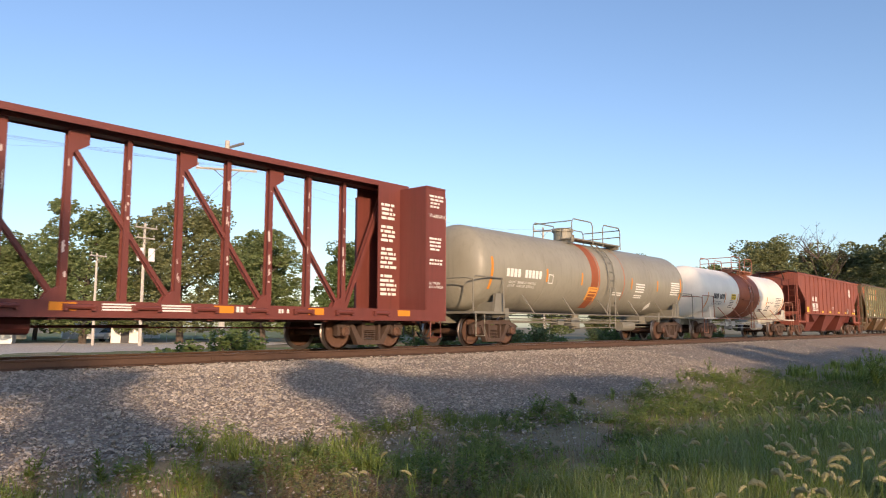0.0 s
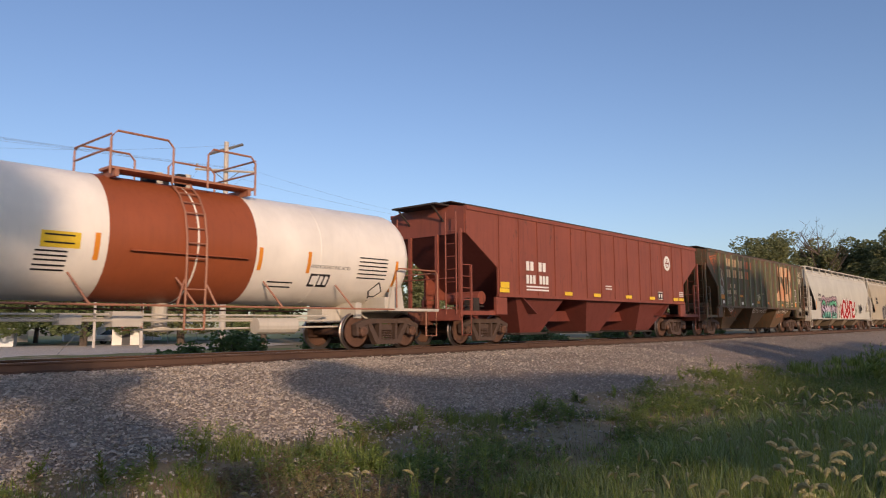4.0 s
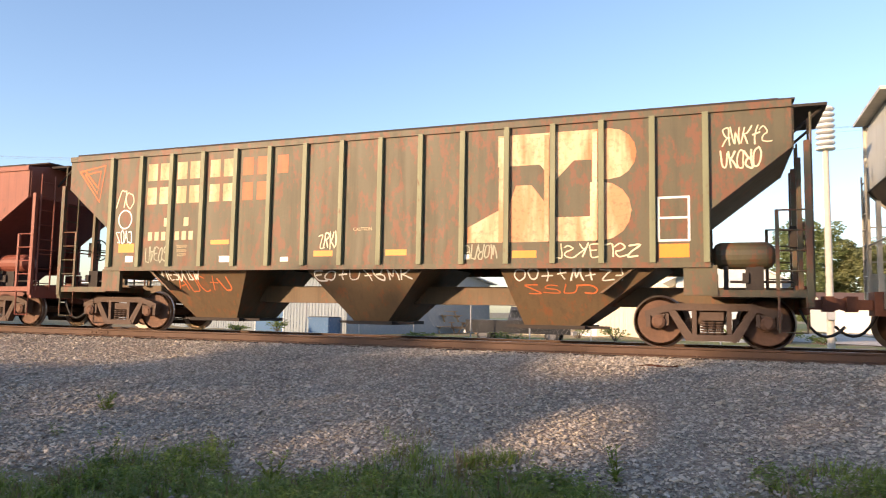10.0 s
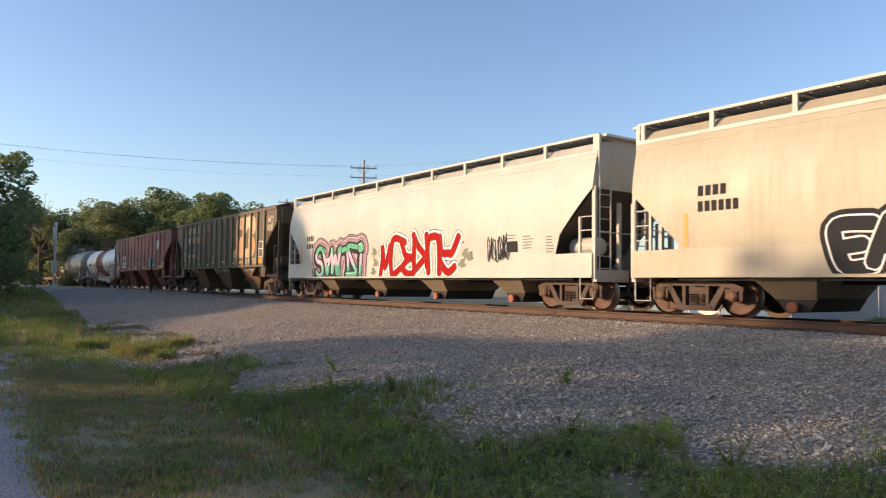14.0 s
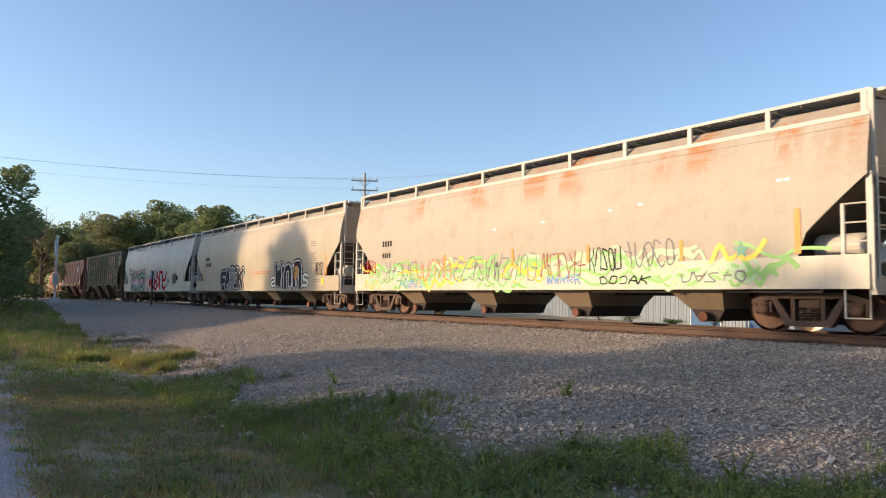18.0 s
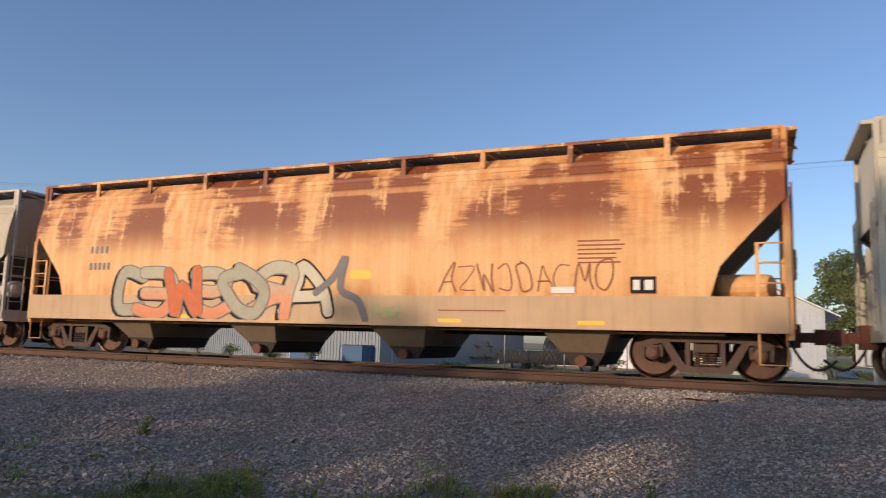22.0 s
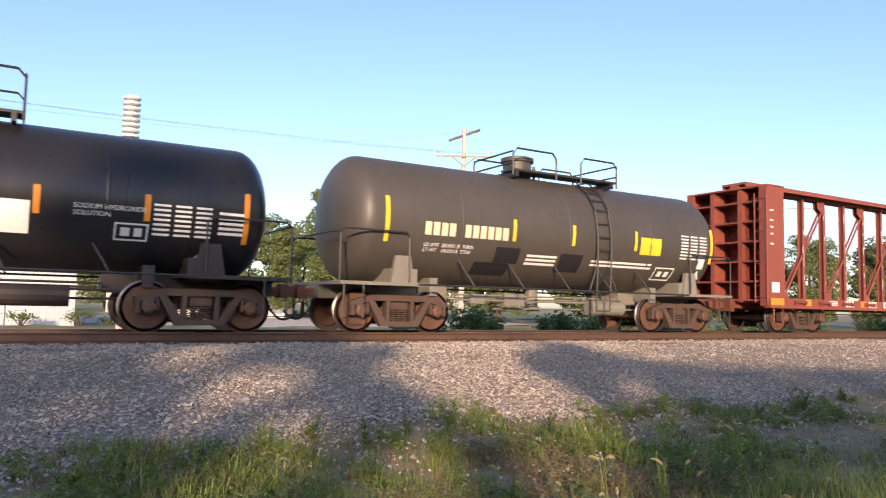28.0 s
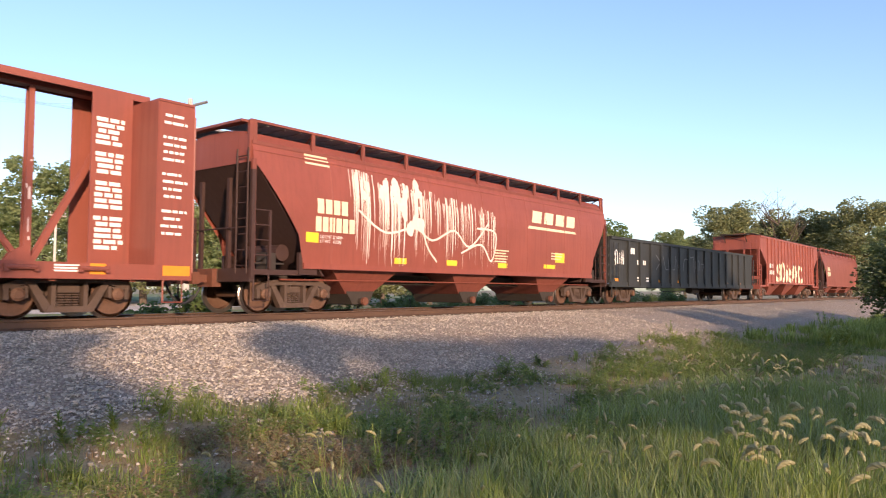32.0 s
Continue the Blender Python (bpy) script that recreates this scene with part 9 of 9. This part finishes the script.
sprigs("bank_litter", 1500, (-30, -12, 3.6, 7.0, lambda x, y: 0.0 if abs(y - toe(x)) < 1.3 else 9), 0.05, 0.2, [GRASS_D, GRASS_B, WEED_B], 65, 0.07, "dry brown weeds on the dirt bank")
sprigs("dry_weeds", 1500, (0.4, 7, 4.0, 7.6, lambda x, y: 0.1 if y < toe(x) + 0.2 else 9), 0.06, 0.26, [GRASS_D, GRASS_B, WEED_B], 64, 0.06, "dry brown weeds on bare soil")


def foxtails():
    rs = random.Random(77)
    st, hd = bmesh.new(), bmesh.new()
    for k in range(330):
        big = k >= 285
        if big:
            x, y = rs.uniform(4.3, 6.6), rs.uniform(0.85, 1.75)
        elif k < 150:
            x, y = rs.uniform(5.0, 10.5), rs.uniform(0.9, 2.9)
        else:
            x, y = rs.uniform(3.0, 14.0), rs.uniform(2.4, 5.6)
        z = height(x, y)
        h = rs.uniform(0.45, 0.85) if k < 150 else (rs.uniform(0.5, 0.85) if big else rs.uniform(0.3, 0.55))
        a = rs.uniform(0, 6.28)
        d = Vector((math.cos(a), math.sin(a), 0))
        top = Vector((x, y, z + h)) + d * 0.12 * h
        tube(st, [(x, y, z), Vector((x, y, z + h * 0.6)) + d * 0.02, top], 0.0028, 3)
        L = rs.uniform(0.07, 0.12) if big else rs.uniform(0.05, 0.10)
        droop = rs.uniform(0.5, 1.1) if big else rs.uniform(0.2, 0.9)
        loops = []
        p = top.copy()
        for i in range(9):
            u = i / 8
            b = 1.1 - 2.4 * droop * u
            p = p + (d * math.cos(b) + Vector((0, 0, math.sin(b)))) * (L * 1.25 / 8)
            r = (0.004, 0.010, 0.013, 0.0145, 0.0145, 0.014, 0.012, 0.009, 0.003)[i] * (0.95 if big else 0.7)
            q = Vector((0, 0, 1)) * math.cos(b) - d * math.sin(b)
            loops.append([p + Vector((-d.y, d.x, 0)) * (math.cos(a2) * r * (1 + 0.35 * ((i + k2) % 2))) + q * (math.sin(a2) * r * (1 + 0.35 * ((i + k2) % 2))) for k2, a2 in enumerate((0, 1.05, 2.09, 3.14, 4.19, 5.24))])
        rings(hd, loops)
    me = mesh_of(st, GRASS_C)
    f = tagged(new("foxtail_stems", me), "slender green foxtail stems standing in grass", "foxtail grass", "", "stuff")
    tagged(new("foxtail_heads", mesh_of(hd, SEED)), "drooping pale bristly foxtail seed heads", "foxtail grass", "", "stuff")


foxtails()


def weed(x, y, h, seed, mat, label, n=60, leaf=0.075, w=0.12):
    r = random.Random(seed)
    wd = thing("weed", label, "weed", "weeds")
    bm = bmesh.new()
    lv = bmesh.new()
    stems = r.randint(2, 4)
    for s in range(stems):
        a = r.uniform(0, 6.28)
        tip = Vector((math.cos(a) * w * r.uniform(0.2, 1), math.sin(a) * w * r.uniform(0.2, 1), h * r.uniform(0.7, 1)))
        tube(bm, [(0, 0, 0), tip * 0.5 + Vector((0, 0, h * 0.06)), tip], 0.006, 4, 0, 0.003)
        for k in range(n // stems):
            u = r.uniform(0.15, 1.0)
            p = tip * u
            b = r.uniform(0, 6.28)
            L = leaf * r.uniform(0.6, 1.2) * (1.25 - 0.7 * u)
            d = Vector((math.cos(b), math.sin(b), r.uniform(0.1, 0.9))).normalized() * L
            q = Vector((-d.y, d.x, 0)).normalized() * L * 0.13
            lv.faces.new([lv.verts.new(v) for v in (p, p + d * 0.5 + q, p + d, p + d * 0.5 - q)])
    part("stem", bm, mat, wd)
    part("leaves", lv, mat, wd)
    put(wd, x, y, height(x, y) - 0.02)


weed(5.75, 4.5, 0.72, 1, GRASS_C, "tall yellow-green weed spike in rough grass", 170, 0.085, 0.1)
weed(5.55, 4.75, 0.6, 2, GRASS_B, "tall yellow-green weed spike in rough grass", 120, 0.1, 0.12)
weed(5.0, 4.7, 0.5, 3, GRASS_C, "tall yellow-green weed spike in rough grass", 150, 0.075, 0.09)
weed(22.6, 4.3, 1.15, 5, GRASS_C, "pale yellow-green weed bush at the ballast edge", 520, 0.16, 0.4)
weed(23.3, 4.1, 0.9, 6, GRASS_C, "pale yellow-green weed bush at the ballast edge", 420, 0.16, 0.4)
weed(3.95, 7.35, 0.42, 4, GRASS_A, "leafy green weed at the ballast edge", 140, 0.09, 0.14)
rw = random.Random(5)
spots = [(-12.2, 4.8), (-10.6, 5.6), (-8.6, 5.4), (-7.2, 4.9), (-4.6, 5.0), (-4.0, 6.1), (-2.4, 6.9), (-2.9, 6.3), (-1.0, 6.9), (-7.2, 7.2), (0.6, 6.7), (2.3, 7.2), (2.9, 7.6), (3.4, 7.2), (4.6, 7.6), (5.6, 7.0), (6.6, 7.2), (7.4, 7.4), (8.2, 7.6), (9.4, 7.0), (10.6, 7.1), (12.4, 7.4), (14, 7.5), (16, 7.6), (18, 7.8), (20.5, 7.9), (21.8, 8.5), (22.6, 8.0), (5.9, 6.2), (6.9, 6.4), (3.0, 6.2), (3.9, 6.6), (-5.6, 5.6), (-9.6, 5.0)]
for k, (x, y) in enumerate(spots):
    weed(x, y, rw.uniform(0.24, 0.46), 200 + k, rw.choice((GRASS_A, LEAF_C, GRASS_C)), "leafy green weed at the ballast edge", 130, 0.1, rw.uniform(0.16, 0.3))


# patches of ground that the low sun reaches between the crowns, as outlines on the ground
SUN_PATCHES = (
    ((6.9, 13.2), (10.5, 13.2), (8.9, 12.0), (7.9, 10.9), (7.6, 9.5), (7.4, 8.2), (6.9, 7.3), (4.8, 4.9), (4.0, 5.3), (5.5, 7.5), (5.0, 7.9), (5.2, 8.9), (5.2, 10.7), (6.2, 11.7)),
    ((11.5, 13.2), (60, 13.2), (60, 11), (27, 9), (20, 6.8), (17, 9.5), (13.3, 10.1), (11.4, 10.8), (10.6, 12)),
    ((2.1, 9.1), (2.5, 10.0), (3.1, 10.7), (3.8, 10.4), (3.7, 9.8), (3.0, 9.5), (2.5, 9.0)),
    ((2.6, 8.3), (3.1, 8.2), (2.9, 7.4), (2.5, 6.3), (2.1, 6.6)),
    ((-2.2, 7.6), (-2.1, 8.4), (-1.9, 8.9), (-1.5, 9.5), (-1.1, 8.8), (-1.1, 7.9), (-1.4, 7.4)),
    ((-2.5, 11.6), (-2.5, 13.2), (-0.6, 13.2), (-1.0, 11.5), (-1.7, 11.4)),
    ((2.2, 11.3), (2.4, 12.6), (3.2, 12.6), (2.7, 11.1)),
    ((-22.1, 5.2), (-26.3, 7.4), (-27.8, 9), (-29, 13.2), (-9.6, 13.2), (-9.1, 11.5), (-9.6, 10.2), (-12.9, 9.4), (-14.3, 8.3), (-15.4, 6.7), (-14.7, 5.3), (-14.6, 4.5), (-17.1, 4.3)),
    ((-24.5, 4.9), (-22, 5.4), (-15.7, 3.9), (-17, 3.1), (-19.3, 3), (-23.2, 3.6)),
    ((-32, 3.9), (-30.5, 4.8), (-23.2, 3.6), (-22.4, 2), (-27.7, 2.4)),
    ((3.0, 2.3), (3.4, 3.7), (5.0, 4.3), (6.8, 4.8), (8.0, 3.8), (7.6, 2.2), (6.2, 1.5), (5.0, 1.2), (4.0, 1.2)),
    ((10, 5.5), (13, 6.6), (17, 7.5), (22, 6.8), (18, 5.7), (13, 5.1)),
    ((2.6, 5.2), (3.0, 6.4), (3.7, 7.2), (4.3, 7.3), (3.9, 6.2), (3.3, 5.0)),
    ((1.3, 5.9), (1.6, 6.8), (2.2, 7.2), (2.1, 6.2)),
)


def inside(poly, x, y):
    hit = np.zeros(len(x), bool)
    for (xa, ya), (xb, yb) in zip(poly, poly[1:] + poly[:1]):
        cross = (ya > y) != (yb > y)
        hit ^= cross & (x < (xb - xa) * (y - ya) / ((yb - ya) or 1e-9) + xa)
    return hit


def sunlit(P):
    """Which leaves would shade a sun patch: follows the sunbeam down to the ground."""
    slope, drift = SUN_TO.z / -SUN_TO.y, SUN_TO.x / SUN_TO.y
    out = np.zeros(len(P), bool)
    for dx, dz in ((0, 0), (0.1, 0), (-0.1, 0), (0, 0.09), (0, -0.09)):
        g = np.full(len(P), -0.6)
        for _ in range(12):
            gy = P[:, 1] + (P[:, 2] + dz - g) / slope
            g = 0.5 * g + 0.5 * np.interp(gy, PROFILE_Y, PROFILE_Z)
        gx = P[:, 0] + dx + drift * (gy - P[:, 1])
        gy = np.where((gy > 13) & (gy < 16.2), 13.0, gy)
        for poly in SUN_PATCHES:
            out |= inside(poly, gx, gy)
    return out


def shade_row():
    """A row of unseen roadside trees added at the camera's back; their crowns are cut to let patches of low sun
    through.
    """
    rs = np.random.RandomState(9)
    tall = [(-13.9, 10.3, 2.0), (-11.6, 10.9, 0.9), (-23.2, 8.3, 1.2), (23, 10.6, 6.5), (-46.5, 10.6, 2.8), (-56, 9.5, 4), (-66, 11.2, 7), (-84, 12, 9)]
    pts = []
    for k in range(10200):
        X, Z = rs.uniform(-95, 34), rs.uniform(0.9, 11.4)
        lim = 6.85 + 0.25 * noise.noise((X * 0.45, 0, 0)) + 0.2 * noise.noise((X * 1.7, 2, 0))
        for c, top, w in tall:
            u = abs(X - c) / w
            if u < 1:
                lim = max(lim, 6.8 + (top - 6.8) * (1 - u * u) ** 0.5 + 0.5 * noise.noise((X * 1.1, Z * 1.1, 4)))
        if Z > lim or (Z > 7.2 and noise.noise((X * 0.8, Z * 0.8, 11)) > 0.32):
            continue
        pts.append((X, Z))
    for k in range(6900):
        X, Z = rs.uniform(-112, -53), rs.uniform(0.9, 15.5)
        if Z < 11.3 + 4 * max(0.0, 1 - ((X + 96) / 22) ** 2) + 0.9 * noise.noise((X * 0.5, Z * 0.3, 6)):
            pts.append((X, Z))
    homes = [-107, -99, -91, -83, -75, -68, -62, -54, -46.5, -38, -31, -23.2, -13.5, -5, 3, 11, 19, 27, 33]
    for i, hx in enumerate(homes):
        mine = [(X, Z) for X, Z in pts if min(homes, key=lambda q: abs(q - X)) == hx]
        if not mine:
            continue
        t = thing("tree", "unseen roadside tree with a leafy crown cut to shape the sunlight", "tree", "trees behind the lane")
        bm = bmesh.new()
        C = []
        for j, (X, Z) in enumerate(mine):
            d = rs.normal(0, 1, (30, 3)) * np.array([0.24, 0.3, 0.22])
            C.append(np.array([X, rs.uniform(-0.4, 0.4) - 14.0, Z])[None] + d)
        C = np.concatenate(C)
        C = C[~sunlit(C)] - np.array([[hx, -14.0, -1.0]])
        topz = max(Z for _, Z in mine)
        tube(bm, [(0, 0, 0), (0.1, 0, topz * 0.45), (0, 0, topz * 0.75)], 0.2, 8, 0, 0.05)
        for q in C[::320]:
            tube(bm, [(0, 0, max(q[2] * 0.55, 0.8)), (q[0] * 0.6, q[1] * 0.6, q[2] * 0.85), tuple(q)], 0.03, 4, 0, 0.01)
        part("trunk", bm, BARK, t)
        shared("crown", quads_mesh("crown", C, 0.34, LEAF_A, rs), t)
        put(t, hx, -14.0, -1.0)


shade_row()


# ---- what moves: the train rolls by, its wheels turn ----
def rolled(t):
    """Metres that the train has gone since 8 s."""
    u = (t - 8) / 16
    return 133.02 * u - 2.531 * u * u + 0.909 * u ** 3 + 0.3005 * u ** 4


def motions():
    for car, c in TRAIN:
        walk(car, [(t, pose(c - rolled(t), TRACK_Y, 0)) for t in range(0, 33, 2)])
    # one turning path for each end of a bogie, which all wheelsets at that end follow
    turns = []
    t, last = 0.0, None
    while t <= 32.0001:
        turns.append(t)
        t += 1 / 15
    for s in (-1, 1):
        group = [w for w, side in WHEELS if side == s]
        # rolling towards -x turns the wheels backwards about y
        walk(group[0], [(t, Matrix.Translation((s * 0.9, 0, 0.458)) @ Matrix.Rotation(-rolled(t) / 0.458, 4, "Y")) for t in turns])
        key = group[0].animation_data
        for w in group[1:]:
            w.rotation_mode = "QUATERNION"
            d = w.animation_data_create()
            d.action = key.action
            d.action_slot = key.action_slot


motions()
